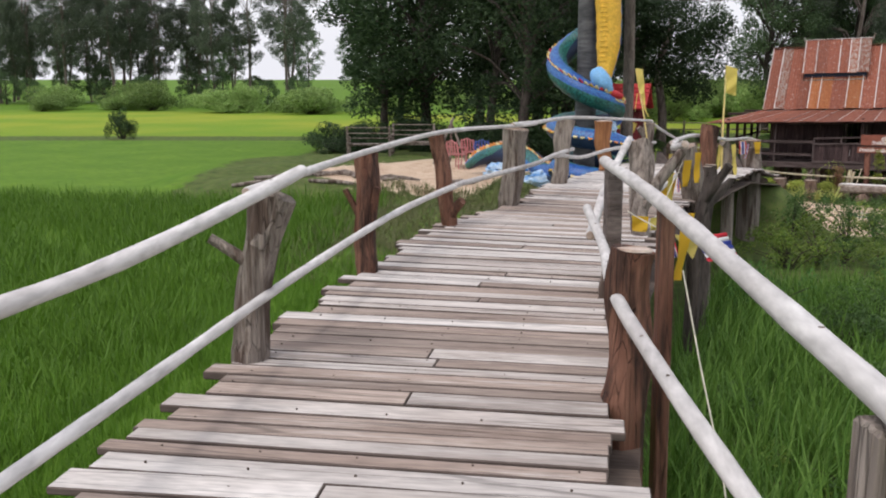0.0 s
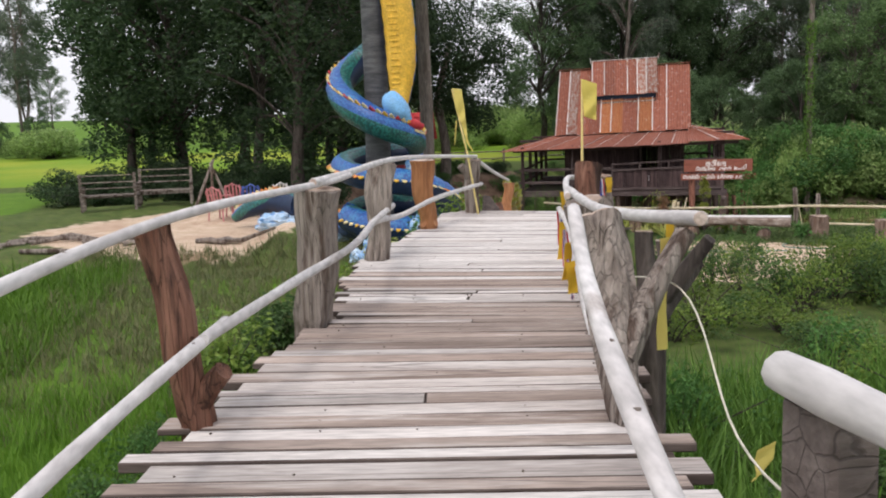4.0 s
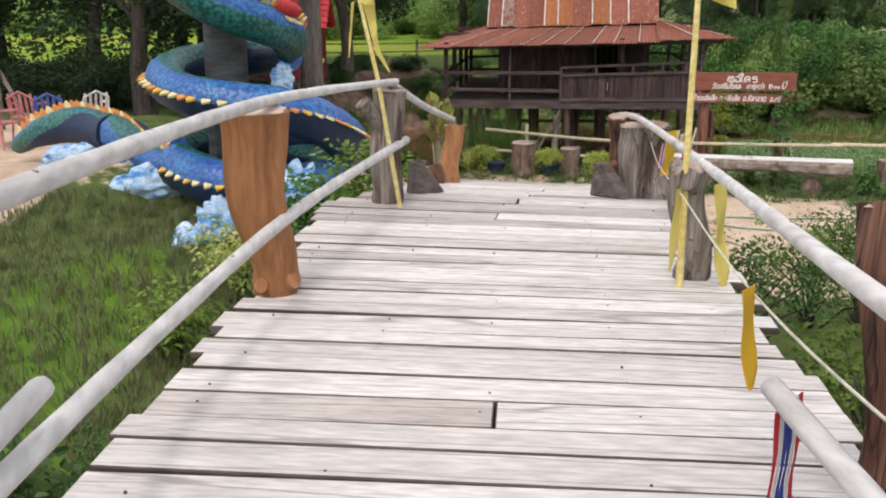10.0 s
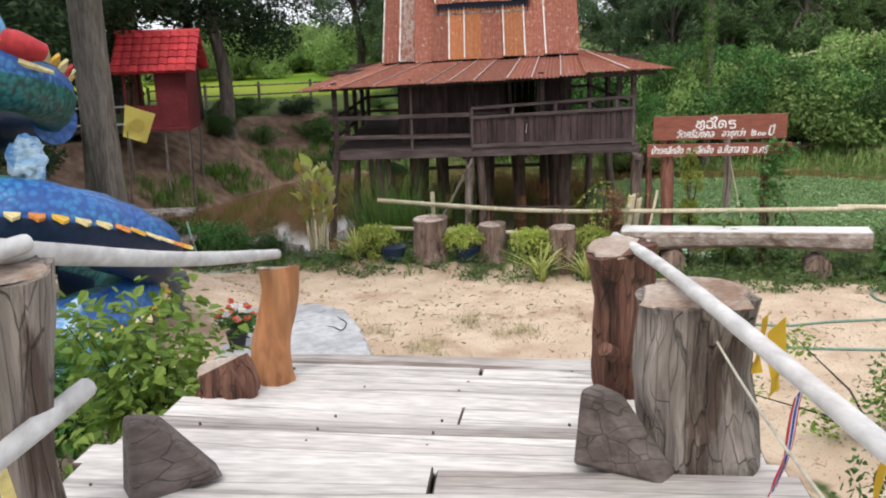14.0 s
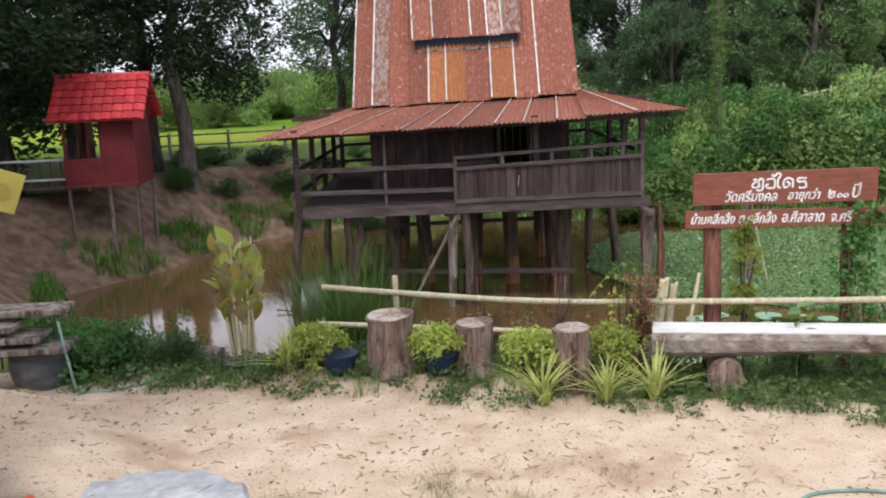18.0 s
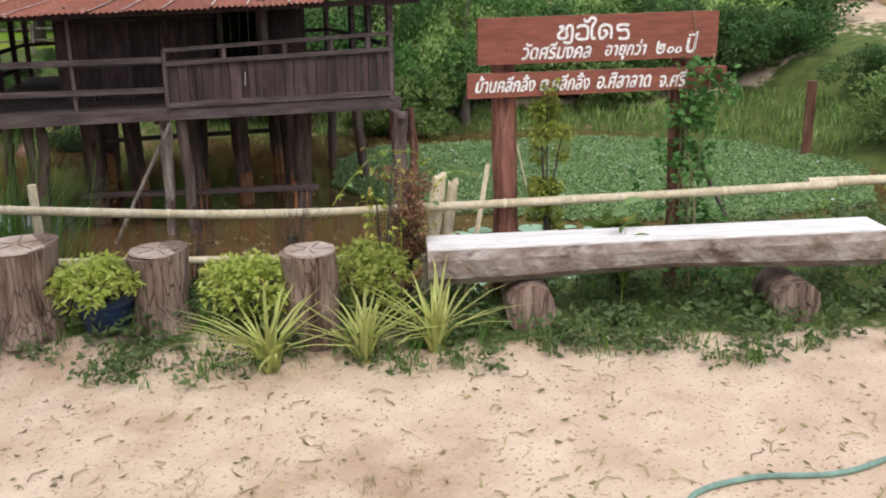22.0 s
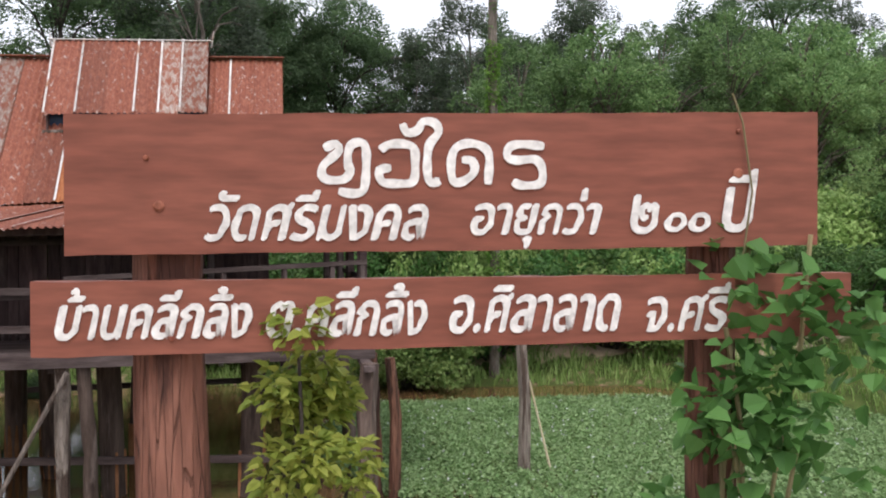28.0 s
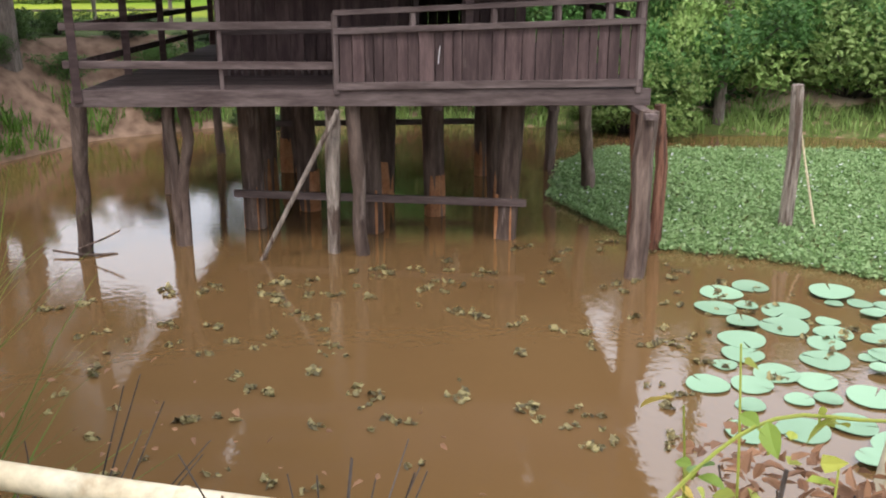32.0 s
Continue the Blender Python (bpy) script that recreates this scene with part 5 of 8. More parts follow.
def lettering(text, x0, x1, z0, z1, parent, bold=0.004, shear=0.0):
    """Painted letters that fill a box on the sign's face; the brush's width comes from strokes laid side by side."""
    cu = bpy.data.curves.new("lettering", "FONT")
    cu.body, cu.size, cu.shear = text, 1.0, shear
    tmp = new("lettering_tmp", cu)
    bpy.context.view_layer.update()
    dg = bpy.context.evaluated_depsgraph_get()
    me = bpy.data.meshes.new_from_object(tmp.evaluated_get(dg))
    bpy.data.objects.remove(tmp)
    v = np.array([q.co[:] for q in me.vertices])
    f = [tuple(q.vertices) for q in me.polygons]
    lo, hi = v.min(0), v.max(0)
    geos = []
    for n_, (dx, dz) in enumerate(((0, 0), (1, 0.3), (-1, -0.3), (0.4, 0.8), (-0.4, -0.8))):
        pts = []
        for p in v:
            k = (p[0] - lo[0]) / (hi[0] - lo[0])
            wob = 0.0015 * math.sin(p[0] * 23 + p[1] * 11)
            pts.append(tuple(S(x0 + bold + (x1 - x0 - 2 * bold) * k + dx * bold + wob, z0 + (z1 - z0) * (p[1] - lo[1]) / (hi[1] - lo[1]) + dz * bold, 0.0232 + 0.0003 * n_)))
        geos.append((np.array(pts), f))
    part("lettering", joined(*geos), M["white_paint"], parent, "white painted lettering")




def brush_word(strokes, width, parent):
    """A word painted in round brush strokes; each stroke a run of points along and up the board."""
    geos = []
    for n_, st in enumerate(strokes):
        p = [Vector(q) for q in along([(x, 0.0, z) for x, z in st], 0.006)]
        v, f = [], []
        for i, q in enumerate(p):
            d = (p[min(i + 1, len(p) - 1)] - p[max(i - 1, 0)]).normalized()
            w = width * (0.5 + 0.05 * math.sin(i * 0.9 + n_)) * (0.72 if i in (0, len(p) - 1) else 1.0)
            for s_ in (-1, 1):
                v.append(tuple(S(q.x - d.z * w * s_, q.z + d.x * w * s_, 0.0232 + 0.0003 * n_)))
        f = [(2 * i, 2 * i + 1, 2 * i + 3, 2 * i + 2) for i in range(len(p) - 1)]
        geos.append((np.array(v), f))
    part("lettering", joined(*geos), M["white_paint"], parent, "large white painted title")


TITLE = [[(0.517, 1.683), (0.54, 1.692), (0.547, 1.68), (0.529, 1.662), (0.516, 1.65), (0.513, 1.632), (0.526, 1.622), (0.555, 1.623), (0.567, 1.636), (0.567, 1.652)],
         [(0.566, 1.64), (0.563, 1.668), (0.57, 1.69), (0.589, 1.695), (0.599, 1.68), (0.597, 1.616), (0.588, 1.598), (0.566, 1.596), (0.545, 1.601)],
         [(0.627, 1.68), (0.642, 1.691), (0.672, 1.693), (0.692, 1.685), (0.695, 1.66), (0.691, 1.62), (0.66, 1.615), (0.63, 1.619), (0.625, 1.641), (0.648, 1.646)],
         [(0.67, 1.733), (0.679, 1.715), (0.7, 1.72), (0.711, 1.737), (0.734, 1.734), (0.741, 1.716), (0.722, 1.688), (0.719, 1.637), (0.726, 1.617), (0.744, 1.621)],
         [(0.787, 1.662), (0.808, 1.66), (0.812, 1.639), (0.79, 1.62), (0.77, 1.621), (0.766, 1.656), (0.774, 1.684), (0.8, 1.695), (0.83, 1.688), (0.842, 1.667), (0.839, 1.614)],
         [(0.953, 1.69), (0.908, 1.694), (0.883, 1.688), (0.878, 1.67), (0.896, 1.662), (0.934, 1.664), (0.948, 1.647), (0.945, 1.617), (0.908, 1.612), (0.889, 1.62)]]
brush_word(TITLE, 0.017, b1)
lettering("วัดศรีมงคล", 0.286, 0.722, 1.505, 1.6, b1, 0.003, 0.3)
lettering("อายุกว่า", 0.805, 1.07, 1.489, 1.605, b1, 0.003, 0.3)
lettering("๒", 1.13, 1.19, 1.517, 1.592, b1, 0.003, 0.2)
lettering("๐๐", 1.2, 1.298, 1.521, 1.556, b1, 0.003, 0.2)
lettering("ปี", 1.322, 1.4, 1.52, 1.645, b1, 0.003, 0.2)
lettering("บ้านคลีกลิ้ง", 0.011, 0.378, 1.318, 1.414, b2, 0.003, 0.3)
lettering("ต.คลีกลิ้ง", 0.406, 0.719, 1.318, 1.418, b2, 0.003, 0.3)
lettering("อ.ศิลาลาด", 0.762, 1.11, 1.321, 1.412, b2, 0.003, 0.3)
lettering("จ.ศรี", 1.162, 1.342, 1.318, 1.414, b2, 0.003, 0.3)
for k, x in enumerate((0.2, 1.33)):
    top = 1.6
    pts = [S(x + 0.012 + 0.008 * math.sin(z * 3 + k), z, -0.075) for z in np.linspace(-0.8, top, 12)]
    rr = 0.07 if k == 0 else 0.05
    part("sign_post", tube(pts, [rr * (1 + 0.04 * math.sin(i * 1.7)) for i in range(12)], 30, True, 0.22, k + 3), M["sign_post"], sign, smooth=True)
    for bx, z, r in ((0.203, 1.571, 0.011), (0.18, 1.663, 0.006), (0.226, 1.317, 0.006)) if k == 0 else ((1.356, 1.637, 0.012), (1.356, 1.724, 0.005)):
        part("bolt", tube([S(bx, z, 0.016), S(bx, z, 0.023), S(bx, z, 0.026)], [r, r, r * 0.6], 10), M["rust"], sign, "rusty bolt head")
part("brace", bar(S(0.1, 0.88, -0.03), S(-0.07, 0.1, 0.12), 0.03, 0.018), M["bamboo"], sign, "pale leaning brace lath")
part("brace", bar(S(1.45, 0.95, -0.1), S(1.78, 0.35, -0.1), 0.04, 0.02), M["grey_log"], sign, "grey leaning brace lath")

# ---- log bench and stumps ----
def log_bench():
    t = thing("log_bench", "heavy squared log bench with a bleached flat top", "bench", (10.9, 23.1, 0))
    a, b = Vector((10.0, 23.74, 0)), Vector((12.27, 22.29, 0))
    d = (b - a).normalized()
    back = Vector((-d.y, d.x, 0))
    n, v, f = 30, [], []
    r = random.Random(3)
    for i in range(n + 1):
        k = i / n
        c = a.lerp(b, k)
        w = 0.3 + 0.02 * math.sin(k * 9)
        th = 0.2 + 0.02 * math.sin(k * 7 + 1)
        top = 0.475 + 0.05 * k
        pts = [(0.0, 0.0), (-0.02 + 0.012 * r.uniform(-1, 1), -0.05), (0.012 * r.uniform(-1, 1), -th * 0.75), (0.06, -th), (w - 0.05, -th), (w, -th * 0.4), (w, 0)]
        v += [c + back * o + Vector((0, 0, top + z)) for o, z in pts]
    m = 7
    for i in range(n):
        for k in range(m):
            f.append((i * m + k, i * m + (k + 1) % m, (i + 1) * m + (k + 1) % m, (i + 1) * m + k))
    f += [tuple(range(m))[::-1], tuple(n * m + k for k in range(m))]
    part("seat_log", (np.array([tuple(q) for q in v]), f), M["bench_log"], t)
    for j in range(2):
        o0 = 0.005 + j * 0.15
        p, q = a + back * (o0 + 0.07) + Vector((0, 0, 0.482)), b + back * (o0 + 0.07) + Vector((0, 0, 0.532))
        part("top_plank", bar(p, q, 0.142, 0.018, 0.004), M["bench_top"], t, "bleached whitish plank")
    for k, rr in ((0.22, 0.15), (0.8, 0.14)):
        c = a.lerp(b, k) + back * 0.13
        part("support_log", tube([c - back * 0.2 + Vector((0, 0, 0.12)), c + back * 0.17 + Vector((0, 0, 0.12))], [rr, rr * 0.95], 14, True, 0.12, int(k * 10)), M["stump"], t)
    return t


log_bench()


def stump(at, top, r, seed, label):
    z0 = float(height(at[0], at[1])) - 0.05
    t = thing("tree_stump", label, "stump", (at[0], at[1], z0), "stumps along the pond edge")
    hs = np.linspace(z0, top, 9)
    prof = [r * (1.22 - 0.28 * min(1, k / 3) + 0.05 * (k == 8)) for k in range(9)]
    part("bark", tube([(at[0] + 0.008 * math.sin(k + seed), at[1], z) for k, z in enumerate(hs)], prof, 26, True, 0.16, seed), M["stump"], t, smooth=True)
    part("cut_face", tube([(at[0], at[1], top - 0.004), (at[0], at[1], top + 0.008)], [r * 0.93, r * 0.9], 26, True, 0.1, seed), M["cut_end"], t, "pale sawn face with dark cracks")
    for k in range(5):
        a = k * 1.256 + seed
        part("crack", bar((at[0] + 0.02 * math.cos(a), at[1] + 0.02 * math.sin(a), top + 0.009), (at[0] + r * 0.8 * math.cos(a + 0.2), at[1] + r * 0.8 * math.sin(a + 0.2), top + 0.009), 0.006, 0.004, 0.001), M["beam"], t)
    return t


stump((8.07, 24.92), 0.59, 0.215, 1, "broad pale tree stump with rough bark and sawn top")
stump((8.72, 24.55), 0.53, 0.165, 2, "smaller grey tree stump among shrubs")
stump((9.37, 23.96), 0.55, 0.155, 3, "reddish tree stump between leafy plants")
stump((12.94, 22.3), 0.53, 0.215, 4, "thick sawn tree stump with peeling bark")
stump((13.9, 21.4), 0.5, 0.2, 5, "thick sawn tree stump in the grass")

# bamboo rails along the pond
for k, (pts, r) in enumerate([([(7.66, 25.8, 0.7), (9.3, 24.72, 0.615), (10.75, 23.8, 0.645), (12.4, 22.75, 0.71)], 0.027), ([(12.28, 22.86, 0.72), (13.4, 22.15, 0.74), (15.2, 21.2, 0.72), (17.5, 20.2, 0.7)], 0.03),
                              ([(7.6, 25.75, 0.36), (9.4, 24.6, 0.34), (10.75, 23.75, 0.3)], 0.024), ([(12.9, 22.4, 0.36), (16.5, 20.5, 0.3)], 0.026)]):
    p = along(pts, 0.1)
    t = thing("bamboo_rail", "long pale bamboo pole tied along the pond edge", "rail", pts[0], "bamboo rails by the pond")
    part("pole", tube(p, [r * (1.0 + 0.03 * math.sin(i * 0.7)) for i in range(len(p))], 14, True), M["bamboo"], t, smooth=True)
    for i in range(3, len(p) - 2, 4):
        q0, q1 = Vector(p[i]), Vector(p[i + 1])
        d = (q1 - q0).normalized()
        part("node_ring", tube([q0 - d * 0.012, q0 - d * 0.004, q0 + d * 0.004, q0 + d * 0.012], [r * 1.0, r * 1.1, r * 1.1, r * 1.0], 14), M["bamboo"], t, smooth=True)
for k, (x, y, z, r, m) in enumerate([(8.3, 25.5, 0.8, 0.028, "bamboo"), (13.0, 22.48, 1.0, 0.045, "grey_log"), (15.4, 21.2, 0.85, 0.045, "grey_log"), (26.2, 31.9, -0.25, 0.11, "brown_log")]):
    z0 = float(height(x, y))
    t = thing("fence_stake", "short rough wooden stake carrying bamboo rails", "stake", (x, y, z0), "fence stakes")
    part("stake", tube([(x, y, z0 - 0.3), (x + 0.01, y, z0 + 0.3), (x, y, z)], r, 8, True, 0.25, k), M[m], t)

# ---- trees ----
def tree_meshes(name, seed, h, trunk_r, crown_z, crown_r, crown_h, clumps, leaves, size, leafmat, barkmat, lean=0.4, flat=0.5, hang=0.0, puff=1.0):
    rg = np.random.default_rng(seed)
    r = random.Random(seed)
    top = Vector((r.uniform(-1, 1) * lean, r.uniform(-1, 1) * lean, h * 0.85))
    path = [Vector((0, 0, -0.4)), Vector((0, 0, 0.1))]
    for k in range(1, 7):
        path.append(top * (k / 6) + Vector((r.uniform(-1, 1), r.uniform(-1, 1), 0)) * 0.12 * h * 0.12)
    g = [tube(path, [trunk_r * 1.5, trunk_r * 1.25] + [trunk_r * (1 - 0.8 * k / 6) for k in range(1, 7)], 10, True, 0.12, seed)]
    cen, rad = [], []
    for k in range(clumps):
        while True:
            q = rg.uniform(-1, 1, 3)
            if np.linalg.norm(q) < 1:
                break
        q = q / max(np.linalg.norm(q), 0.05) * np.linalg.norm(q) ** 0.5
        cen.append((q[0] * crown_r + top.x * 0.5, q[1] * crown_r + top.y * 0.5, crown_z + q[2] * crown_h))
        rad.append(crown_r * puff * rg.uniform(0.2, 0.36))
        if k < clumps * 0.35:
            z0 = max(0.25 * h, cen[-1][2] - crown_r * 0.7)
            st = top * min(0.95, z0 / top.z)
            mid = (st + Vector(cen[-1])) / 2 + Vector((0, 0, 0.05 * h))
            g.append(tube(along([st, mid, cen[-1]], 0.8), trunk_r * 0.2, 6, True))
    lv = leaf_cloud(rg, cen, rad, leaves, size, flat)
    if hang:
        lv[0][:, 2] -= hang * np.abs(rg.normal(size=len(lv[0]) // 4)).repeat(4) * 0.3
    return mesh_of(name + "_trunk", joined(*g), barkmat, True), mesh_of(name + "_crown", lv, leafmat)


TREES = {
    "dense": tree_meshes("dense", 11, 11, 0.28, 6.2, 3.6, 5.2, 70, 15000, 0.22, M["leaf_dark"], M["dark_bark"]),
    "dense_b": tree_meshes("dense_b", 12, 12, 0.25, 7.2, 3.2, 4.8, 60, 13000, 0.22, M["leaf_dark"], M["dark_bark"]),
    "tall": tree_meshes("tall", 13, 16, 0.16, 10.2, 2.5, 6.0, 50, 10500, 0.19, M["leaf_grey"], M["bark"], hang=0.6),
    "forest": tree_meshes("forest", 14, 14, 0.2, 8.0, 3.4, 6.0, 120, 30000, 0.15, M["leaf_wood"], M["dark_bark"], hang=0.5, puff=0.7),
    "forest_b": tree_meshes("forest_b", 15, 16, 0.18, 9.5, 2.8, 6.5, 90, 22000, 0.15, M["leaf_grey"], M["bark"], hang=0.7, puff=0.74),
    "fresh": tree_meshes("fresh", 18, 9, 0.14, 4.6, 2.6, 4.2, 110, 16000, 0.13, M["leaf_fresh"], M["bark"], 0.6, 0.7, 0.5, 0.6),
    "round": tree_meshes("round", 16, 6, 0.15, 3.2, 2.8, 2.6, 80, 17000, 0.13, M["leaf_wood"], M["dark_bark"], hang=0.4, puff=0.7),
}


def tree(kind, x, y, scale, turn, label, group=""):
    z = float(height(x, y))
    t = thing("tree", label, "tree", (x, y, z), group)
    t.rotation_euler = (0, 0, turn)
    t.scale = (scale, scale, scale)
    for nm, me in zip(("trunk", "crown"), TREES[kind]):
        o = new(nm, me)
        o.parent = t
    return t


rt = random.Random(21)
DARK = "dense dark-leaved tree with foliage reaching near the ground"
for x, y, s, k in [(-3.5, 42, 0.95, "dense"), (0.0, 38, 0.9, "dense_b"), (1.5, 33.5, 0.8, "dense"), (3.2, 43, 1.0, "dense"), (-1.5, 48, 1.05, "dense_b"), (4.5, 51, 1.0, "dense"), (-6.0, 45, 0.85, "dense"), (2.6, 48.5, 0.9, "dense_b"), (-5.5, 47, 0.85, "dense_b"), (1.5, 54, 1.1, "dense")]:
    tree(k, x, y, s, rt.uniform(0, 6), DARK, "dark trees behind the serpent")
for k in range(22):
    x, y = -74 + k * 2.1 + rt.uniform(-1, 1), 112 + rt.uniform(-7, 9)
    tree("tall", x, y, rt.uniform(0.95, 1.3), rt.uniform(0, 6), "tall thin grey-green tree at the edge of the fields", "far tree row")
for k in range(10):
    x, y = -76 + k * 3.1 + rt.uniform(-1.2, 1.2), 122 + rt.uniform(-4, 8)
    tree("forest_b", x, y, rt.uniform(0.85, 1.1), rt.uniform(0, 6), "tall leafy grey-green tree at the edge of the fields", "far tree row")
for k in range(15):
    x, y = -76 + k * 3.3 + rt.uniform(-1.2, 1.2), 109 + rt.uniform(-3, 4)
    tree("round", x, y, rt.uniform(0.5, 0.85), rt.uniform(0, 6), "round leafy bush under the far trees", "bushes under the far trees")
for k in range(40):
    x = 16.2 + k * 1.25 + rt.uniform(-1, 1)
    y = 62 - 0.2 * (x - 12) + rt.uniform(-4, 9)
    tree(rt.choice(["forest", "forest_b", "forest"]), x, y, rt.uniform(0.85, 1.1) if x < 30 else rt.uniform(0.75, 0.98), rt.uniform(0, 6), "tall dark woodland tree behind the pond", "woodland trees")
for k in range(12):
    x, y = 40 + k * 2.0 + rt.uniform(-1, 1), 52 - 0.7 * k + rt.uniform(-2, 2)
    tree(rt.choice(["forest", "round"]), x, y, rt.uniform(0.7, 1.0), rt.uniform(0, 6), "leafy woodland tree beyond the far bank", "woodland trees")
for k in range(34):
    x = 16 + k * 1.4 + rt.uniform(-1, 1)
    y = 55 - 0.22 * (x - 12) + rt.uniform(-2, 4)
    tree("round", x, y, rt.uniform(0.55, 0.95), rt.uniform(0, 6), "round leafy bush at the edge of the woodland", "woodland bushes")
for k in range(26):
    x, y = -150 + k * 12 + rt.uniform(-5, 5), 230 + rt.uniform(-30, 30)
    tree("forest", x, y, rt.uniform(0.9, 1.4), rt.uniform(0, 6), "distant tree on the horizon of the fields", "distant trees")


for k in range(14):
    x, y = 31 + k * 1.25 + rt.uniform(-0.6, 0.6), 50.5 - 0.45 * k + rt.uniform(-1.5, 1.5)
    tree("fresh", x, y, rt.uniform(0.75, 1.15), rt.uniform(0, 6), "fresh green feathery tree beyond the far bank", "fresh green trees")


def lone_trunk(x, y, h, r, mat, label, bendx=0.2, seed=1, low=0.75, off=0.0):
    z = float(height(x, y))
    t = thing("tree", label, "tree", (x, y, z))
    pts = [(x + bendx * math.sin(k * 0.9) * k * 0.12, y + 0.05 * math.sin(k), z - 0.3 + h * k / 9) for k in range(10)]
    part("trunk", tube(pts, [r * (1.35 if k == 0 else 1.12 if k == 1 else 1 - 0.05 * k) for k in range(10)], 14, True, 0.12, seed), mat, t, smooth=True)
    rg = np.random.default_rng(seed)
    cen = [(pts[-1][0] + off + rg.uniform(-2, 2), pts[-1][1] + rg.uniform(-2, 2), z + h * rg.uniform(low, 1.15)) for _ in range(40)]
    part("crown", leaf_cloud(rg, cen, [0.8] * 40, 17000, 0.13), M["leaf_dark"], t)
    return t


lone_trunk(4.5, 23.2, 9, 0.17, M["bark"], "pale straight tree trunk beside the serpent", 0.05, 2)
lone_trunk(7.7, 45.0, 6.6, 0.24, M["bark"], "curved grey tree trunk on the far bank", 0.35, 3, 0.42, 0.3)
lone_trunk(6.9, 46.5, 7.0, 0.2, M["dark_bark"], "dark tree trunk on the far bank", 0.1, 4, 0.36, 0.2)
lone_trunk(5.0, 46.0, 10, 0.24, M["brown_log"], "reddish tree trunk behind the spirit shrine", 0.05, 5)

# ---- painted serpent round its pillar ----
def serpent():
    v, f, mi = [], [], []
    k0 = 0

    def add(geo, mat_of):
        nonlocal k0
        vv, ff = geo
        v.extend(map(tuple, vv))
        for n_, q in enumerate(ff):
            f.append(tuple(i + k0 for i in q))
            mi.append(mat_of(n_) if callable(mat_of) else mat_of)
        k0 += len(vv)

    def body(pts, radii, sides, cols):
        p = along(pts, 0.11)
        rad = np.interp(np.linspace(0, 1, len(p)), np.linspace(0, 1, len(radii)), radii)
        vv, ff = [], []
        for i, q in enumerate(p):
            d = Vector(p[min(i + 1, len(p) - 1)]) - Vector(p[max(i - 1, 0)])
            d.normalize()
            out = Vector((q[0] - 3.42, q[1] - 22.4, 0))
            if abs(d.z) > 0.8:
                out = Vector((-0.2, -1, 0))
            out = (out - d * out.dot(d)).normalized()
            up = out.cross(d)
            if up.z < 0 and abs(d.z) < 0.8:
                up = -up
            for s_ in range(sides):
                a = 2 * math.pi * s_ / sides
                rr = rad[i] * (1 + 0.03 * math.sin(i * 2.1) * (1 if s_ % 2 else -1))
                vv.append(Vector(q) + out * (rr * math.cos(a)) + up * (rr * 1.05 * math.sin(a)))
        for i in range(len(p) - 1):
            for s_ in range(sides):
                s2 = (s_ + 1) % sides
                ff.append((i * sides + s_, i * sides + s2, (i + 1) * sides + s2, (i + 1) * sides + s_))
        ff.append(tuple(range(sides))[::-1])
        ff.append(tuple((len(p) - 1) * sides + s_ for s_ in range(sides)))
        add((np.array([tuple(q) for q in vv]), ff), lambda n_: cols[(n_ % sides)] if n_ < (len(p) - 1) * sides else 0)
        return p, rad

    def fins(p, rad, every, size, lift, mats_, droop=0.8):
        """Leaf-shaped fins with thickness in a row along the body; droop: how far they point up (1) or out and down (-0.4)."""
        for i in range(2, len(p) - 2, every):
            q = Vector(p[i])
            d = (Vector(p[i + 1]) - Vector(p[i - 1])).normalized()
            out = Vector((q.x - 3.42, q.y - 22.4, 0)).normalized()
            base = q + out * rad[i] * math.sqrt(max(0.05, 1 - lift * lift)) * 0.97 + Vector((0, 0, rad[i] * lift * 0.97))
            dirn = (out * (1.1 - abs(droop)) + Vector((0, 0, droop)) - d * 0.25).normalized()
            th = d.cross(dirn).normalized() * 0.012
            ring = [base - d * size * 0.5, base + d * size * 0.5, base + d * size * 0.42 + dirn * size * 0.5, base - d * size * 0.05 + dirn * size * 0.95, base - d * size * 0.45 + dirn * size * 0.4]
            n5 = len(ring)
            g = (np.array([tuple(x + th) for x in ring] + [tuple(x - th) for x in ring]),
                 [tuple(range(n5)), tuple(range(2 * n5 - 1, n5 - 1, -1))] + [(k, n5 + k, n5 + (k + 1) % n5, (k + 1) % n5) for k in range(n5)])
            add(g, mats_[i % len(mats_)])

    def swirl(c, sx, sy, sz, seed):
        """A lump of painted waves with curling ridges."""
        nu, nv, vv, ff = 40, 24, [], []
        for i in range(nv + 1):
            for k in range(nu):
                a, b = 2 * math.pi * k / nu, math.pi * i / nv
                q = Vector((math.sin(b) * math.cos(a), math.sin(b) * math.sin(a), math.cos(b)))
                r = 1 + 0.3 * noise.noise(q * 1.7 + Vector((seed, 0, 0))) + 0.16 * math.sin(9 * noise.noise(q * 1.4 + Vector((0, seed, 0))) + 6 * q.z)
                vv.append((c[0] + q.x * r * sx, c[1] + q.y * r * sy, c[2] + q.z * r * sz))
        for i in range(nv):
            for k in range(nu):
                k2 = (k + 1) % nu
                ff.append((i * nu + k, (i + 1) * nu + k, (i + 1) * nu + k2, i * nu + k2))
        add((np.array(vv), ff), 6)

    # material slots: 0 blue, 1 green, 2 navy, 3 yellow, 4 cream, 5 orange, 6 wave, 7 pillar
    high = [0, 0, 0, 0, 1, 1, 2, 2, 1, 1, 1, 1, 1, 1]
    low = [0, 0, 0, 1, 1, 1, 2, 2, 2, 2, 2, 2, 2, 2]
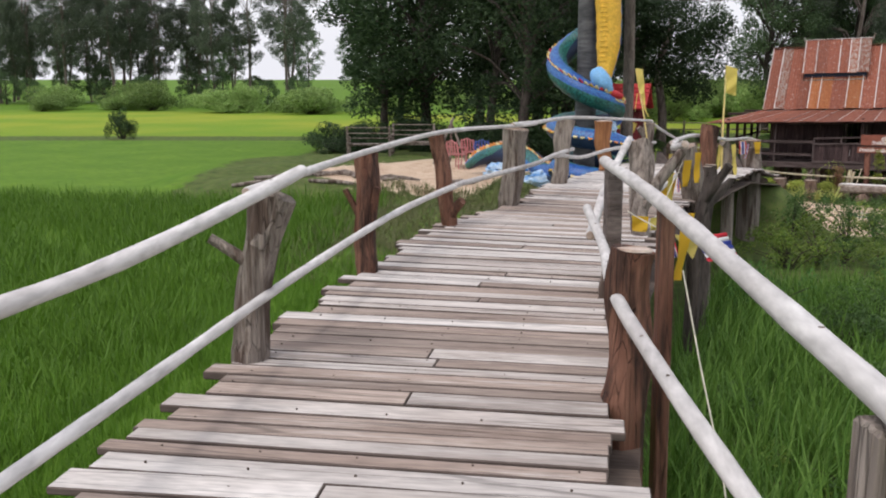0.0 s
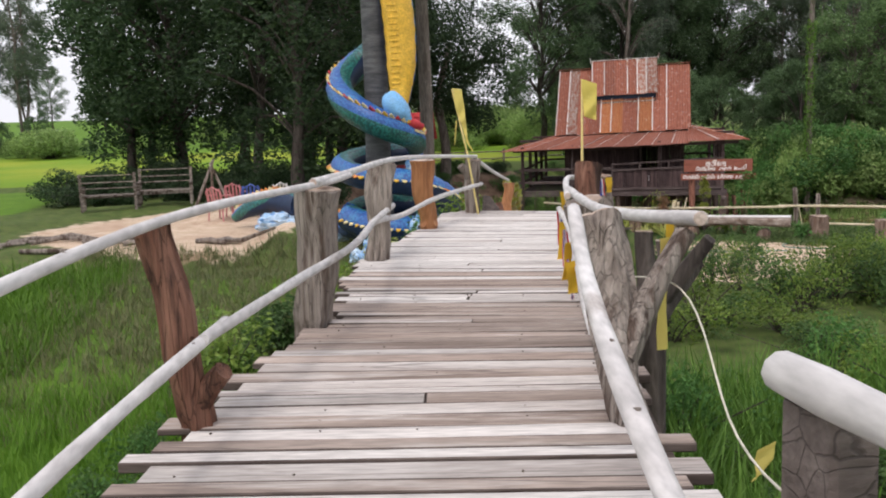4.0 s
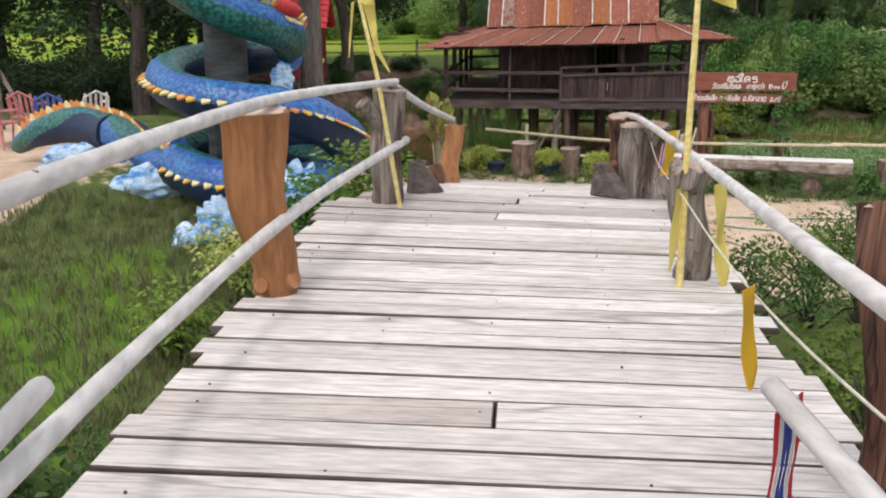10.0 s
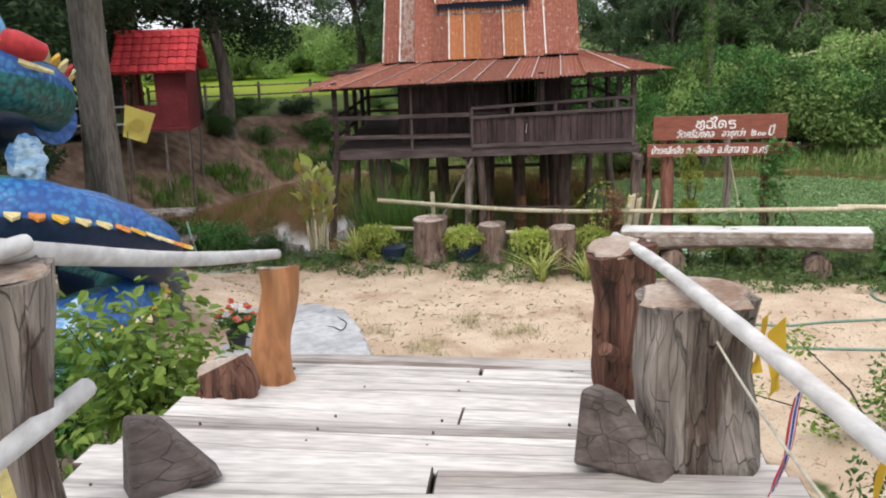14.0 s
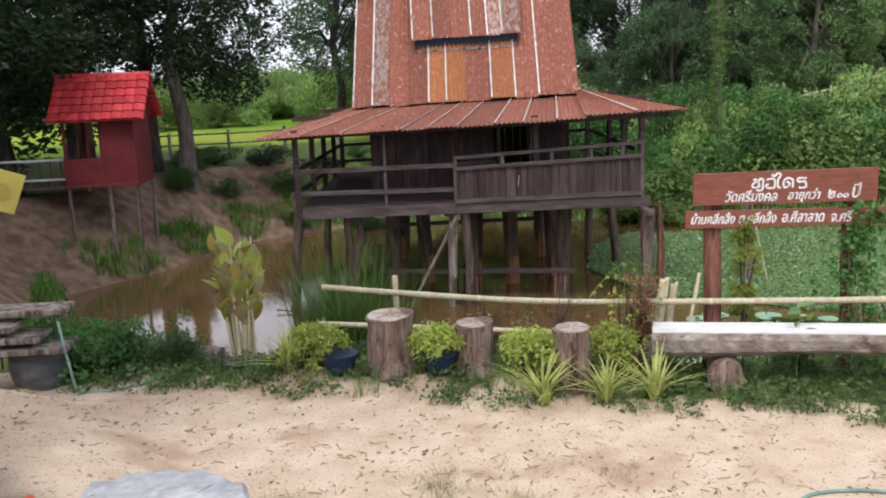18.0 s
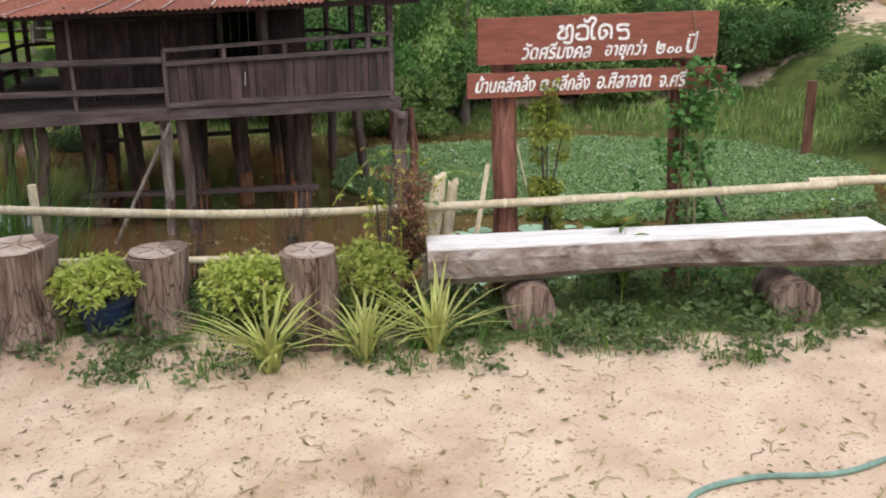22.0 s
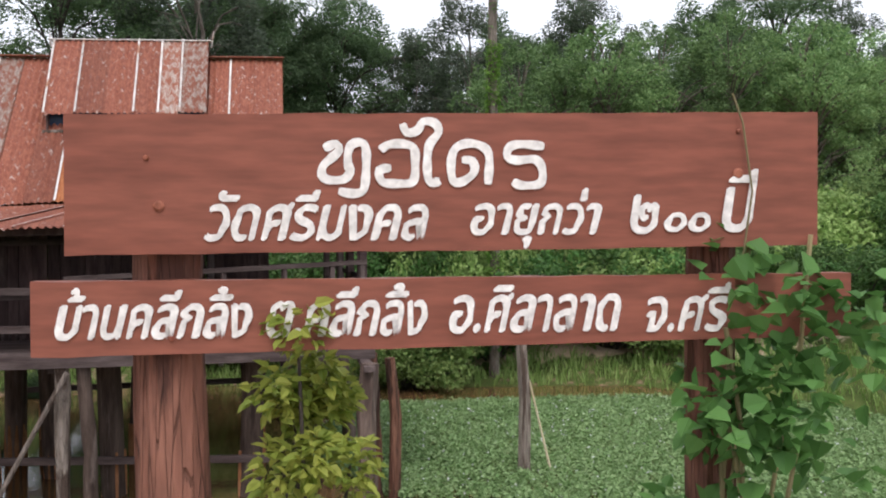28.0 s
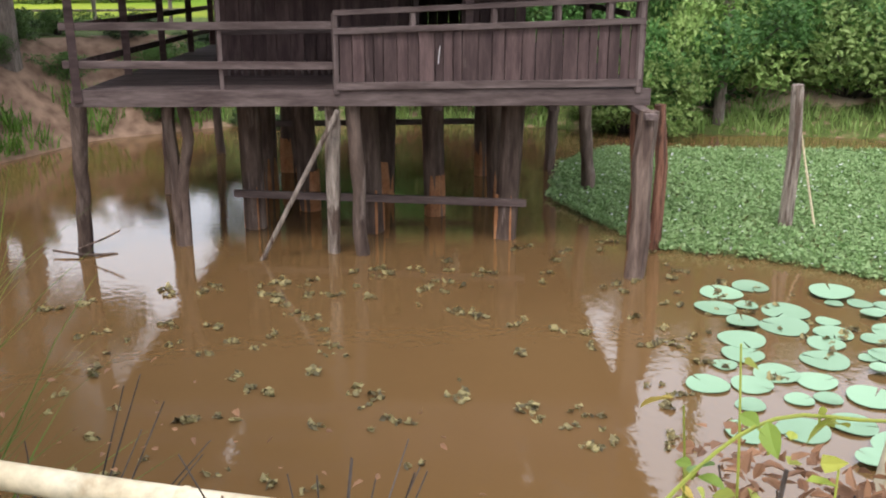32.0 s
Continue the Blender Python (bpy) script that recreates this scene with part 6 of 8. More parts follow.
    tail = [(0.1, 26.4, 0.6), (0.5, 26.0, 0.85), (1.1, 25.6, 1.02), (1.6, 25.1, 0.98), (2.05, 24.4, 0.95), (2.4, 23.7, 0.75), (2.75, 23.0, 0.7), (3.1, 22.4, 0.7)]
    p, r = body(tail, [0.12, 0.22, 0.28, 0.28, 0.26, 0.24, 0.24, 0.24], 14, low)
    fins(p, r, 1, 0.15, 0.9, [5, 5, 4], 0.9)
    front = [(2.75, 22.2, 0.95), (3.1, 21.6, 0.86), (3.5, 21.4, 0.8), (4.0, 21.45, 0.74), (4.5, 21.8, 0.74), (4.6, 22.4, 0.8), (4.2, 22.9, 0.85)]
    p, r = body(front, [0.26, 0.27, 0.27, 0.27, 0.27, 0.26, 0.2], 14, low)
    fins(p, r, 1, 0.1, 0.12, [4, 4, 3], -0.35)
    middle = [(4.2, 22.7, 2.2), (3.8, 23.2, 2.15), (3.1, 23.1, 2.08), (2.7, 22.6, 1.98), (2.78, 22.05, 1.88), (3.1, 21.6, 1.8), (3.5, 21.45, 1.74), (4.0, 21.42, 1.66), (4.45, 21.58, 1.48), (4.8, 22.0, 1.2), (4.72, 22.6, 1.08), (4.1, 23.1, 1.06), (3.3, 23.1, 1.1), (2.8, 22.6, 1.0)]
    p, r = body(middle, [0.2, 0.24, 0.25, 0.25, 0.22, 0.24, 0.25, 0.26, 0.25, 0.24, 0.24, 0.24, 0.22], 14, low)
    fins(p, r, 1, 0.11, 0.15, [4, 5, 3, 4], -0.3)
    upper = [(3.8, 23.0, 4.5), (3.2, 23.2, 4.1), (2.75, 22.8, 3.7), (2.72, 22.25, 3.38), (3.0, 21.75, 3.08), (3.4, 21.55, 2.84), (3.8, 21.65, 2.66), (4.1, 22.0, 2.52), (4.2, 22.5, 2.36), (4.1, 22.9, 2.2)]
    p, r = body(upper, [0.26, 0.28, 0.28, 0.27, 0.27, 0.27, 0.26, 0.23, 0.2, 0.16], 14, high)
    fins(p, r, 1, 0.13, 0.72, [4, 8, 4, 3], 0.55)
    add(tube([(3.95, 21.62, 2.84), (4.1, 21.66, 2.8), (4.26, 21.75, 2.74)], [0.1, 0.1, 0.06], 8, True, 0.15, 2), 8)
    add(tube([(3.7, 21.68, 2.88), (4.0, 21.6, 2.72), (4.3, 21.75, 2.6)], [0.03, 0.04, 0.015], 6), 4)
    # blue cloth-like swell under the neck
    add(tube(along([(3.62, 21.75, 3.35), (3.76, 21.6, 3.12), (3.92, 21.62, 2.92), (4.0, 21.65, 2.84)], 0.05), [0.05 + 0.17 * math.sin(math.pi * (0.2 + 0.7 * q / 12)) for q in range(60)], 14, True, 0.1, 6), 9)
    neck_ring = [3, 3, 3, 0, 0, 1, 1, 1, 1, 0, 0, 3, 3, 3]
    p, r = body([(3.8, 21.85, 3.12), (3.88, 21.95, 3.5), (3.92, 22.05, 4.3), (3.86, 22.1, 5.2), (3.7, 22.3, 6.2), (3.6, 22.6, 7.2)], [0.16, 0.28, 0.3, 0.3, 0.28, 0.25], 14, neck_ring)
    for i in range(1, len(p) - 1):
        q = Vector(p[i]) + Vector((-0.06, -r[i] * 0.98, 0))
        add(tube([q + Vector((-r[i] * 0.55, 0.08, 0)), q, q + Vector((r[i] * 0.55, 0.08, 0))], 0.022, 5), 3)
    # pillar
    add(tube([(3.42, 22.4, 0.0), (3.4, 22.4, 1.5), (3.42, 22.4, 3.5), (3.38, 22.4, 8.0)], [0.3, 0.26, 0.24, 0.22], 14, True, 0.06, 3), 7)
    # painted waves at the foot and under the loops
    for k, (c, sx, sy, sz) in enumerate((((4.15, 21.25, 0.62), 0.26, 0.2, 0.42), ((4.42, 21.3, 0.35), 0.22, 0.2, 0.3), ((3.85, 21.2, 0.3), 0.24, 0.18, 0.26), ((3.2, 21.1, 0.42), 0.2, 0.16, 0.3), ((2.95, 21.15, 0.25), 0.25, 0.16, 0.2),
                                           ((2.35, 23.2, 0.5), 0.42, 0.22, 0.26), ((1.75, 24.0, 0.55), 0.4, 0.22, 0.22), ((1.2, 24.8, 0.6), 0.42, 0.22, 0.24), ((4.05, 21.85, 1.98), 0.12, 0.1, 0.18))):
        swirl(c, sx, sy, sz, k * 2.3)
    me = bpy.data.meshes.new("serpent_statue")
    off = np.array((3.42, 22.4, 0.15))
    me.from_pydata([tuple(np.array(q) - off) for q in v], [], f)
    for k in ("naga_blue", "naga_green", "naga_dark", "naga_yellow", "naga_cream", "naga_orange", "wave_white", "slate", "red_tile", "sky_cloth"):
        me.materials.append(M[k])
    me.polygons.foreach_set("material_index", mi)
    me.polygons.foreach_set("use_smooth", [True] * len(mi))
    me.set_sharp_from_angle(angle=radians(55))
    ob = new("serpent_statue", me)
    ob.location = off
    tagged(ob, "painted blue-green serpent statue coiled round a dark pillar", "statue")


serpent()

# ---- spirit shrine on stilts ----
SH = pose(5.7, 41.3, 0.3, 0, 0, -14)


def shrine():
    t = thing("spirit_shrine", "small maroon wooden shrine with a red tiled roof on stilts", "shrine", (5.7, 41.3, -1.0))

    def P(x, y, z):
        return tuple(SH @ Vector((x, y, z)))
    R = M["red_wall"]
    part("floor_slab", bar(P(-1.0, 0.3, 0.0), P(0.78, 0.3, 0.0), 1.9, 0.08), R, t)
    for y in (-0.55, 1.15):
        part("side_wall", bar(P(-0.05, y, 0.85), P(0.75, y, 0.85), 0.05, 1.7, 0.004), R, t)
    part("end_wall", bar(P(0.73, -0.55, 0.85), P(0.73, 1.15, 0.85), 0.05, 1.7), R, t)
    part("low_wall", bar(P(-0.95, -0.55, 0.35), P(-0.05, -0.55, 0.35), 0.04, 0.6), R, t)
    for x, y in ((-0.9, -0.5), (-0.9, 1.1), (-0.05, -0.52), (-0.05, 1.12)):
        part("corner_post", bar(P(x, y, 0), P(x, y, 1.75), 0.08, 0.08), R, t)
    part("gable", (np.array([P(0.76, -0.6, 1.65), P(0.76, 1.2, 1.65), P(0.76, 0.3, 2.5), P(0.7, -0.6, 1.65), P(0.7, 1.2, 1.65), P(0.7, 0.3, 2.5)]), [(0, 1, 2), (5, 4, 3), (0, 3, 4, 1), (1, 4, 5, 2), (2, 5, 3, 0)]), R, t)
    for side in (-1, 1):
        for row in range(6):
            for col in range(9):
                k0, k1 = row / 6, (row + 1) / 6 + 0.03
                x0 = -1.15 + col * 0.245
                yy = [0.3 + side * (1.15 * (1 - k)) for k in (k0, k1)]
                zz = [1.5 + 1.05 * k for k in (k0, k1)]
                a, b = P(x0 + 0.12, yy[0], zz[0] + 0.05), P(x0 + 0.12, yy[1], zz[1] + 0.015)
                part("roof_tile", tube([a, b], [0.15, 0.13], 8, True, squash=0.35), M["red_tile"], t)
    part("ridge", tube([P(-1.2, 0.3, 2.58), P(1.08, 0.3, 2.58)], 0.07, 8), M["red_tile"], t)
    for x, y in ((-0.9, -0.5), (0.7, -0.5), (0.05, -0.5), (-0.9, 1.1), (0.7, 1.1)):
        b = P(x, y, 0)
        part("stilt", tube([(b[0], b[1], float(height(b[0], b[1])) - 0.2), b], [0.045, 0.04], 8), M["grey_log"], t)
    # walkway with a pale balustrade
    part("walkway", bar(P(-4.2, 0.3, -0.05), P(-1.0, 0.3, -0.05), 1.2, 0.07), M["beam"], t)
    for z in (0.15, 0.62):
        part("walkway_rail", bar(P(-4.2, -0.3, z), P(-1.0, -0.3, z), 0.05, 0.05), M["white_plastic"], t)
    for k in range(13):
        x = -4.1 + k * 0.25
        part("walkway_baluster", bar(P(x, -0.3, 0.0), P(x, -0.3, 0.62), 0.04, 0.04), M["beam"], t)
    for x in (-3.9, -2.4):
        b = P(x, 0.3, 0)
        part("stilt", tube([(b[0], b[1], float(height(b[0], b[1])) - 0.2), b], [0.05, 0.045], 8), M["grey_log"], t)


shrine()

# ---- seats by the dark trees ----
def field_bench(x, y, turn, label):
    z = float(height(x, y))
    t = thing("garden_bench", label, "bench", (x, y, z), "benches by the field")
    t.rotation_euler = (0, 0, turn)

    def B(name, a, b, w, h):
        a, b = [Vector(q) + Vector((x, y, z)) for q in (a, b)]
        part(name, bar(a, b, w, h), M["grey_log"], t)
    for sx in (-0.75, 0.75):
        B("leg", (sx, -0.25, 0), (sx, -0.25, 0.66), 0.08, 0.08)
        B("leg", (sx, 0.3, 0), (sx, 0.36, 1.1), 0.08, 0.08)
        B("armrest", (sx, -0.32, 0.68), (sx, 0.36, 0.72), 0.08, 0.05)
    for k in range(4):
        B("seat_slat", (-0.82, -0.24 + k * 0.15, 0.44), (0.82, -0.24 + k * 0.15, 0.44), 0.13, 0.04)
    for zz in (0.68, 0.85, 1.05):
        B("back_slat", (-0.8, 0.33 + 0.06 * zz, zz), (0.8, 0.33 + 0.06 * zz, zz), 0.09, 0.03)
    B("front_rail", (-0.75, -0.25, 0.38), (0.75, -0.25, 0.38), 0.05, 0.07)


field_bench(-4.0, 31.6, math.pi + 0.1, "heavy grey wooden bench facing the rice field")
field_bench(-2.5, 32.2, 0.1, "heavy grey wooden bench beside its twin")


def plastic_chair(x, y, turn, mat, label):
    z = float(height(x, y))
    t = thing("plastic_chair", label, "chair", (x, y, z), "stacked plastic chairs")
    t.rotation_euler = (0, 0, turn)
    o = Vector((x, y, z))
    for sx in (-0.2, 0.2):
        for sy in (-0.2, 0.2):
            part("leg", tube([o + Vector((sx * 1.15, sy * 1.15, 0)), o + Vector((sx, sy, 0.42))], [0.018, 0.028], 6), mat, t)
        part("armrest", tube([o + Vector((sx * 1.15, -0.2, 0.42)), o + Vector((sx * 1.2, -0.16, 0.64)), o + Vector((sx * 1.15, 0.22, 0.66))], 0.025, 6), mat, t)
    part("seat", moved(board(0.46, 0.44, 0.03, 0.012), Matrix.Translation(o + Vector((0, 0, 0.43)))), mat, t)
    for k in range(5):
        xx = -0.18 + k * 0.09
        part("back_slat", bar(o + Vector((xx, 0.21, 0.45)), o + Vector((xx * 1.05, 0.29, 0.84)), 0.05, 0.015, 0.004, (0, 1, 0)), mat, t)
    part("back_rim", tube([o + Vector((-0.22, 0.21, 0.45)), o + Vector((-0.22, 0.28, 0.76)), o + Vector((0, 0.31, 0.88)), o + Vector((0.22, 0.28, 0.76)), o + Vector((0.22, 0.21, 0.45))], 0.02, 6), mat, t)


plastic_chair(-0.35, 27.4, 2.6, M["pink_plastic"], "faded pink plastic armchair on bare sand")
plastic_chair(0.0, 28.0, 2.9, M["pink_plastic"], "faded pink plastic armchair behind another")
plastic_chair(0.35, 27.9, 3.3, M["blue_plastic"], "blue plastic armchair beside pink ones")
plastic_chair(1.0, 28.3, 3.6, M["white_plastic"], "grey-white plastic armchair on bare sand")

# driftwood on the sand bank
rd = random.Random(8)
for k in range(16):
    x, y = rd.uniform(-5.5, 0.8), rd.uniform(22.6, 24.6)
    a = rd.uniform(-0.4, 0.4)
    ln = rd.uniform(0.5, 1.6)
    p0, p1 = (x - ln / 2 * math.cos(a), y - ln / 2 * math.sin(a)), (x + ln / 2 * math.cos(a), y + ln / 2 * math.sin(a))
    t = thing("driftwood_branch", "grey dry branch lying on the sand bank", "branch", (x, y, float(height(x, y))), "branches on the sand bank")
    part("stem", tube([(p0[0], p0[1], float(height(*p0)) + 0.05), (x, y + 0.06, float(height(x, y)) + 0.1), (p1[0], p1[1], float(height(*p1)) + 0.06)], [0.05, 0.06, 0.03], 7, True, 0.2, k), M["grey_log"], t)
t = thing("pole_frame", "leaning grey poles propped together under the trees", "frame", (-1.2, 29.3, 0.3))
for a, b in (((-1.4, 29.1, 0.2), (-0.7, 29.4, 1.9)), ((-0.2, 29.6, 0.2), (-0.8, 29.4, 1.8)), ((-0.9, 30.0, 0.2), (-0.75, 29.4, 1.85))):
    part("pole", tube([a, b], [0.05, 0.035], 7, True, 0.15, 3), M["grey_log"], t)

# ---- flags and strings ----
def cloth(pts_grid, mat, ripple=0.02, seed=0):
    """A rippled sheet of cloth from a grid of points, with a little thickness."""
    g = np.array(pts_grid, float)
    nu, nv = g.shape[:2]
    r = np.random.default_rng(seed)
    ph = r.uniform(0, 6)
    e1, e2 = g[-1, 0] - g[0, 0], g[0, -1] - g[0, 0]
    nrm = np.cross(e1, e2)
    nrm /= np.linalg.norm(nrm) + 1e-9
    v = []
    for s_ in (0, 0.002):
        for i in range(nu):
            for j in range(nv):
                v.append(g[i, j] + nrm * (ripple * math.sin(i * 1.1 + j * 0.7 + ph) * (i / nu) + s_))
    f = []
    k = nu * nv
    for i in range(nu - 1):
        for j in range(nv - 1):
            q = (i * nv + j, i * nv + j + 1, (i + 1) * nv + j + 1, (i + 1) * nv + j)
            f += [q, tuple(k + x for x in q[::-1])]
    return np.array(v), f


def sheet(a, b, c, nu=6, nv=5, taper=1.0):
    """A grid from corner a along b (down) and c (out), narrowing by taper."""
    a, b, c = (np.array(q, float) for q in (a, b, c))
    return [[a + b * (i / (nu - 1)) + c * (j / (nv - 1)) * (1 + (taper - 1) * i / (nu - 1)) for j in range(nv)] for i in range(nu)]


t = thing("yellow_flag", "tattered pale yellow flag on a thin bamboo stick", "flag", (4.5, 16.7, 1.56), "yellow flags")
part("stick", tube([(4.49, 16.7, 1.56), (4.36, 16.73, 2.42), (4.16, 16.75, 3.35)], [0.015, 0.014, 0.01], 8), M["yellow_bamboo"], t)
part("cloth", cloth(sheet((4.17, 16.73, 3.36), (0.07, 0.0, -0.46), (0.12, -0.05, -0.02), 9, 6, 0.9), None, 0.035, 1), M["yellow_cloth"], t, "tattered yellow cloth")
part("torn_strip", cloth(sheet((4.27, 16.72, 2.9), (0.09, 0.02, -0.34), (0.07, -0.02, 0.02), 9, 3, 0.25), None, 0.03, 2), M["yellow_cloth"], t)
part("torn_strip", cloth(sheet((4.2, 16.72, 2.9), (-0.03, 0.0, -0.34), (0.02, 0.0, 0.01), 7, 3, 0.4), None, 0.02, 3), M["yellow_cloth"], t)
part("torn_strip", cloth(sheet((4.33, 16.72, 2.62), (0.1, 0.0, -0.16), (0.03, 0.0, 0.02), 6, 3, 0.3), None, 0.02, 8), M["yellow_cloth"], t)
t = thing("yellow_flag", "pale yellow flag on a tall yellow bamboo stick", "flag", (5.44, 14.55, 1.5), "yellow flags")
part("stick", tube([(5.44, 14.56, 1.5), (5.42, 14.54, 2.3), (5.42, 14.54, 3.38)], [0.018, 0.016, 0.011], 8), M["yellow_bamboo"], t)
part("cloth", cloth(sheet((5.42, 14.53, 3.38), (0.02, 0.0, -0.44), (0.17, -0.04, -0.06), 9, 7, 0.85), None, 0.035, 4), M["yellow_cloth"], t, "pale yellow cloth")
part("torn_strip", cloth(sheet((5.57, 14.54, 2.1), (0.06, 0.0, -0.5), (0.07, 0.02, 0.02), 9, 4, 0.7), None, 0.035, 5), M["yellow_cloth"], t)
t = thing("yellow_flag", "pale yellow pennant with an orange disc on a thin stick", "flag", (4.66, 27.02, float(height(4.66, 27.02))), "yellow flags")
part("stick", tube([(4.66, 27.02, float(height(4.66, 27.02)) - 0.1), (4.7, 27.02, 1.0), (4.74, 27.02, 2.02)], [0.012, 0.01, 0.007], 6), M["dark_bark"], t)
part("cloth", cloth(sheet((4.73, 27.0, 1.98), (-0.06, 0.0, -0.4), (0.36, 0.05, -0.14), 8, 8, 0.75), None, 0.02, 6), M["yellow_cloth"], t)
part("disc", tube([(4.86, 26.965, 1.71), (4.86, 26.96, 1.71)], 0.085, 20), M["leaf_ochre"], t, "faded orange printed disc")


def pennant(at, kind, drop, wide, seed, slant=0.0):
    """A small flag hung by its top edge on the cord."""
    x, y, z = at
    lab = {"thai": "small red, white and blue striped flag on a cord", "yellow": "small golden yellow pennant on a cord", "pale": "faded pale yellow cloth strip on a cord"}[kind]
    t = thing("pennant", lab, "flag", at, "pennants along the bridge")
    d = np.array((slant, 0.02, -drop))
    if kind == "thai":
        cols = ["red_cloth", "white_cloth", "blue_cloth", "blue_cloth", "white_cloth", "red_cloth"]
        for k, c in enumerate(cols):
            o = np.array((0.8, 0.55, 0)) / 0.971 * wide * k / 6
            part("stripe", cloth(sheet(np.array(at) + o, d, np.array((0.8, 0.55, 0)) / 0.971 * wide / 6, 7, 2, 0.8), None, 0.012, seed), M[c], t)
    else:
        part("cloth", cloth(sheet(at, d, np.array((0.8, 0.55, 0)) / 0.971 * wide, 7, 4, 0.75), None, 0.015, seed), M["gold_cloth" if kind == "yellow" else "yellow_cloth"], t)


CORD = [(3.31, 3.36, 2.5), (3.47, 4.0, 2.33), (3.4, 4.6, 2.27), (3.22, 5.08, 2.32), (3.5, 6.2, 2.1), (3.8, 7.4, 2.3), (4.02, 9.2, 2.06), (4.3, 10.6, 2.2), (4.68, 12.6, 2.18), (5.38, 14.5, 2.08), (6.1, 16.2, 1.9), (6.55, 17.3, 1.95)]
t = thing("flag_cord", "thin pale cord strung along the bridge posts", "cord", CORD[0])
part("cord", tube(along(CORD, 0.15), 0.004, 5), M["cord"], t)
PEN = [(3.33, 3.32, 2.56, "yellow", 0.32, 0.07), (3.46, 6.0, 2.14, "pale", 0.1, 0.1), (3.95, 8.0, 2.4, "yellow", 0.25, 0.1), (4.1, 8.35, 2.45, "yellow", 0.3, 0.08), (3.75, 7.5, 2.5, "pale", 0.5, 0.07),
       (3.89, 9.62, 2.04, "yellow", 0.22, 0.16), (3.96, 9.85, 2.02, "thai", 0.32, 0.03), (4.15, 10.6, 2.02, "yellow", 0.3, 0.1), (4.33, 11.35, 2.02, "thai", 0.42, 0.04), (4.42, 11.8, 2.03, "yellow", 0.44, 0.09), (4.56, 12.45, 2.05, "thai", 0.34, 0.16), (4.7, 12.85, 2.2, "yellow", 0.3, 0.08), (5.36, 14.5, 2.1, "pale", 0.4, 0.07),
       (5.85, 15.4, 2.1, "thai", 0.22, 0.16), (5.95, 15.8, 2.08, "yellow", 0.2, 0.1), (6.15, 16.25, 2.0, "thai", 0.26, 0.07), (6.35, 16.6, 2.02, "yellow", 0.22, 0.16), (6.45, 16.75, 2.0, "yellow", 0.18, 0.05)]
for k, (x, y, z, kind, drop, wide) in enumerate(PEN):
    pennant((x, y, z), kind, drop, wide, k, rd.uniform(-0.03, 0.05))

STRIPES = ["red_cloth", "white_cloth", "blue_cloth", "blue_cloth", "white_cloth", "red_cloth"]
for at, down, out, lab in (((3.5, 4.05, 2.33), (0.012, 0.0, -0.022), (0.17, 0.07, 0.02), "red, white and blue striped flag on the bridge cord"),
                           ((3.4, 4.62, 2.27), (0.006, -0.003, 0.002), (0.05, -0.08, -0.15), "narrow twisted red, white and blue flag on the bridge cord")):
    t = thing("striped_flag", lab, "flag", at, "pennants along the bridge")
    for k, c in enumerate(STRIPES):
        part("stripe", cloth(sheet(np.array(at) + np.array(down) * k, np.array(down), np.array(out), 3, 6, 1.0), None, 0.012, 5), M[c], t)
t = thing("pennant", "crumpled golden yellow pennant on the bridge cord", "flag", (3.24, 5.02, 2.29), "pennants along the bridge")
part("cloth", cloth(sheet((3.24, 5.02, 2.3), (0.01, 0.0, -0.1), (0.11, 0.03, -0.01), 6, 6, 0.8), None, 0.02, 3), M["gold_cloth"], t)
t = thing("pennant", "pale yellow triangular pennant on the bridge cord", "flag", (3.44, 4.25, 2.3), "pennants along the bridge")
part("cloth", cloth(sheet((3.42, 4.3, 2.3), (0.1, 0.0, -0.13), (0.14, -0.06, 0.01), 7, 5, 0.1), None, 0.012, 4), M["yellow_cloth"], t)
part("loose_cord", tube([(3.34, 3.3, 2.3), (3.39, 3.0, 1.95), (3.45, 2.7, 1.6), (3.5, 2.5, 1.2)], 0.004, 5), M["cord"], t)

# wedges lying at the bridge end
for at, tn, lab in (((4.78, 17.3, 1.52), 0.3, "dark grey wooden wedge lying on the planks"), ((6.1, 16.95, 1.5), -0.9, "dark grey wooden wedge against a stump")):
    m = Matrix.Translation(at) @ Matrix.Rotation(tn, 4, "Z")
    g = moved((np.array([(-0.13, -0.06, 0), (0.16, -0.05, 0), (0.18, 0.06, 0), (-0.12, 0.07, 0), (-0.11, -0.05, 0.26), (-0.02, -0.04, 0.24), (0.0, 0.05, 0.23), (-0.1, 0.06, 0.25)]),
               [(3, 2, 1, 0), (4, 5, 6, 7), (0, 1, 5, 4), (1, 2, 6, 5), (2, 3, 7, 6), (3, 0, 4, 7)]), m)
    ob = single("wood_wedge", g, M["wedge_wood"], lab, "wedge", at, "wedges at the bridge end")
    bv = ob.modifiers.new("worn", "BEVEL")
    bv.width, bv.segments = 0.02, 2

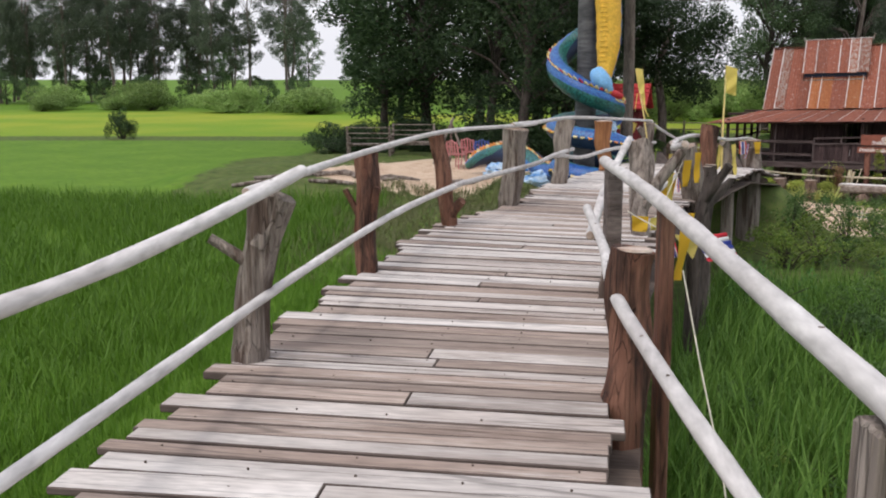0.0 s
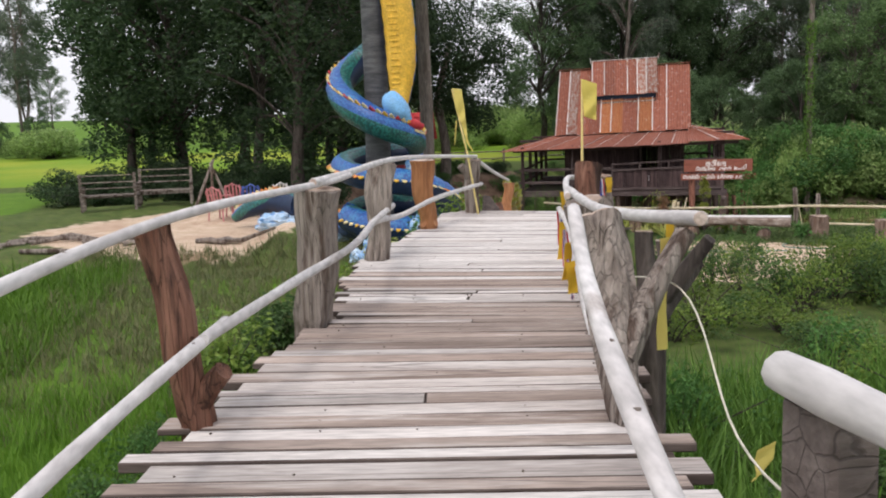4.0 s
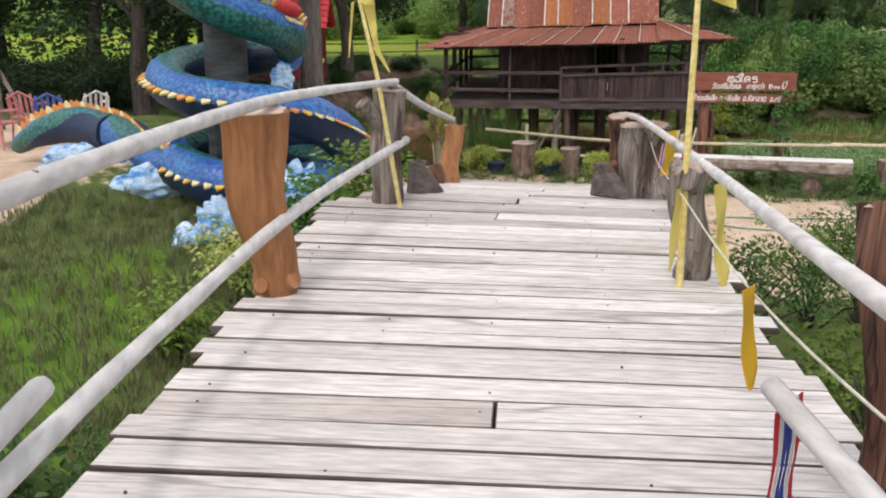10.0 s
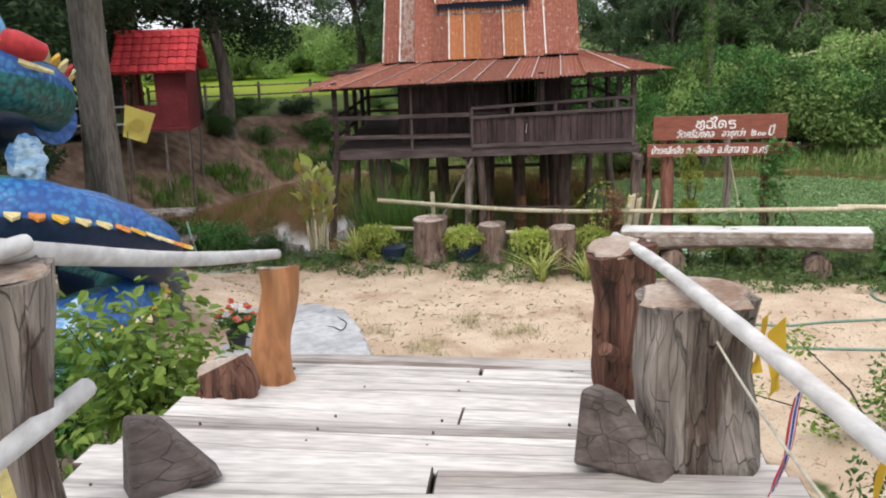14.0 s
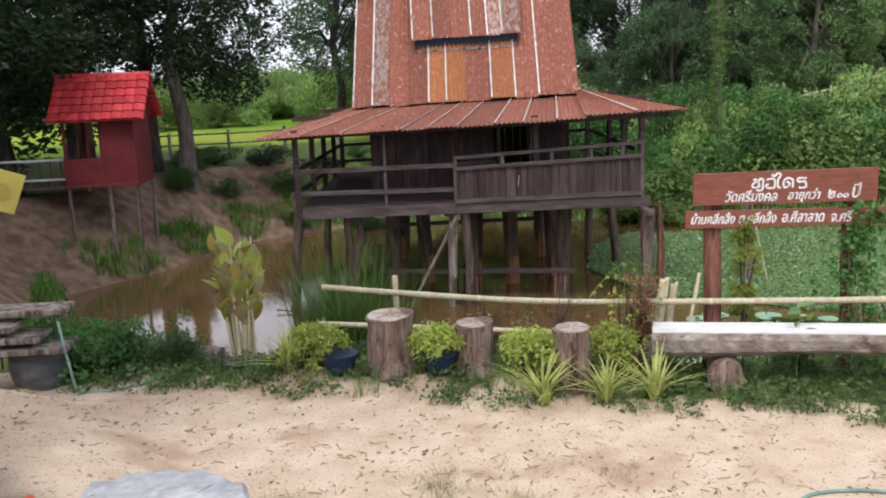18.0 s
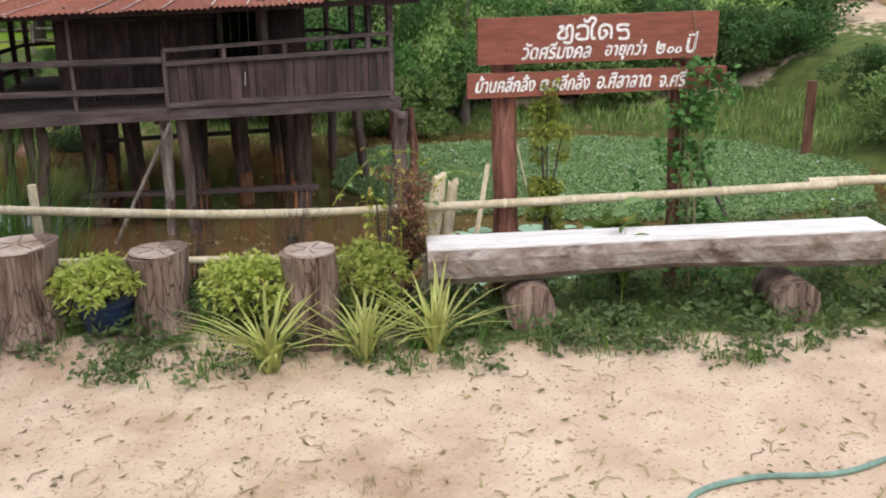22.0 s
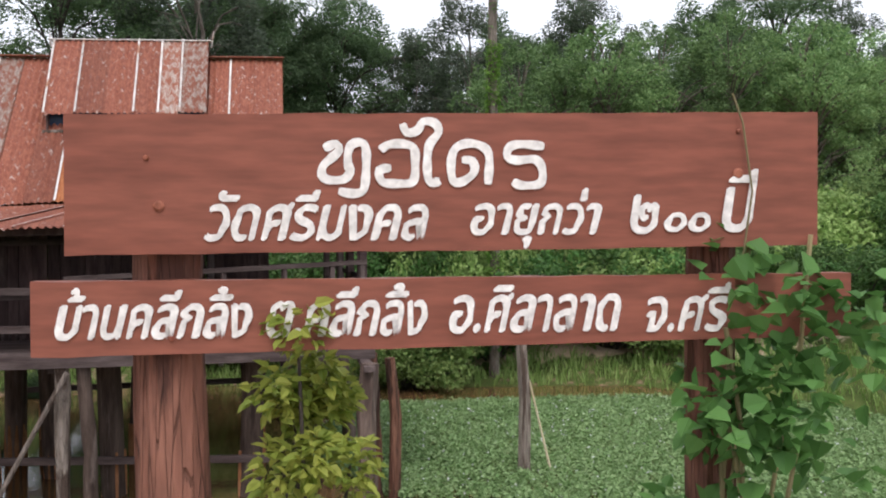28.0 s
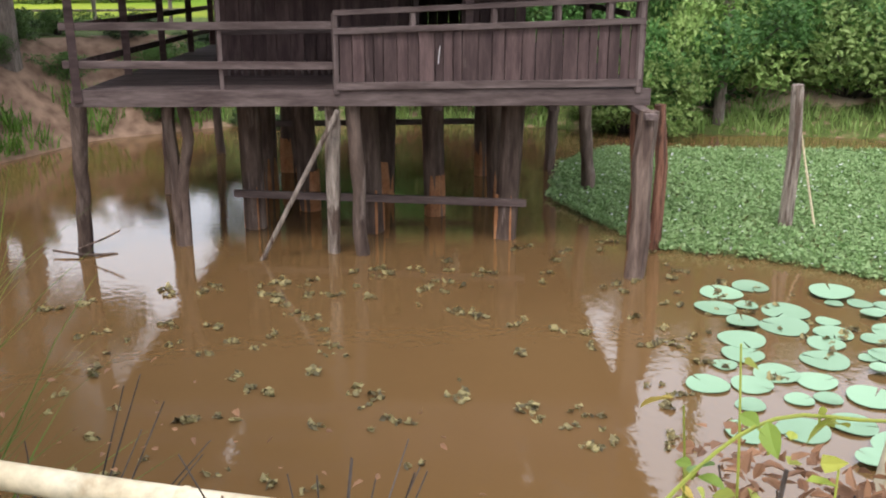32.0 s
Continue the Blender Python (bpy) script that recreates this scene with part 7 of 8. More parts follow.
# ---- stone slab, flowers and stones by the ramp ----
def rock(name, at, size, mat, label, seed, flat=0.0, group="", lump=0.1):
    bm = bmesh.new()
    bmesh.ops.create_icosphere(bm, subdivisions=3, radius=1.0)
    for q in bm.verts:
        n_ = noise.noise(q.co * 1.3 + Vector((seed * 3.1, 0, 0))) * 0.3 + noise.noise(q.co * 3.1 + Vector((seed, 5, 0))) * lump
        q.co *= 1 + n_
        q.co.z = min(q.co.z, 0.55 + 0.1 * n_) if flat else q.co.z
        q.co = Vector((q.co.x * size[0], q.co.y * size[1], q.co.z * size[2]))
    me = bpy.data.meshes.new(name)
    bm.to_mesh(me)
    bm.free()
    me.materials.append(mat)
    me.polygons.foreach_set("use_smooth", [True] * len(me.polygons))
    me.set_sharp_from_angle(angle=radians(40))
    ob = new(name, me)
    ob.location = at
    return tagged(ob, label, "stone", group)


def slab():
    out = [(5.1, 22.8), (5.5, 23.03), (5.95, 23.06), (6.3, 22.88), (6.48, 22.6), (6.5, 22.1), (6.46, 21.7), (6.4, 21.3), (6.2, 21.0), (5.7, 20.9), (5.2, 21.2), (4.95, 21.8), (4.95, 22.4)]
    t = thing("stone_slab", "large flat grey stone slab with a crack, on sand", "stone", (5.8, 21.6, 0.0))
    cx, cy = 5.8, 21.6
    v, f = [], []
    dense = []
    for i in range(len(out)):
        a, b = np.array(out[i]), np.array(out[(i + 1) % len(out)])
        for k in range(5):
            q = a + (b - a) * k / 5
            w = 1 + 0.02 * math.sin(i * 5 + k * 2.3)
            dense.append((cx + (q[0] - cx) * w, cy + (q[1] - cy) * w))
    n_ = len(dense)
    rings = [(1.04, -0.05), (1.03, 0.16), (1.0, 0.28), (0.96, 0.325), (0.7, 0.335), (0.35, 0.33)]
    for s_, z in rings:
        v += [(cx + (x - cx) * s_, cy + (y - cy) * s_, z + 0.008 * math.sin(x * 7 + y * 5)) for x, y in dense]
    for k in range(len(rings) - 1):
        for i in range(n_):
            j = (i + 1) % n_
            f.append((k * n_ + i, k * n_ + j, (k + 1) * n_ + j, (k + 1) * n_ + i)[::-1])
    f.append(tuple((len(rings) - 1) * n_ + i for i in range(n_))[::-1])
    f = [q[::-1] for q in f]
    part("slab_body", (np.array(v), f), M["stone"], t, smooth=True)
    for crack in ([(5.73, 22.59), (5.87, 22.38), (6.08, 22.4), (6.19, 22.52), (6.29, 22.6)], [(6.03, 22.26), (6.26, 22.1), (6.3, 21.98), (6.39, 22.17), (6.35, 22.38)]):
        part("crack", tube(along([(x, y, 0.336) for x, y in crack], 0.06), 0.005, 5, True, 0.3, 3), M["slate"], t)


slab()
for k, (x, y, z, sx, sy, sz) in enumerate([(4.72, 22.95, 0.1, 0.5, 0.42, 0.2), (4.7, 23.0, 0.32, 0.46, 0.4, 0.18), (4.66, 22.95, 0.52, 0.42, 0.36, 0.16), (4.6, 22.95, 0.7, 0.5, 0.4, 0.12)]):
    rock("slate_block", (x, y, z), (sx, sy, sz), M["slate"], "dark layered slate block in a stack", k + 2, 1.0, "slate stack")


def bottle(x, y, z, mat, label):
    t = thing("bottle", label, "bottle", (x, y, z), "offering bottles")
    part("body", tube([(x, y, z), (x, y, z + 0.12), (x, y, z + 0.15), (x, y, z + 0.2)], [0.035, 0.035, 0.014, 0.012], 10), mat, t)
    part("cap", tube([(x, y, z + 0.2), (x, y, z + 0.22)], 0.015, 8), M["white_plastic"], t)


bottle(4.85, 22.8, 0.78, M["red_cloth"], "small red drink bottle on the slate stack")
bottle(4.75, 22.75, 0.78, M["naga_green"], "small green drink bottle on the slate stack")


def flowerpot():
    x, y, z = 5.42, 21.9, 0.335
    t = thing("flower_pot", "black pot of coral and white artificial flowers", "plant pot", (x, y, z))
    part("pot", tube([(x, y, z), (x, y, z + 0.13), (x, y, z + 0.14)], [0.06, 0.085, 0.09], 14), M["pot_black"], t)
    rg = np.random.default_rng(3)
    part("leaves", leaf_cloud(rg, [(x + rg.uniform(-0.12, 0.12), y + rg.uniform(-0.1, 0.1), z + rg.uniform(0.15, 0.3)) for _ in range(10)], [0.08] * 10, 130, 0.08), M["leaf_vine"], t)
    for k in range(24):
        a, e = rg.uniform(0, 6.28), rg.uniform(0.1, 1.2)
        c = np.array((x + 0.16 * math.cos(a) * math.cos(e), y + 0.14 * math.sin(a) * math.cos(e), z + 0.2 + 0.2 * math.sin(e)))
        part("flower", leaf_cloud(rg, [c], [0.022], 22, 0.034, 0.8, 0.8), M["orange_petal" if k % 2 else "white_petal"], t)


flowerpot()

# planks stacked at the pond corner, hose
for x_, y_ in ((3.9, 26.4), (5.1, 26.1)):
    rock("bearer_stone", (x_, y_, 0.2), (0.25, 0.2, 0.36), M["slate"], "dark stone block under a stack of planks", 4, 1.0, "stones under the planks")
t = thing("plank_stack", "stack of grey weathered planks beside the pond", "planks", (4.9, 26.2, 0.0))
for k in range(4):
    part("plank", bar((3.4, 26.45 + 0.05 * k, 0.42 + 0.1 * k), (5.4 - 0.22 * (k % 3), 25.95 + 0.06 * k, 0.4 + 0.1 * k), 0.42 - 0.03 * k, 0.05, 0.008), M["grey_log"], t)


def hose(pts, label):
    q = [(x, y, max(z, float(height(x, y)) + 0.012)) for x, y, z in along(pts, 0.06)]
    t = thing("garden_hose", label, "hose", q[0], "garden hoses")
    part("pipe", tube(q, 0.0125, 8), M["hose"], t, smooth=True)


hose([(11.6, 21.1, 0), (10.9, 21.3, 0), (10.42, 21.38, 0), (10.1, 21.57, 0), (9.8, 21.63, 0), (9.62, 21.5, 0), (9.6, 21.3, 0), (9.75, 21.08, 0), (10.2, 20.8, 0), (10.8, 20.5, 0)], "green garden hose lying in a loop on the sand")
hose([(5.3, 25.95, 0.62), (5.36, 25.75, 0.3), (5.45, 25.7, 0), (5.8, 25.68, 0), (6.2, 25.85, 0), (6.5, 25.85, 0)], "grey-green hose trailing from the plank stack")
hose([(12.6, 22.0, 0), (12.08, 21.98, 0), (11.88, 21.85, 0), (11.8, 21.62, 0), (11.95, 21.4, 0), (12.4, 21.15, 0), (13.2, 20.85, 0)], "green garden hose at the edge of the weeds")

# fallen log edge by the pond
t = thing("fallen_log", "low weathered log along the sandy yard edge", "log", (6.0, 26.2, 0.05))
part("log", tube([(5.75, 26.9, 0.03), (6.2, 26.5, 0.07), (6.7, 26.1, 0.07)], [0.09, 0.1, 0.08], 10, True, 0.15, 4), M["grey_log"], t, smooth=True)

# ---- plants along the pond edge ----
rp = np.random.default_rng(17)


def spider_plant(x, y, s_, label="variegated yellow-green spider plant with arching leaves"):
    z = float(height(x, y))
    t = thing("spider_plant", label, "plant", (x, y, z), "spider plants")
    for k in range(44):
        g = blade(0.42 * s_ * rp.uniform(0.7, 1.15), 0.026, 0.46 * s_ * rp.uniform(0.15, 1.2), rp.uniform(0, 6.283))
        part("leaf", (g[0] + np.array((x + rp.uniform(-0.03, 0.03), y + rp.uniform(-0.03, 0.03), z)), g[1]), M["leaf_yellow"], t)


spider_plant(7.2, 25.2, 1.0)
spider_plant(9.0, 23.75, 1.05)
spider_plant(9.45, 23.55, 0.95)
spider_plant(9.85, 23.45, 1.15)


def shrub(name, x, y, r, h, count, size, mat, label, group, seed, stems=7, category="shrub", thick=0.01):
    z = float(height(x, y))
    rg = np.random.default_rng(seed)
    t = thing(name, label, category, (x, y, z), group)
    tips = []
    for k in range(stems):
        a, q = rg.uniform(0, 6.28), rg.uniform(0.2, 0.9)
        tip = (x + r * q * math.cos(a), y + r * q * math.sin(a), z + h * rg.uniform(0.6, 1.0))
        mid = (x + r * q * 0.35 * math.cos(a), y + r * q * 0.35 * math.sin(a), z + h * 0.5)
        part("stem", tube([(x, y, z - 0.05), mid, tip], [thick, thick * 0.7, thick * 0.3], 5), M["dark_bark"], t)
        tips += [tip, mid]
    cen = tips + [(x + rg.normal() * r * 0.45, y + rg.normal() * r * 0.45, z + h * rg.uniform(0.25, 0.95)) for _ in range(14)]
    part("foliage", leaves(rg, cen, [max(0.06, r * 0.4)] * len(cen), count, size), mat, t)
    return t


def mound(x, y, r, top, seed):
    z = float(height(x, y))
    rg = np.random.default_rng(seed)
    t = thing("yellow_shrub", YL, "shrub", (x, y, z), "yellow-green shrubs")
    zc = top - r * 0.75
    cen = []
    for k in range(70):
        a, q = rg.uniform(0, 6.283), rg.uniform(0, 1) ** 0.5
        cen.append((x + r * q * math.cos(a), y + r * q * math.sin(a), zc + r * 0.72 * math.sqrt(max(0, 1 - q * q)) * rg.uniform(0.75, 1.0)))
    for k in range(6):
        a = k * 1.05 + seed
        part("stem", tube([(x, y, z - 0.04), (x + 0.4 * r * math.cos(a), y + 0.4 * r * math.sin(a), (z + zc) / 2 + 0.05), (x + 0.7 * r * math.cos(a), y + 0.7 * r * math.sin(a), zc + 0.1)], [0.012, 0.009, 0.004], 5), M["dark_bark"], t)
    low = [(x + r * 0.7 * rg.normal() * 0.6, y + r * 0.7 * rg.normal() * 0.6, z + (zc - z) * rg.uniform(0.3, 1)) for k in range(16)]
    part("foliage", joined(leaves(rg, cen, [0.05] * len(cen), 1500, 0.038, 0.8, 0.5), leaves(rg, low, [0.07] * len(low), 320, 0.045, 0.8, 0.5)), M["leaf_mound"], t)


for x, y in ((7.62, 25.0), (8.42, 24.6)):
    z = float(height(x, y))
    t = thing("plant_pot", "dark blue-black plastic tub holding a shrub", "plant pot", (x, y, z), "dark plant tubs")
    part("tub", tube([(x, y, z), (x, y, z + 0.13), (x, y, z + 0.15)], [0.12, 0.15, 0.16], 16), M["naga_dark"], t, smooth=True)
YL = "low shrub of small yellow-green leaves"
for k, (x, y, r) in enumerate([(7.45, 25.2, 0.24), (8.42, 24.65, 0.22), (9.08, 24.2, 0.24), (9.75, 23.98, 0.22)]):
    mound(x, y, r * 1.1, 0.5, 30 + k)
shrub("sign_bush", 10.98, 23.83, 0.115, 1.42, 3000, 0.03, M["leaf_lime"], "narrow yellow-green bush growing in front of the sign", "", 41, 5)
shrub("red_shrub", 10.06, 24.03, 0.17, 0.9 - float(height(10.06, 24.03)), 2600, 0.026, M["leaf_red"], "dry reddish-brown shrub at the pond edge", "dry shrubs", 42, 20, thick=0.005)
shrub("dry_shrub", 9.5, 24.5, 0.3, 0.84 - float(height(9.5, 24.5)), 70, 0.016, M["leaf_red"], "bare twiggy brown shrub at the pond edge", "dry shrubs", 53, 22, thick=0.004)
shrub("dry_shrub", 9.05, 25.0, 0.42, 0.74 - float(height(9.05, 25.0)), 90, 0.016, M["leaf_red"], "bare twiggy brown shrub at the pond edge", "dry shrubs", 43, 26, thick=0.004)
shrub("yellow_sapling", 9.86, 24.0, 0.15, 0.95 - float(height(9.86, 24.0)), 90, 0.034, M["leaf_lime"], "slim sapling with yellow and green leaves at the pond edge", "", 52, 4)
shrub("sapling", 11.35, 23.55, 0.16, 0.5, 60, 0.16, M["leaf_light"], "young light green sapling behind the bench", "", 44, 3)
shrub("leafy_weed", 12.5, 22.2, 0.2, 0.34, 160, 0.09, M["leaf_vine"], "broad-leaved green weed at the end of the log bench", "", 61, 6, thick=0.006)
shrub("flower_bush", 4.75, 19.3, 0.5, 1.05, 1500, 0.07, M["leaf_light"], "bright green bush beside the bridge end", "bushes by the bridge", 45, 9)
shrub("flower_bush", 4.3, 20.4, 0.6, 1.1, 1300, 0.08, M["leaf_vine"], "green leafy bush with pointed leaves below the serpent", "bushes by the bridge", 46, 9)
shrub("flower_bush", 3.4, 19.6, 0.42, 0.75, 900, 0.06, M["leaf_yellow"], "pale yellow-green flowering bush near the serpent", "bushes by the bridge", 47, 7)
shrub("flower_bush", 2.9, 18.2, 0.45, 0.6, 700, 0.07, M["leaf_light"], "low light green bush near the bridge end", "bushes by the bridge", 48, 7)
shrub("flower_bush", 1.2, 13.5, 0.5, 0.9, 900, 0.07, M["leaf_light"], "light green weedy bush beside the bridge", "bushes by the bridge", 49, 7)
shrub("flower_bush", 1.6, 15.5, 0.7, 0.6, 1300, 0.08, M["leaf_mid"], "low green weedy bush beside the bridge", "bushes by the bridge", 50, 8)


def broad_leaf(p, d, s_, rg):
    """A pointed leaf folded along its midrib, with a drooping tip."""
    side = d.cross(Vector((rg.normal() * 0.4, rg.normal() * 0.4, 1))).normalized()
    up = side.cross(d)
    v, f = [], []
    for i, w in enumerate((0.04, 0.24, 0.31, 0.27, 0.17, 0.0)):
        q = i / 5
        m = Vector(p) + d * s_ * q - up * s_ * 0.22 * q * q
        v += [m + side * s_ * w + up * s_ * w * 0.35, m, m - side * s_ * w + up * s_ * w * 0.35]
    for i in range(5):
        a = 3 * i
        f += [(a, a + 1, a + 4, a + 3), (a + 1, a + 2, a + 5, a + 4)]
    return np.array([tuple(q) for q in v]), f


def tall_plant(x, y):
    z = float(height(x, y))
    t = thing("potted_plant", "tall potted plant with yellowing upright leaves", "plant", (x, y, z))
    part("pot", tube([(x, y, z), (x, y, z + 0.05), (x, y, z + 0.06)], [0.17, 0.2, 0.21], 16), M["slate"], t)
    for k in range(26):
        a, q = rp.uniform(0, 6.28), rp.uniform(0.02, 0.11)
        h = rp.uniform(0.6, 1.2)
        b = np.array((x + q * math.cos(a), y + q * math.sin(a), z + 0.04))
        tp = b + np.array((0.06 * math.cos(a), 0.06 * math.sin(a), h))
        part("stem", tube([b, (b + tp) / 2 + rp.normal(size=3) * 0.015, tp], [0.015, 0.012, 0.006], 6), M["bamboo"], t)
        for lv in range(4):
            w = rp.uniform(0.45, 1.0)
            a2 = a + rp.uniform(-1.6, 1.6)
            d = Vector((math.cos(a2), math.sin(a2), rp.uniform(1.2, 4.0))).normalized()
            part("leaf", broad_leaf(b + (tp - b) * w, d, rp.uniform(0.16, 0.3), rp), M[("leaf_ochre", "leaf_lime", "dry_grass", "leaf_yellow")[lv]], t)


tall_plant(6.9, 25.9)

# cut bamboo stubs at the pond edge
for k, (x, y, z, r) in enumerate([(10.385, 24.16, 0.8, 0.045), (10.475, 24.14, 0.755, 0.034), (10.44, 24.24, 0.77, 0.036)]):
    z0 = float(height(x - 0.15, y))
    t = thing("bamboo_stub", "split pale bamboo stub standing at the pond edge", "bamboo", (x - 0.15, y, z0), "bamboo stubs")
    b0, b1 = Vector((x - 0.15, y, z0 - 0.2)), Vector((x, y, z))
    g = tube([b0.lerp(b1, q / 6) for q in range(7)], [r * (1.06 if q in (2, 5) else 1.0) for q in range(7)], 14, True, 0.05, k)
    v = g[0].copy()
    top = v[:, 2] > z - 0.12
    v[top, 2] += (np.sin(v[top, 0] * 140 + k) * 0.014 + (v[top, 0] - x) * 0.35)
    part("stub", (v, g[1]), M["bamboo"], t)


def climbing_vine():
    t = thing("climbing_vine", "green heart-leaved vine covering the sign's second post", "vine", tuple(S(1.36, -0.2, 0.0)))
    rg = np.random.default_rng(9)
    cen = []
    for k in range(60):
        z = rg.uniform(0.1, 1.45)
        w = 0.1 + 0.08 * math.sin(z * 3)
        cen.append(tuple(S(1.37 + rg.normal() * w * 0.8, z, 0.02 + rg.uniform(-0.08, 0.1))))
    for k in range(8):
        cen.append(tuple(S(1.5 + rg.uniform(-0.08, 0.12), 1.3 + rg.uniform(-0.1, 0.1), 0.05)))
    g1 = leaves(rg, cen, [0.08] * len(cen), 950, 0.044, 0.9, 0.95)
    part("leaves", g1, M["leaf_vine"], t)
    for k in range(9):
        x = 1.3 + rg.uniform(0, 0.16)
        pts = [tuple(S(x + 0.05 * math.sin(z * 4 + k), z, 0.03 + 0.03 * math.sin(z * 3 + k))) for z in np.linspace(-0.3, rg.uniform(0.9, 1.6), 9)]
        part("tendril", tube(pts, 0.005, 5), M["dry_grass"], t)
    part("tendril", tube([tuple(S(1.36, 1.45, 0.03)), tuple(S(1.38, 1.6, 0.035)), tuple(S(1.36, 1.74, 0.035)), tuple(S(1.34, 1.8, 0.03))], 0.0022, 5), M["dry_grass"], t)


climbing_vine()

# runner arching above the rail
def runner(pts, gap, size, mats, seed, label, first=2):
    t = thing("vine_runner", label, "vine", pts[0], "vines over the pond edge")
    line = along(pts, 0.03)
    part("stem", tube(line, [0.0028 - 0.0016 * i / len(line) for i in range(len(line))], 6), M["leaf_lime"], t)
    rg = np.random.default_rng(seed)
    for i in range(first, len(line), gap):
        for q in range(rg.integers(1, 5)):
            p = np.array(line[i]) + rg.normal(size=3) * 0.008
            a = rg.uniform(0, 6.283)
            d = Vector((math.cos(a), math.sin(a), rg.uniform(-1.4, 0.5))).normalized()
            part("leaf", broad_leaf(p, d, size * rg.uniform(0.5, 1.2), rg), M[mats[rg.integers(len(mats))]], t)


runner([(9.47, 23.86, 0.8), (9.6, 23.9, 0.91), (9.76, 23.94, 1.01), (9.88, 23.96, 1.04), (9.98, 23.94, 1.03), (10.07, 23.92, 1.01), (10.15, 23.93, 0.93), (10.2, 23.95, 0.8), (10.22, 23.98, 0.25)], 3, 0.038, ["leaf_light", "leaf_lime", "leaf_fresh", "leaf_lime"], 12, "thin yellow-green vine arching over the pond edge")
runner([(10.14, 24.05, 0.3), (10.22, 24.05, 0.66), (10.33, 24.03, 0.83), (10.46, 24.03, 0.84), (10.58, 24.02, 0.8)], 3, 0.036, ["leaf_lime", "leaf_mound"], 14, "pale vine tip trailing over the bamboo stubs")
runner([(10.1, 23.97, 0.4), (10.07, 23.95, 0.8), (10.09, 23.94, 1.0)], 3, 0.05, ["leaf_orange", "leaf_light", "leaf_fresh"], 15, "young shoot with orange and green leaves")
runner([(9.82, 24.02, 0.5), (9.8, 24.0, 0.9), (9.78, 23.99, 1.06)], 4, 0.04, ["leaf_mound", "leaf_ochre"], 16, "upright shoot with yellow leaves")
runner([(9.93, 24.06, 0.5), (9.92, 24.05, 0.85), (9.9, 24.05, 1.09)], 5, 0.036, ["leaf_mound", "leaf_lime"], 17, "upright shoot with yellow leaves")
runner([(9.8, 24.1, 0.3), (9.82, 24.08, 0.62), (9.84, 24.06, 0.84)], 2, 0.042, ["leaf_mound", "leaf_ochre", "leaf_lime"], 19, "upright shoot with yellow leaves")
runner([(9.95, 23.95, 0.3), (9.96, 23.94, 0.7), (9.95, 23.93, 0.98)], 3, 0.04, ["leaf_mound", "leaf_ochre", "leaf_lime"], 20, "upright shoot with yellow leaves")
# young plant with reddish new leaves behind the bench
runner([(11.04, 23.22, 0.0), (11.05, 23.22, 0.4), (11.06, 23.22, 0.72)], 3, 0.13, ["leaf_light", "leaf_fresh", "leaf_orange"], 18, "young sapling with broad green and orange leaves", 15)

# ---- water plants, floating husks, stake ----
rw = np.random.default_rng(31)
MAT_POLY = np.array([(16.0, 36.0), (15.9, 33.0), (17.0, 32.0), (17.8, 30.8), (20, 29.0), (23, 28.3), (26, 30.3), (26.6, 34), (24, 37.1), (19.0, 39.2), (17.4, 38.2)])


def inside(poly, x, y):
    c = False
    for i in range(len(poly)):
        (ax, ay), (bx, by) = poly[i], poly[(i + 1) % len(poly)]
        if (ay > y) != (by > y) and x < (bx - ax) * (y - ay) / (by - ay) + ax:
            c = not c
    return c


def floaters(n, poly, lo, hi):
    out = []
    while len(out) < n:
        x, y = rw.uniform(lo[0], hi[0]), rw.uniform(lo[1], hi[1])
        if inside(poly, x, y):
            out.append((x, y, WATER))
    return out


def small_leafy(rg, n, h, s_):
    return leaf_cloud(rg, [(0, 0, h)], [h], n, s_, 0.6, 0.8)


tm = [small_leafy(rw, 9, 0.1, 0.075) for _ in range(6)]
single("water_weed", scattered(tm, floaters(19000, MAT_POLY, (15, 28), (27, 40)), rw, 0.45, 0.85), M["hyacinth"], "dense mat of floating green water weed", "water plants", kind="stuff")
tf = [leaf_cloud(rw, [(0, 0, 0.17)], [0.02], 2, 0.05, 0.5, 0.9) for _ in range(3)]
single("weed_flowers", scattered(tf, floaters(900, MAT_POLY, (15, 28), (27, 40)), rw, 0.4, 0.8), M["white_petal"], "tiny pale flowers on the water weed", "flowers", kind="stuff")


def lily_pad(x, y, r, k):
    """A round pad with one slit, dished a little towards its middle."""
    n_ = 28
    a0, tip = rw.uniform(0, 6.28), rw.uniform(-0.05, 0.05)
    v = [(0, 0, 0.0)]
    for q, z in ((0.55, 0.001), (1.0, 0.007)):
        for i in range(n_ + 1):
            a = a0 + 0.06 + i * 6.16 / n_
            rr = r * q * (1 + 0.03 * math.sin(3 * a + k))
            v.append((rr * math.cos(a), rr * math.sin(a), z + tip * rr * math.cos(a) + 0.004 * q * math.sin(2 * a + k)))
    v += [(p[0], p[1], p[2] - 0.005) for p in v]
    o, m = 2 * n_ + 3, n_ + 1
    f = []
    for i in range(1, n_ + 1):
        f += [(0, i, i + 1), (i, i + m, i + m + 1, i + 1), (o, o + i + 1, o + i), (o + i, o + i + 1, o + i + m + 1, o + i + m), (i + m, o + i + m, o + i + m + 1, i + m + 1)]
    z = WATER + 0.012 + 0.04 * (rw.uniform() < 0.2)
    return single("lily_pad", (np.array(v) + np.array((x, y, z)), f), M["lily"], "round blue-green lily pad floating on the pond", "lily pad", (x, y, z), "lily pads", smooth=True)


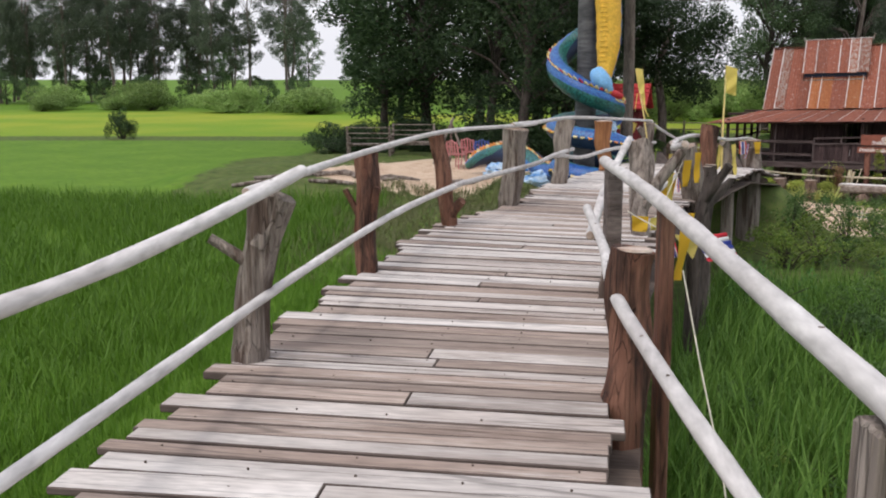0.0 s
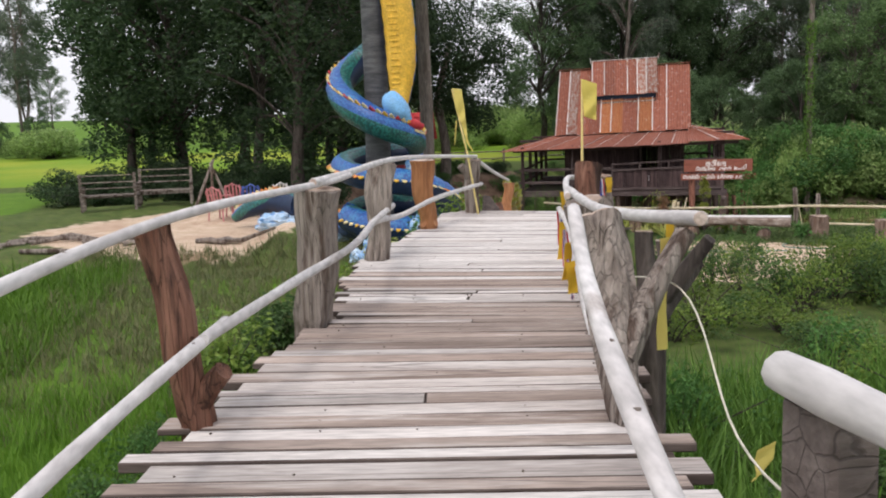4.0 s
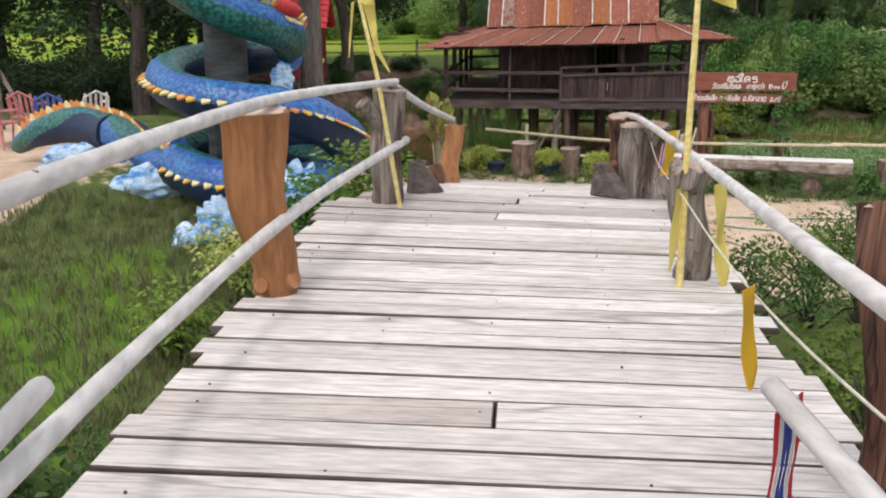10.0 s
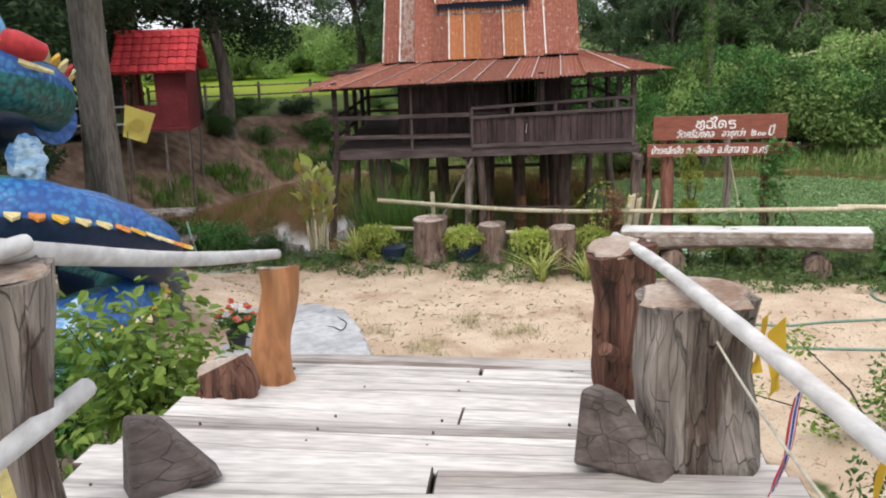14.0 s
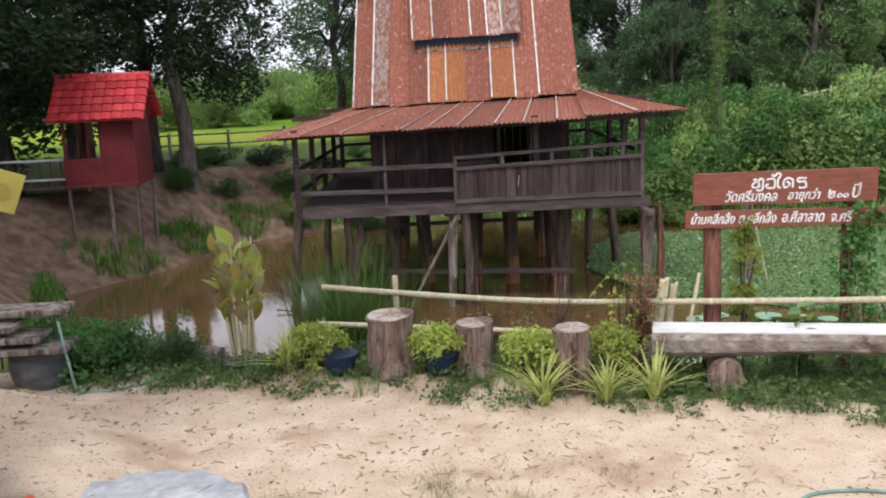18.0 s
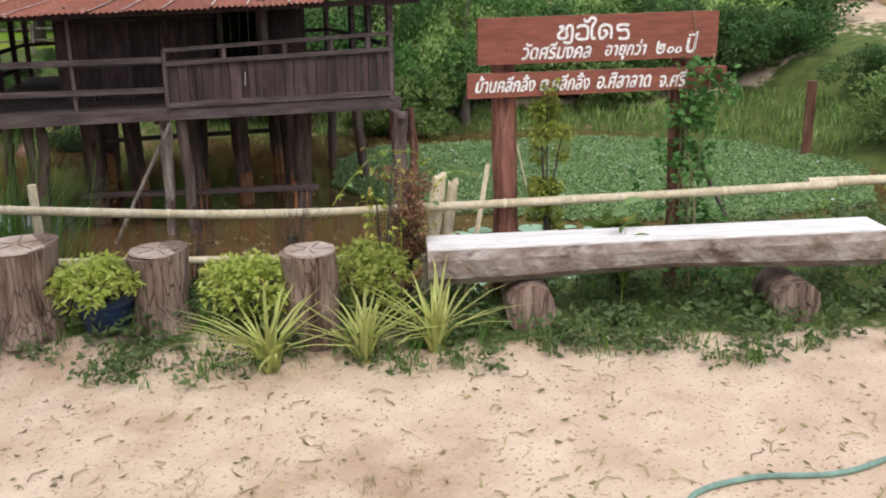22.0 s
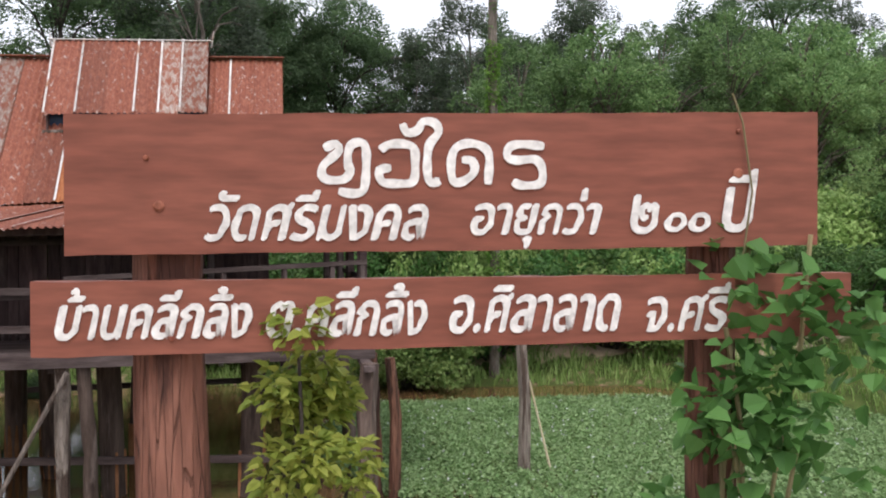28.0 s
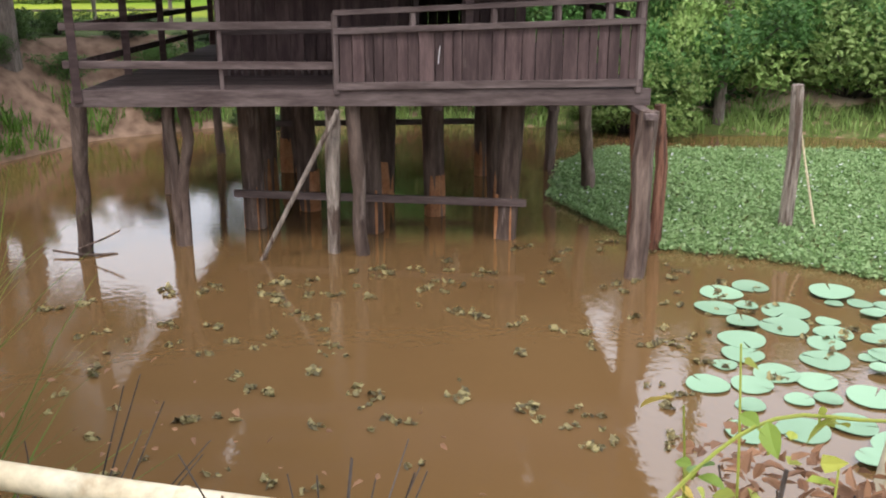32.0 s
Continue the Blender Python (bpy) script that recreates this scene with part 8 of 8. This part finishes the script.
LILY = np.array([(15.9, 31.5), (14.2, 29.6), (13.7, 28.2), (14.4, 27.4), (17.8, 27.4), (17.8, 30.4)])
pads = []
while len(pads) < 74:
    x, y, r = rw.uniform(13.5, 17.8), rw.uniform(27.4, 31.5), rw.uniform(0.09, 0.27)
    if inside(LILY, x, y) and all(math.hypot(x - a, y - b) > (r + c) * 0.8 for a, b, c in pads):
        pads.append((x, y, r))
        lily_pad(x, y, r, len(pads))


husk_t = []
for k in range(8):
    husk_t.append(leaf_cloud(rw, [(rw.normal() * 0.02, rw.normal() * 0.02, 0.012)], [0.03], 7, 0.055, 0.3, 0.7))
hs = []
for k in range(170):
    x, y = rw.uniform(8.6, 16.5), rw.uniform(28.6, 33.6)
    dx, dy = rw.uniform(-1, 1), rw.uniform(-0.6, 0.6)
    for j in range(rw.integers(1, 7)):
        hs.append((x + dx * 0.07 * j + rw.normal() * 0.02, y + dy * 0.07 * j + rw.normal() * 0.02, WATER))
single("floating_debris", scattered(husk_t, hs, rw, 0.7, 1.4, 0.1), M["husk"], "small brown husks and leaves floating on the pond", "debris", kind="stuff")
t = thing("pond_stake", "grey wooden stake standing in the water weed", "stake", (18.3, 33.1, WATER))
part("stake", tube([(18.25, 33.1, WATER - 0.5), (18.28, 33.1, -0.9), (18.2, 33.1, 0.05)], [0.1, 0.09, 0.08], 10, True, 0.2, 2), M["grey_log"], t)
part("prop", tube([(18.6, 32.8, WATER - 0.2), (18.35, 33.1, -0.6)], [0.02, 0.015], 6), M["bamboo"], t)
t = thing("pond_stake", "short reddish stake standing by the house", "stake", (15.8, 32.5, WATER), "")
part("stake", tube([(16.0, 33.0, WATER - 0.5), (16.04, 33.0, -0.9), (15.95, 33.0, -0.1)], [0.08, 0.075, 0.07], 10, True, 0.25, 5), M["brown_log"], t)
t = thing("hanging_skull", "pale dry bone hung under the house floor", "bone", H(4.7, 4.6, -0.5))
part("bone", tube([H(4.7, 4.6, -0.2), H(4.68, 4.6, -0.45), H(4.7, 4.6, -0.7)], [0.12, 0.09, 0.04], 8, True, 0.3, 2), M["white_paint"], t)

# ---- grass, rice and weeds ----
rv = np.random.default_rng(77)


def spots(n, x0, x1, y0, y1, keep):
    x, y = rv.uniform(x0, x1, n), rv.uniform(y0, y1, n)
    k = keep(x, y)
    x, y = x[k], y[k]
    return np.stack([x, y, height(x, y) - 0.02], 1)


LX, LY = [p[0][0] for p in PAIRS], [p[0][1] for p in PAIRS]
RX, RY = [p[1][0] for p in PAIRS], [p[1][1] for p in PAIRS]


def left_of(x, y, gap=0.15):
    return x < np.interp(y, LY, LX) - gap


def right_of(x, y, gap=0.15):
    return x > np.interp(y, RY, RX) + gap


rice_t = [tuft(rv, 14, 0.34, 0.008, 0.13, 0.16) for _ in range(6)]
sp = spots(11000, -5.0, 3, -3, 14, lambda x, y: left_of(x, y) & (rv.uniform(size=x.shape) < np.clip(1.1 - (np.interp(y, LY, LX) - x) / 6.5, 0.12, 1)))
single("rice_plants", scattered(rice_t, sp, rv), M["rice"], "thick young green rice beside the bridge", "rice", kind="stuff")
sp = spots(9000, -16, -1.5, -2, 22, lambda x, y: left_of(x, y, 2.5))
single("rice_plants", scattered([tuft(rv, 9, 0.34, 0.014, 0.2, 0.2) for _ in range(5)], sp, rv, 0.9, 1.5), M["rice"], "young green rice of the wider field", "rice", kind="stuff")
grass_t = [tuft(rv, 9, 0.5, 0.014, 0.1, 0.25) for _ in range(6)]
sp = spots(7500, 3.0, 10, -2, 12.5, lambda x, y: right_of(x, y) & (rv.uniform(size=x.shape) < np.clip(1.1 - (x - np.interp(y, RY, RX)) / 7, 0.15, 1)))
single("tall_grass", scattered(grass_t, sp, rv, 0.7, 1.5), M["grass"], "tall green grass on the dry side of the bridge", "grass", kind="stuff")
short_t = [tuft(rv, 8, 0.2, 0.01, 0.08, 0.12) for _ in range(6)]
sp = spots(6000, -2.5, 4.5, 12.5, 23, lambda x, y: left_of(x, y, 0.1) & (rv.uniform(size=x.shape) < 0.75))
single("rough_grass", scattered(short_t, sp, rv, 0.6, 1.5), M["dull_grass"], "rough grass and weeds below the serpent", "grass", kind="stuff")
# weedy strip between the sand and the pond
sp = spots(8500, 5.0, 16, 20.2, 28.5, lambda x, y: (y > 26.15 - 0.62 * (x - 5) + 0.12 * np.sin(x * 5)) & (y < 27.3 - 0.55 * (x - 5) + 2.2))
sp = sp[sp[:, 2] > WATER + 0.2]
weed_t = [leaf_cloud(rv, [(0, 0, 0.07)], [0.08], 22, 0.042) for _ in range(6)]
single("ground_weeds", scattered(weed_t, sp[: len(sp) * 6 // 10], rv, 0.7, 1.5), M["leaf_weed"], "low dark green weeds along the yard edge", "weeds", kind="stuff")
single("bank_grass", scattered(short_t, sp[len(sp) // 2 :], rv, 0.4, 1.0), M["grass"], "short grass on the pond bank", "grass", kind="stuff")
reed_t = [tuft(rv, 14, 1.5, 0.013, 0.14, 0.6) for _ in range(4)]
sp = spots(90, 7.7, 8.45, 26.1, 26.7, lambda x, y: x > 0)
single("reeds", scattered(reed_t, sp, rv, 0.7, 1.2), M["grass"], "tall arching grey-green reeds on the pond bank", "reeds", kind="stuff")
sp = spots(150, 7.0, 13.5, 24.6, 26.6, lambda x, y: y > 26.3 - 0.62 * (x - 5) + 0.5)
single("dry_grass", scattered([tuft(rv, 5, 0.36, 0.004, 0.08, 0.2) for _ in range(4)], sp, rv, 0.5, 1.3), M["dry_grass"], "dry brown grass stalks on the pond bank", "grass", kind="stuff")
# far banks
sp = spots(9000, 11, 34, 28, 47, lambda x, y: (lambda g: (g > 0.05) & (g < 1.5 + 0.4 * np.sin(x * 1.9)) & (y > 31))(pond_gap(x, y)))
single("bank_grass", scattered([tuft(rv, 7, 0.28, 0.03, 0.15, 0.12) for _ in range(5)], sp, rv, 0.7, 1.6), M["leaf_sunny"], "bright green grass on the far pond bank", "grass", kind="stuff")
sp = spots(5000, 4, 12, 33, 46, lambda x, y: (lambda g: (g > 0.05) & (g < 1.1))(pond_gap(x, y)) & (np.sin(x * 2.1 + y * 1.3) + np.sin(y * 3.1) > -0.1))
single("bank_grass", scattered([tuft(rv, 7, 0.3, 0.025, 0.15, 0.14) for _ in range(5)], sp, rv, 0.7, 1.6), M["grass"], "grass at the foot of the earth bank", "grass", kind="stuff")
# fallen leaves and twigs on the sand
sp = spots(5200, 4.6, 14, 19.5, 26, lambda x, y: (y < 26.2 - 0.62 * (x - 5)) & (y > 20.0 - 0.2 * (x - 8)))
lt = []
for k in range(6):
    g = leaf_cloud(rv, [(0, 0, 0.01)], [0.004], 1, 0.034, 0.1, 0.35)
    lt.append(g)
lt.append(tube([(0, 0, 0.006), (0.03, 0.01, 0.012), (0.05, 0.035, 0.006)], 0.003, 4))
lt.append(tube([(0, 0, 0.006), (0.05, -0.01, 0.01), (0.08, 0.01, 0.006)], 0.0025, 4))
keep = np.array([noise.noise(Vector((q[0] * 0.8, q[1] * 0.8, 3))) > -0.15 or rv.uniform() < 0.3 for q in sp])
single("leaf_litter", scattered(lt, sp[keep] + np.array((0, 0, 0.02)), rv, 0.5, 1.5, 0.1), M["debris"], "dry fallen leaves and twigs on the sand", "litter", kind="stuff")
for k, (cx, cy) in enumerate([(7.73, 22.65), (7.99, 22.2), (7.1, 22.08), (6.71, 22.81)]):
    q = np.array([(cx + rv.normal() * 0.16, cy + rv.normal() * 0.12, float(height(cx, cy))) for _ in range(34)])
    single("dead_grass", scattered([tuft(rv, 9, 0.07, 0.003, 0.05, 0.1) for _ in range(4)], q, rv, 0.6, 1.5, 0.6), M["debris"], "flattened tuft of dead grass on the sand", "grass", kind="stuff")
sp = spots(120, 7.0, 9.2, 21.2, 22.9, lambda x, y: (np.sin(x * 5.1) * np.sin(y * 4.3)) > 0.3)
single("sand_grass", scattered([tuft(rv, 10, 0.06, 0.004, 0.05, 0.06) for _ in range(4)], sp, rv, 0.6, 1.4), M["dry_grass"], "sparse dry grass growing in the sand", "grass", kind="stuff")

# ---- bushes ----
def bush_mesh(name, seed, count, size, mat, r=1.0, h=1.0, clumps=16):
    rg = np.random.default_rng(seed)
    cen = [(rg.normal() * r * 0.45, rg.normal() * r * 0.45, h * rg.uniform(0.15, 0.95)) for _ in range(clumps)]
    lv = mesh_of(name + "_foliage", leaf_cloud(rg, cen, [r * 0.3] * clumps, count, size), mat)
    gs = [tube([(0, 0, -0.1), (c[0] * 0.4, c[1] * 0.4, c[2] * 0.6), c], [0.02, 0.014, 0.006], 5) for c in cen]
    return mesh_of(name + "_stems", joined(*gs), M["dark_bark"]), lv


BUSH = {
    "weed": bush_mesh("weed", 1, 1300, 0.075, M["leaf_mid"]),
    "weed_b": bush_mesh("weed_b", 2, 1100, 0.085, M["leaf_vine"], 1.1, 0.9),
    "light": bush_mesh("light", 3, 1200, 0.08, M["leaf_light"]),
    "bank": bush_mesh("bank", 4, 5200, 0.075, M["leaf_mid"], 1.0, 1.0, 24),
    "bank_b": bush_mesh("bank_b", 5, 5000, 0.08, M["leaf_vine"], 1.1, 1.0, 24),
    "pale": bush_mesh("pale", 7, 5200, 0.08, M["leaf_sunny"], 1.1, 1.0, 24),
    "dark": bush_mesh("dark", 6, 4200, 0.08, M["leaf_dark"], 1.0, 1.0, 24),
}


def bush(kind, x, y, sx, sz, label, group):
    z = float(height(x, y))
    t = thing("bush", label, "bush", (x, y, z - 0.02), group)
    t.scale = (sx, sx, sz)
    t.rotation_euler = (0, 0, rt.uniform(0, 6.28))
    for nm, me in zip(("stem", "foliage"), BUSH[kind]):
        o = new(nm, me)
        o.parent = t


for k in range(70):
    y = rt.uniform(5.5, 18.5)
    x = float(np.interp(y, RY, RX)) + rt.uniform(0.45, 6.0)
    if y > 18.0 and x < 8.5:
        continue
    sz = rt.uniform(0.4, 0.85) * (1.1 if y > 9 else 0.6)
    bush(rt.choice(["weed", "weed", "weed_b", "light"]), x, y, rt.uniform(0.45, 0.8), sz, "leafy green weed bush in the grass beside the bridge", "weeds by the bridge")
for k in range(20):
    y = rt.uniform(10.2, 16.5)
    x = float(np.interp(y, LY, LX)) - rt.uniform(0.35, 2.2)
    bush(rt.choice(["weed", "weed_b"]), x, y, rt.uniform(0.3, 0.5), rt.uniform(0.3, 0.55), "leafy green weed bush in the grass beside the bridge", "weeds by the bridge")
for k in range(16):
    x, y = rt.uniform(8.5, 15), rt.uniform(16.5, 19.2)
    bush(rt.choice(["weed", "light"]), x, y, rt.uniform(0.4, 0.7), rt.uniform(0.5, 0.9), "leafy green weed bush in the grass beside the yard", "weeds by the yard")
for k in range(20):
    x, y = rt.uniform(5.0, 6.5), rt.uniform(26.15, 27.2)
    bush(rt.choice(["weed", "weed_b"]), x, y, rt.uniform(0.35, 0.5), rt.uniform(0.4, 0.62), "leafy green weed bush at the pond corner", "bushes at the pond corner")
# dense hedge on the far bank
for k in range(60):
    u = k / 59
    x = 16.5 + 16 * u + rt.uniform(-0.8, 0.8)
    y = 46.5 - 9.5 * u + rt.uniform(-1.0, 2.2)
    bush(rt.choice(["bank", "pale", "pale", "bank_b"]), x, y, rt.uniform(1.5, 2.1), rt.uniform(1.9, 2.7), "dense green bush on the far pond bank", "far bank bushes")
for k in range(16):
    x, y = rt.uniform(7.2, 14), rt.uniform(44.2, 47.5)
    bush(rt.choice(["bank", "dark"]), x, y, rt.uniform(0.5, 0.8), rt.uniform(0.35, 0.7), "dark green bush above the earth bank", "far bank bushes")
for k in range(80):
    x, y = rt.uniform(15.0, 27), rt.uniform(20.5, 27.4)
    if pond_gap(x, y) > 0.6 and math.hypot(x - 19.0, y - 24.4) > 2.4:
        bush(rt.choice(["light", "weed_b", "weed"]), x, y, rt.uniform(0.6, 1.0), rt.uniform(0.35, 0.7), "low light green bush on the near pond bank", "near bank bushes")
for k in range(24):
    x, y = -7 + k * 0.55, 39 + 3 * math.sin(k * 1.3) + rt.uniform(-1, 1)
    if x < 2.6:
        bush("dark", x, y, rt.uniform(0.9, 1.4), rt.uniform(0.8, 1.5), "dark undergrowth below the trees", "undergrowth")
for k in range(34):
    x, y = -50 + k * 2.4 + rt.uniform(-1, 1), 92 + rt.uniform(-12, 12)
    bush("pale", x, y, rt.uniform(1.8, 3.2), rt.uniform(1.4, 3.0), "pale green thicket at the edge of the fields", "field thickets")
bush("dark", -20.4, 45.7, 0.75, 1.5, "small dark bush alone in the rice field", "")

for k in range(26):
    x, y = rt.uniform(8, 24), rt.uniform(70, 84)
    bush("pale", x, y, rt.uniform(1.6, 2.6), rt.uniform(1.8, 3.6), "pale green thicket at the edge of the fields", "field thickets")
for k in range(14):
    x, y = rt.uniform(25.0, 33), rt.uniform(28.5, 36)
    if pond_gap(x, y) > 0.8:
        bush(rt.choice(["bank", "bank_b", "pale"]), x, y, rt.uniform(0.9, 1.5), rt.uniform(1.0, 1.9), "dense green bush on the pond bank", "far bank bushes")

# vine-clad tall trunk with its thicket
vx, vy = 22.73, 40.48
vz = float(height(vx, vy))
t = thing("vine_clad_tree", "tall slim trunk wrapped in bright green vines", "tree", (vx, vy, vz))
part("trunk", tube([(vx, vy, vz - 0.4), (vx + 0.03, vy, vz + 3), (vx - 0.02, vy, 6), (vx + 0.05, vy, 14)], [0.13, 0.12, 0.11, 0.09], 10), M["bark"], t)
vc = [(vx + rw.normal() * 0.04, vy + rw.normal() * 0.04, z) for z in np.linspace(vz + 1.5, 6.2, 90)]
part("vine_leaves", leaf_cloud(rw, vc, [0.19] * 90, 5200, 0.085), M["leaf_vine_bright"], t)
vc = [(vx + rw.normal() * 0.03, vy + rw.normal() * 0.03, z) for z in np.linspace(6.2, 14, 60)]
part("vine_leaves", leaf_cloud(rw, vc, [0.13] * 60, 1500, 0.08), M["leaf_mid"], t)
for k in range(7):
    x, y, z = 22.3 - 0.3 * k + rt.uniform(-0.2, 0.2), 41.3 + rt.uniform(-0.3, 0.5), 0.0
    bush("bank_b" if k % 2 else "pale", x, y, rt.uniform(1.0, 1.4), (3.9, 4.2, 3.6, 2.8, 2.4, 2.2, 2.0)[k] * 0.75, "tall thicket grown over with vines", "vine thicket")

# ---- far fence, hut and terrace ----
def fence_run(a, b, n_, h, mat, label):
    t = thing("rail_fence", label, "fence", (a[0], a[1], float(height(*a))), "rail fences")
    pts = [(a[0] + (b[0] - a[0]) * i / n_, a[1] + (b[1] - a[1]) * i / n_) for i in range(n_ + 1)]
    for x, y in pts:
        z = float(height(x, y))
        part("fence_post", tube([(x, y, z - 0.2), (x, y, z + h * 1.1)], 0.06, 7, True, 0.15, int(x)), mat, t)
    for k in (0.5, 0.95):
        part("fence_rail", tube([(x, y, float(height(x, y)) + h * k + 0.03 * math.sin(x)) for x, y in pts], 0.035, 6), mat, t)


fence_run((17, 50.5), (36, 44.5), 9, 1.1, M["bamboo"], "pale bamboo rail fence beyond the pond")
fence_run((5.5, 51), (16, 52.5), 5, 0.8, M["grey_log"], "grey rail fence along the far rice field")
fence_run((38.5, 36.5), (36.6, 28.5), 4, 1.0, M["grey_log"], "rough rail fence on the sandy terrace")


def hut():
    x, y = 46.0, 34.2
    z = float(height(x, y))
    t = thing("thatched_hut", "thatched hut with woven grey walls on a sandy terrace", "hut", (x, y, z))
    part("wall", bar((x - 1.0, y + 3.5, z + 1.3), (x - 0.6, y - 3.5, z + 1.3), 0.1, 2.6), M["bench_log"], t)
    part("wall", bar((x - 1.0, y + 3.5, z + 1.3), (x + 3, y + 3.5, z + 1.3), 0.1, 2.6), M["bench_log"], t)
    part("roof", bar((x - 1.6, y + 4.2, z + 3.0), (x - 1.2, y - 4.2, z + 3.0), 2.4, 0.2, 0.05, (-0.5, 0, 1)), M["grey_log"], t)
    for k in range(4):
        part("porch_post", tube([(x - 2.6, y + 3.6 - k * 1.2, z), (x - 2.6, y + 3.6 - k * 1.2, z + 2.6)], 0.06, 7), M["grey_log"], t)
    part("porch_rail", bar((x - 2.6, y + 3.6, z + 1.9), (x - 2.6, y, z + 1.9), 0.06, 0.06), M["grey_log"], t)
    o = thing("wooden_barrel", "old wooden barrel lying beside a hut", "barrel", (41.0, 38.4, float(height(41, 38.4))))
    zb = float(height(41, 38.4))
    part("barrel_body", tube([(40.9, 38.9, zb + 0.55), (40.95, 38.7, zb + 0.55), (41.0, 38.4, zb + 0.55), (41.05, 38.1, zb + 0.55), (41.1, 37.9, zb + 0.55)], [0.48, 0.53, 0.56, 0.53, 0.48], 14), M["bamboo"], o)
    o = thing("wash_tub", "dark blue plastic tub beside the hut", "tub", (40.5, 35.0, float(height(40.5, 35.0))))
    zb = float(height(40.5, 35.0))
    part("tub", tube([(40.5, 35.0, zb), (40.5, 35.0, zb + 0.5)], [0.5, 0.65], 14), M["naga_dark"], o)


hut()
rock("termite_mound", (19.7, 25.1, -0.6), (0.6, 0.55, 1.05), M["earth"], "brown termite mound on the pond bank", 7, lump=0.55)
rock("termite_mound", (20.7, 24.3, -0.5), (0.7, 0.65, 0.65), M["earth"], "broad brown earth mound beside the pond", 8, lump=0.5)
rock("pale_stone", (5.75, 19.75, 0.55), (0.22, 0.18, 0.2), M["stone"], "pale rounded stone beside the bridge ramp", 9)
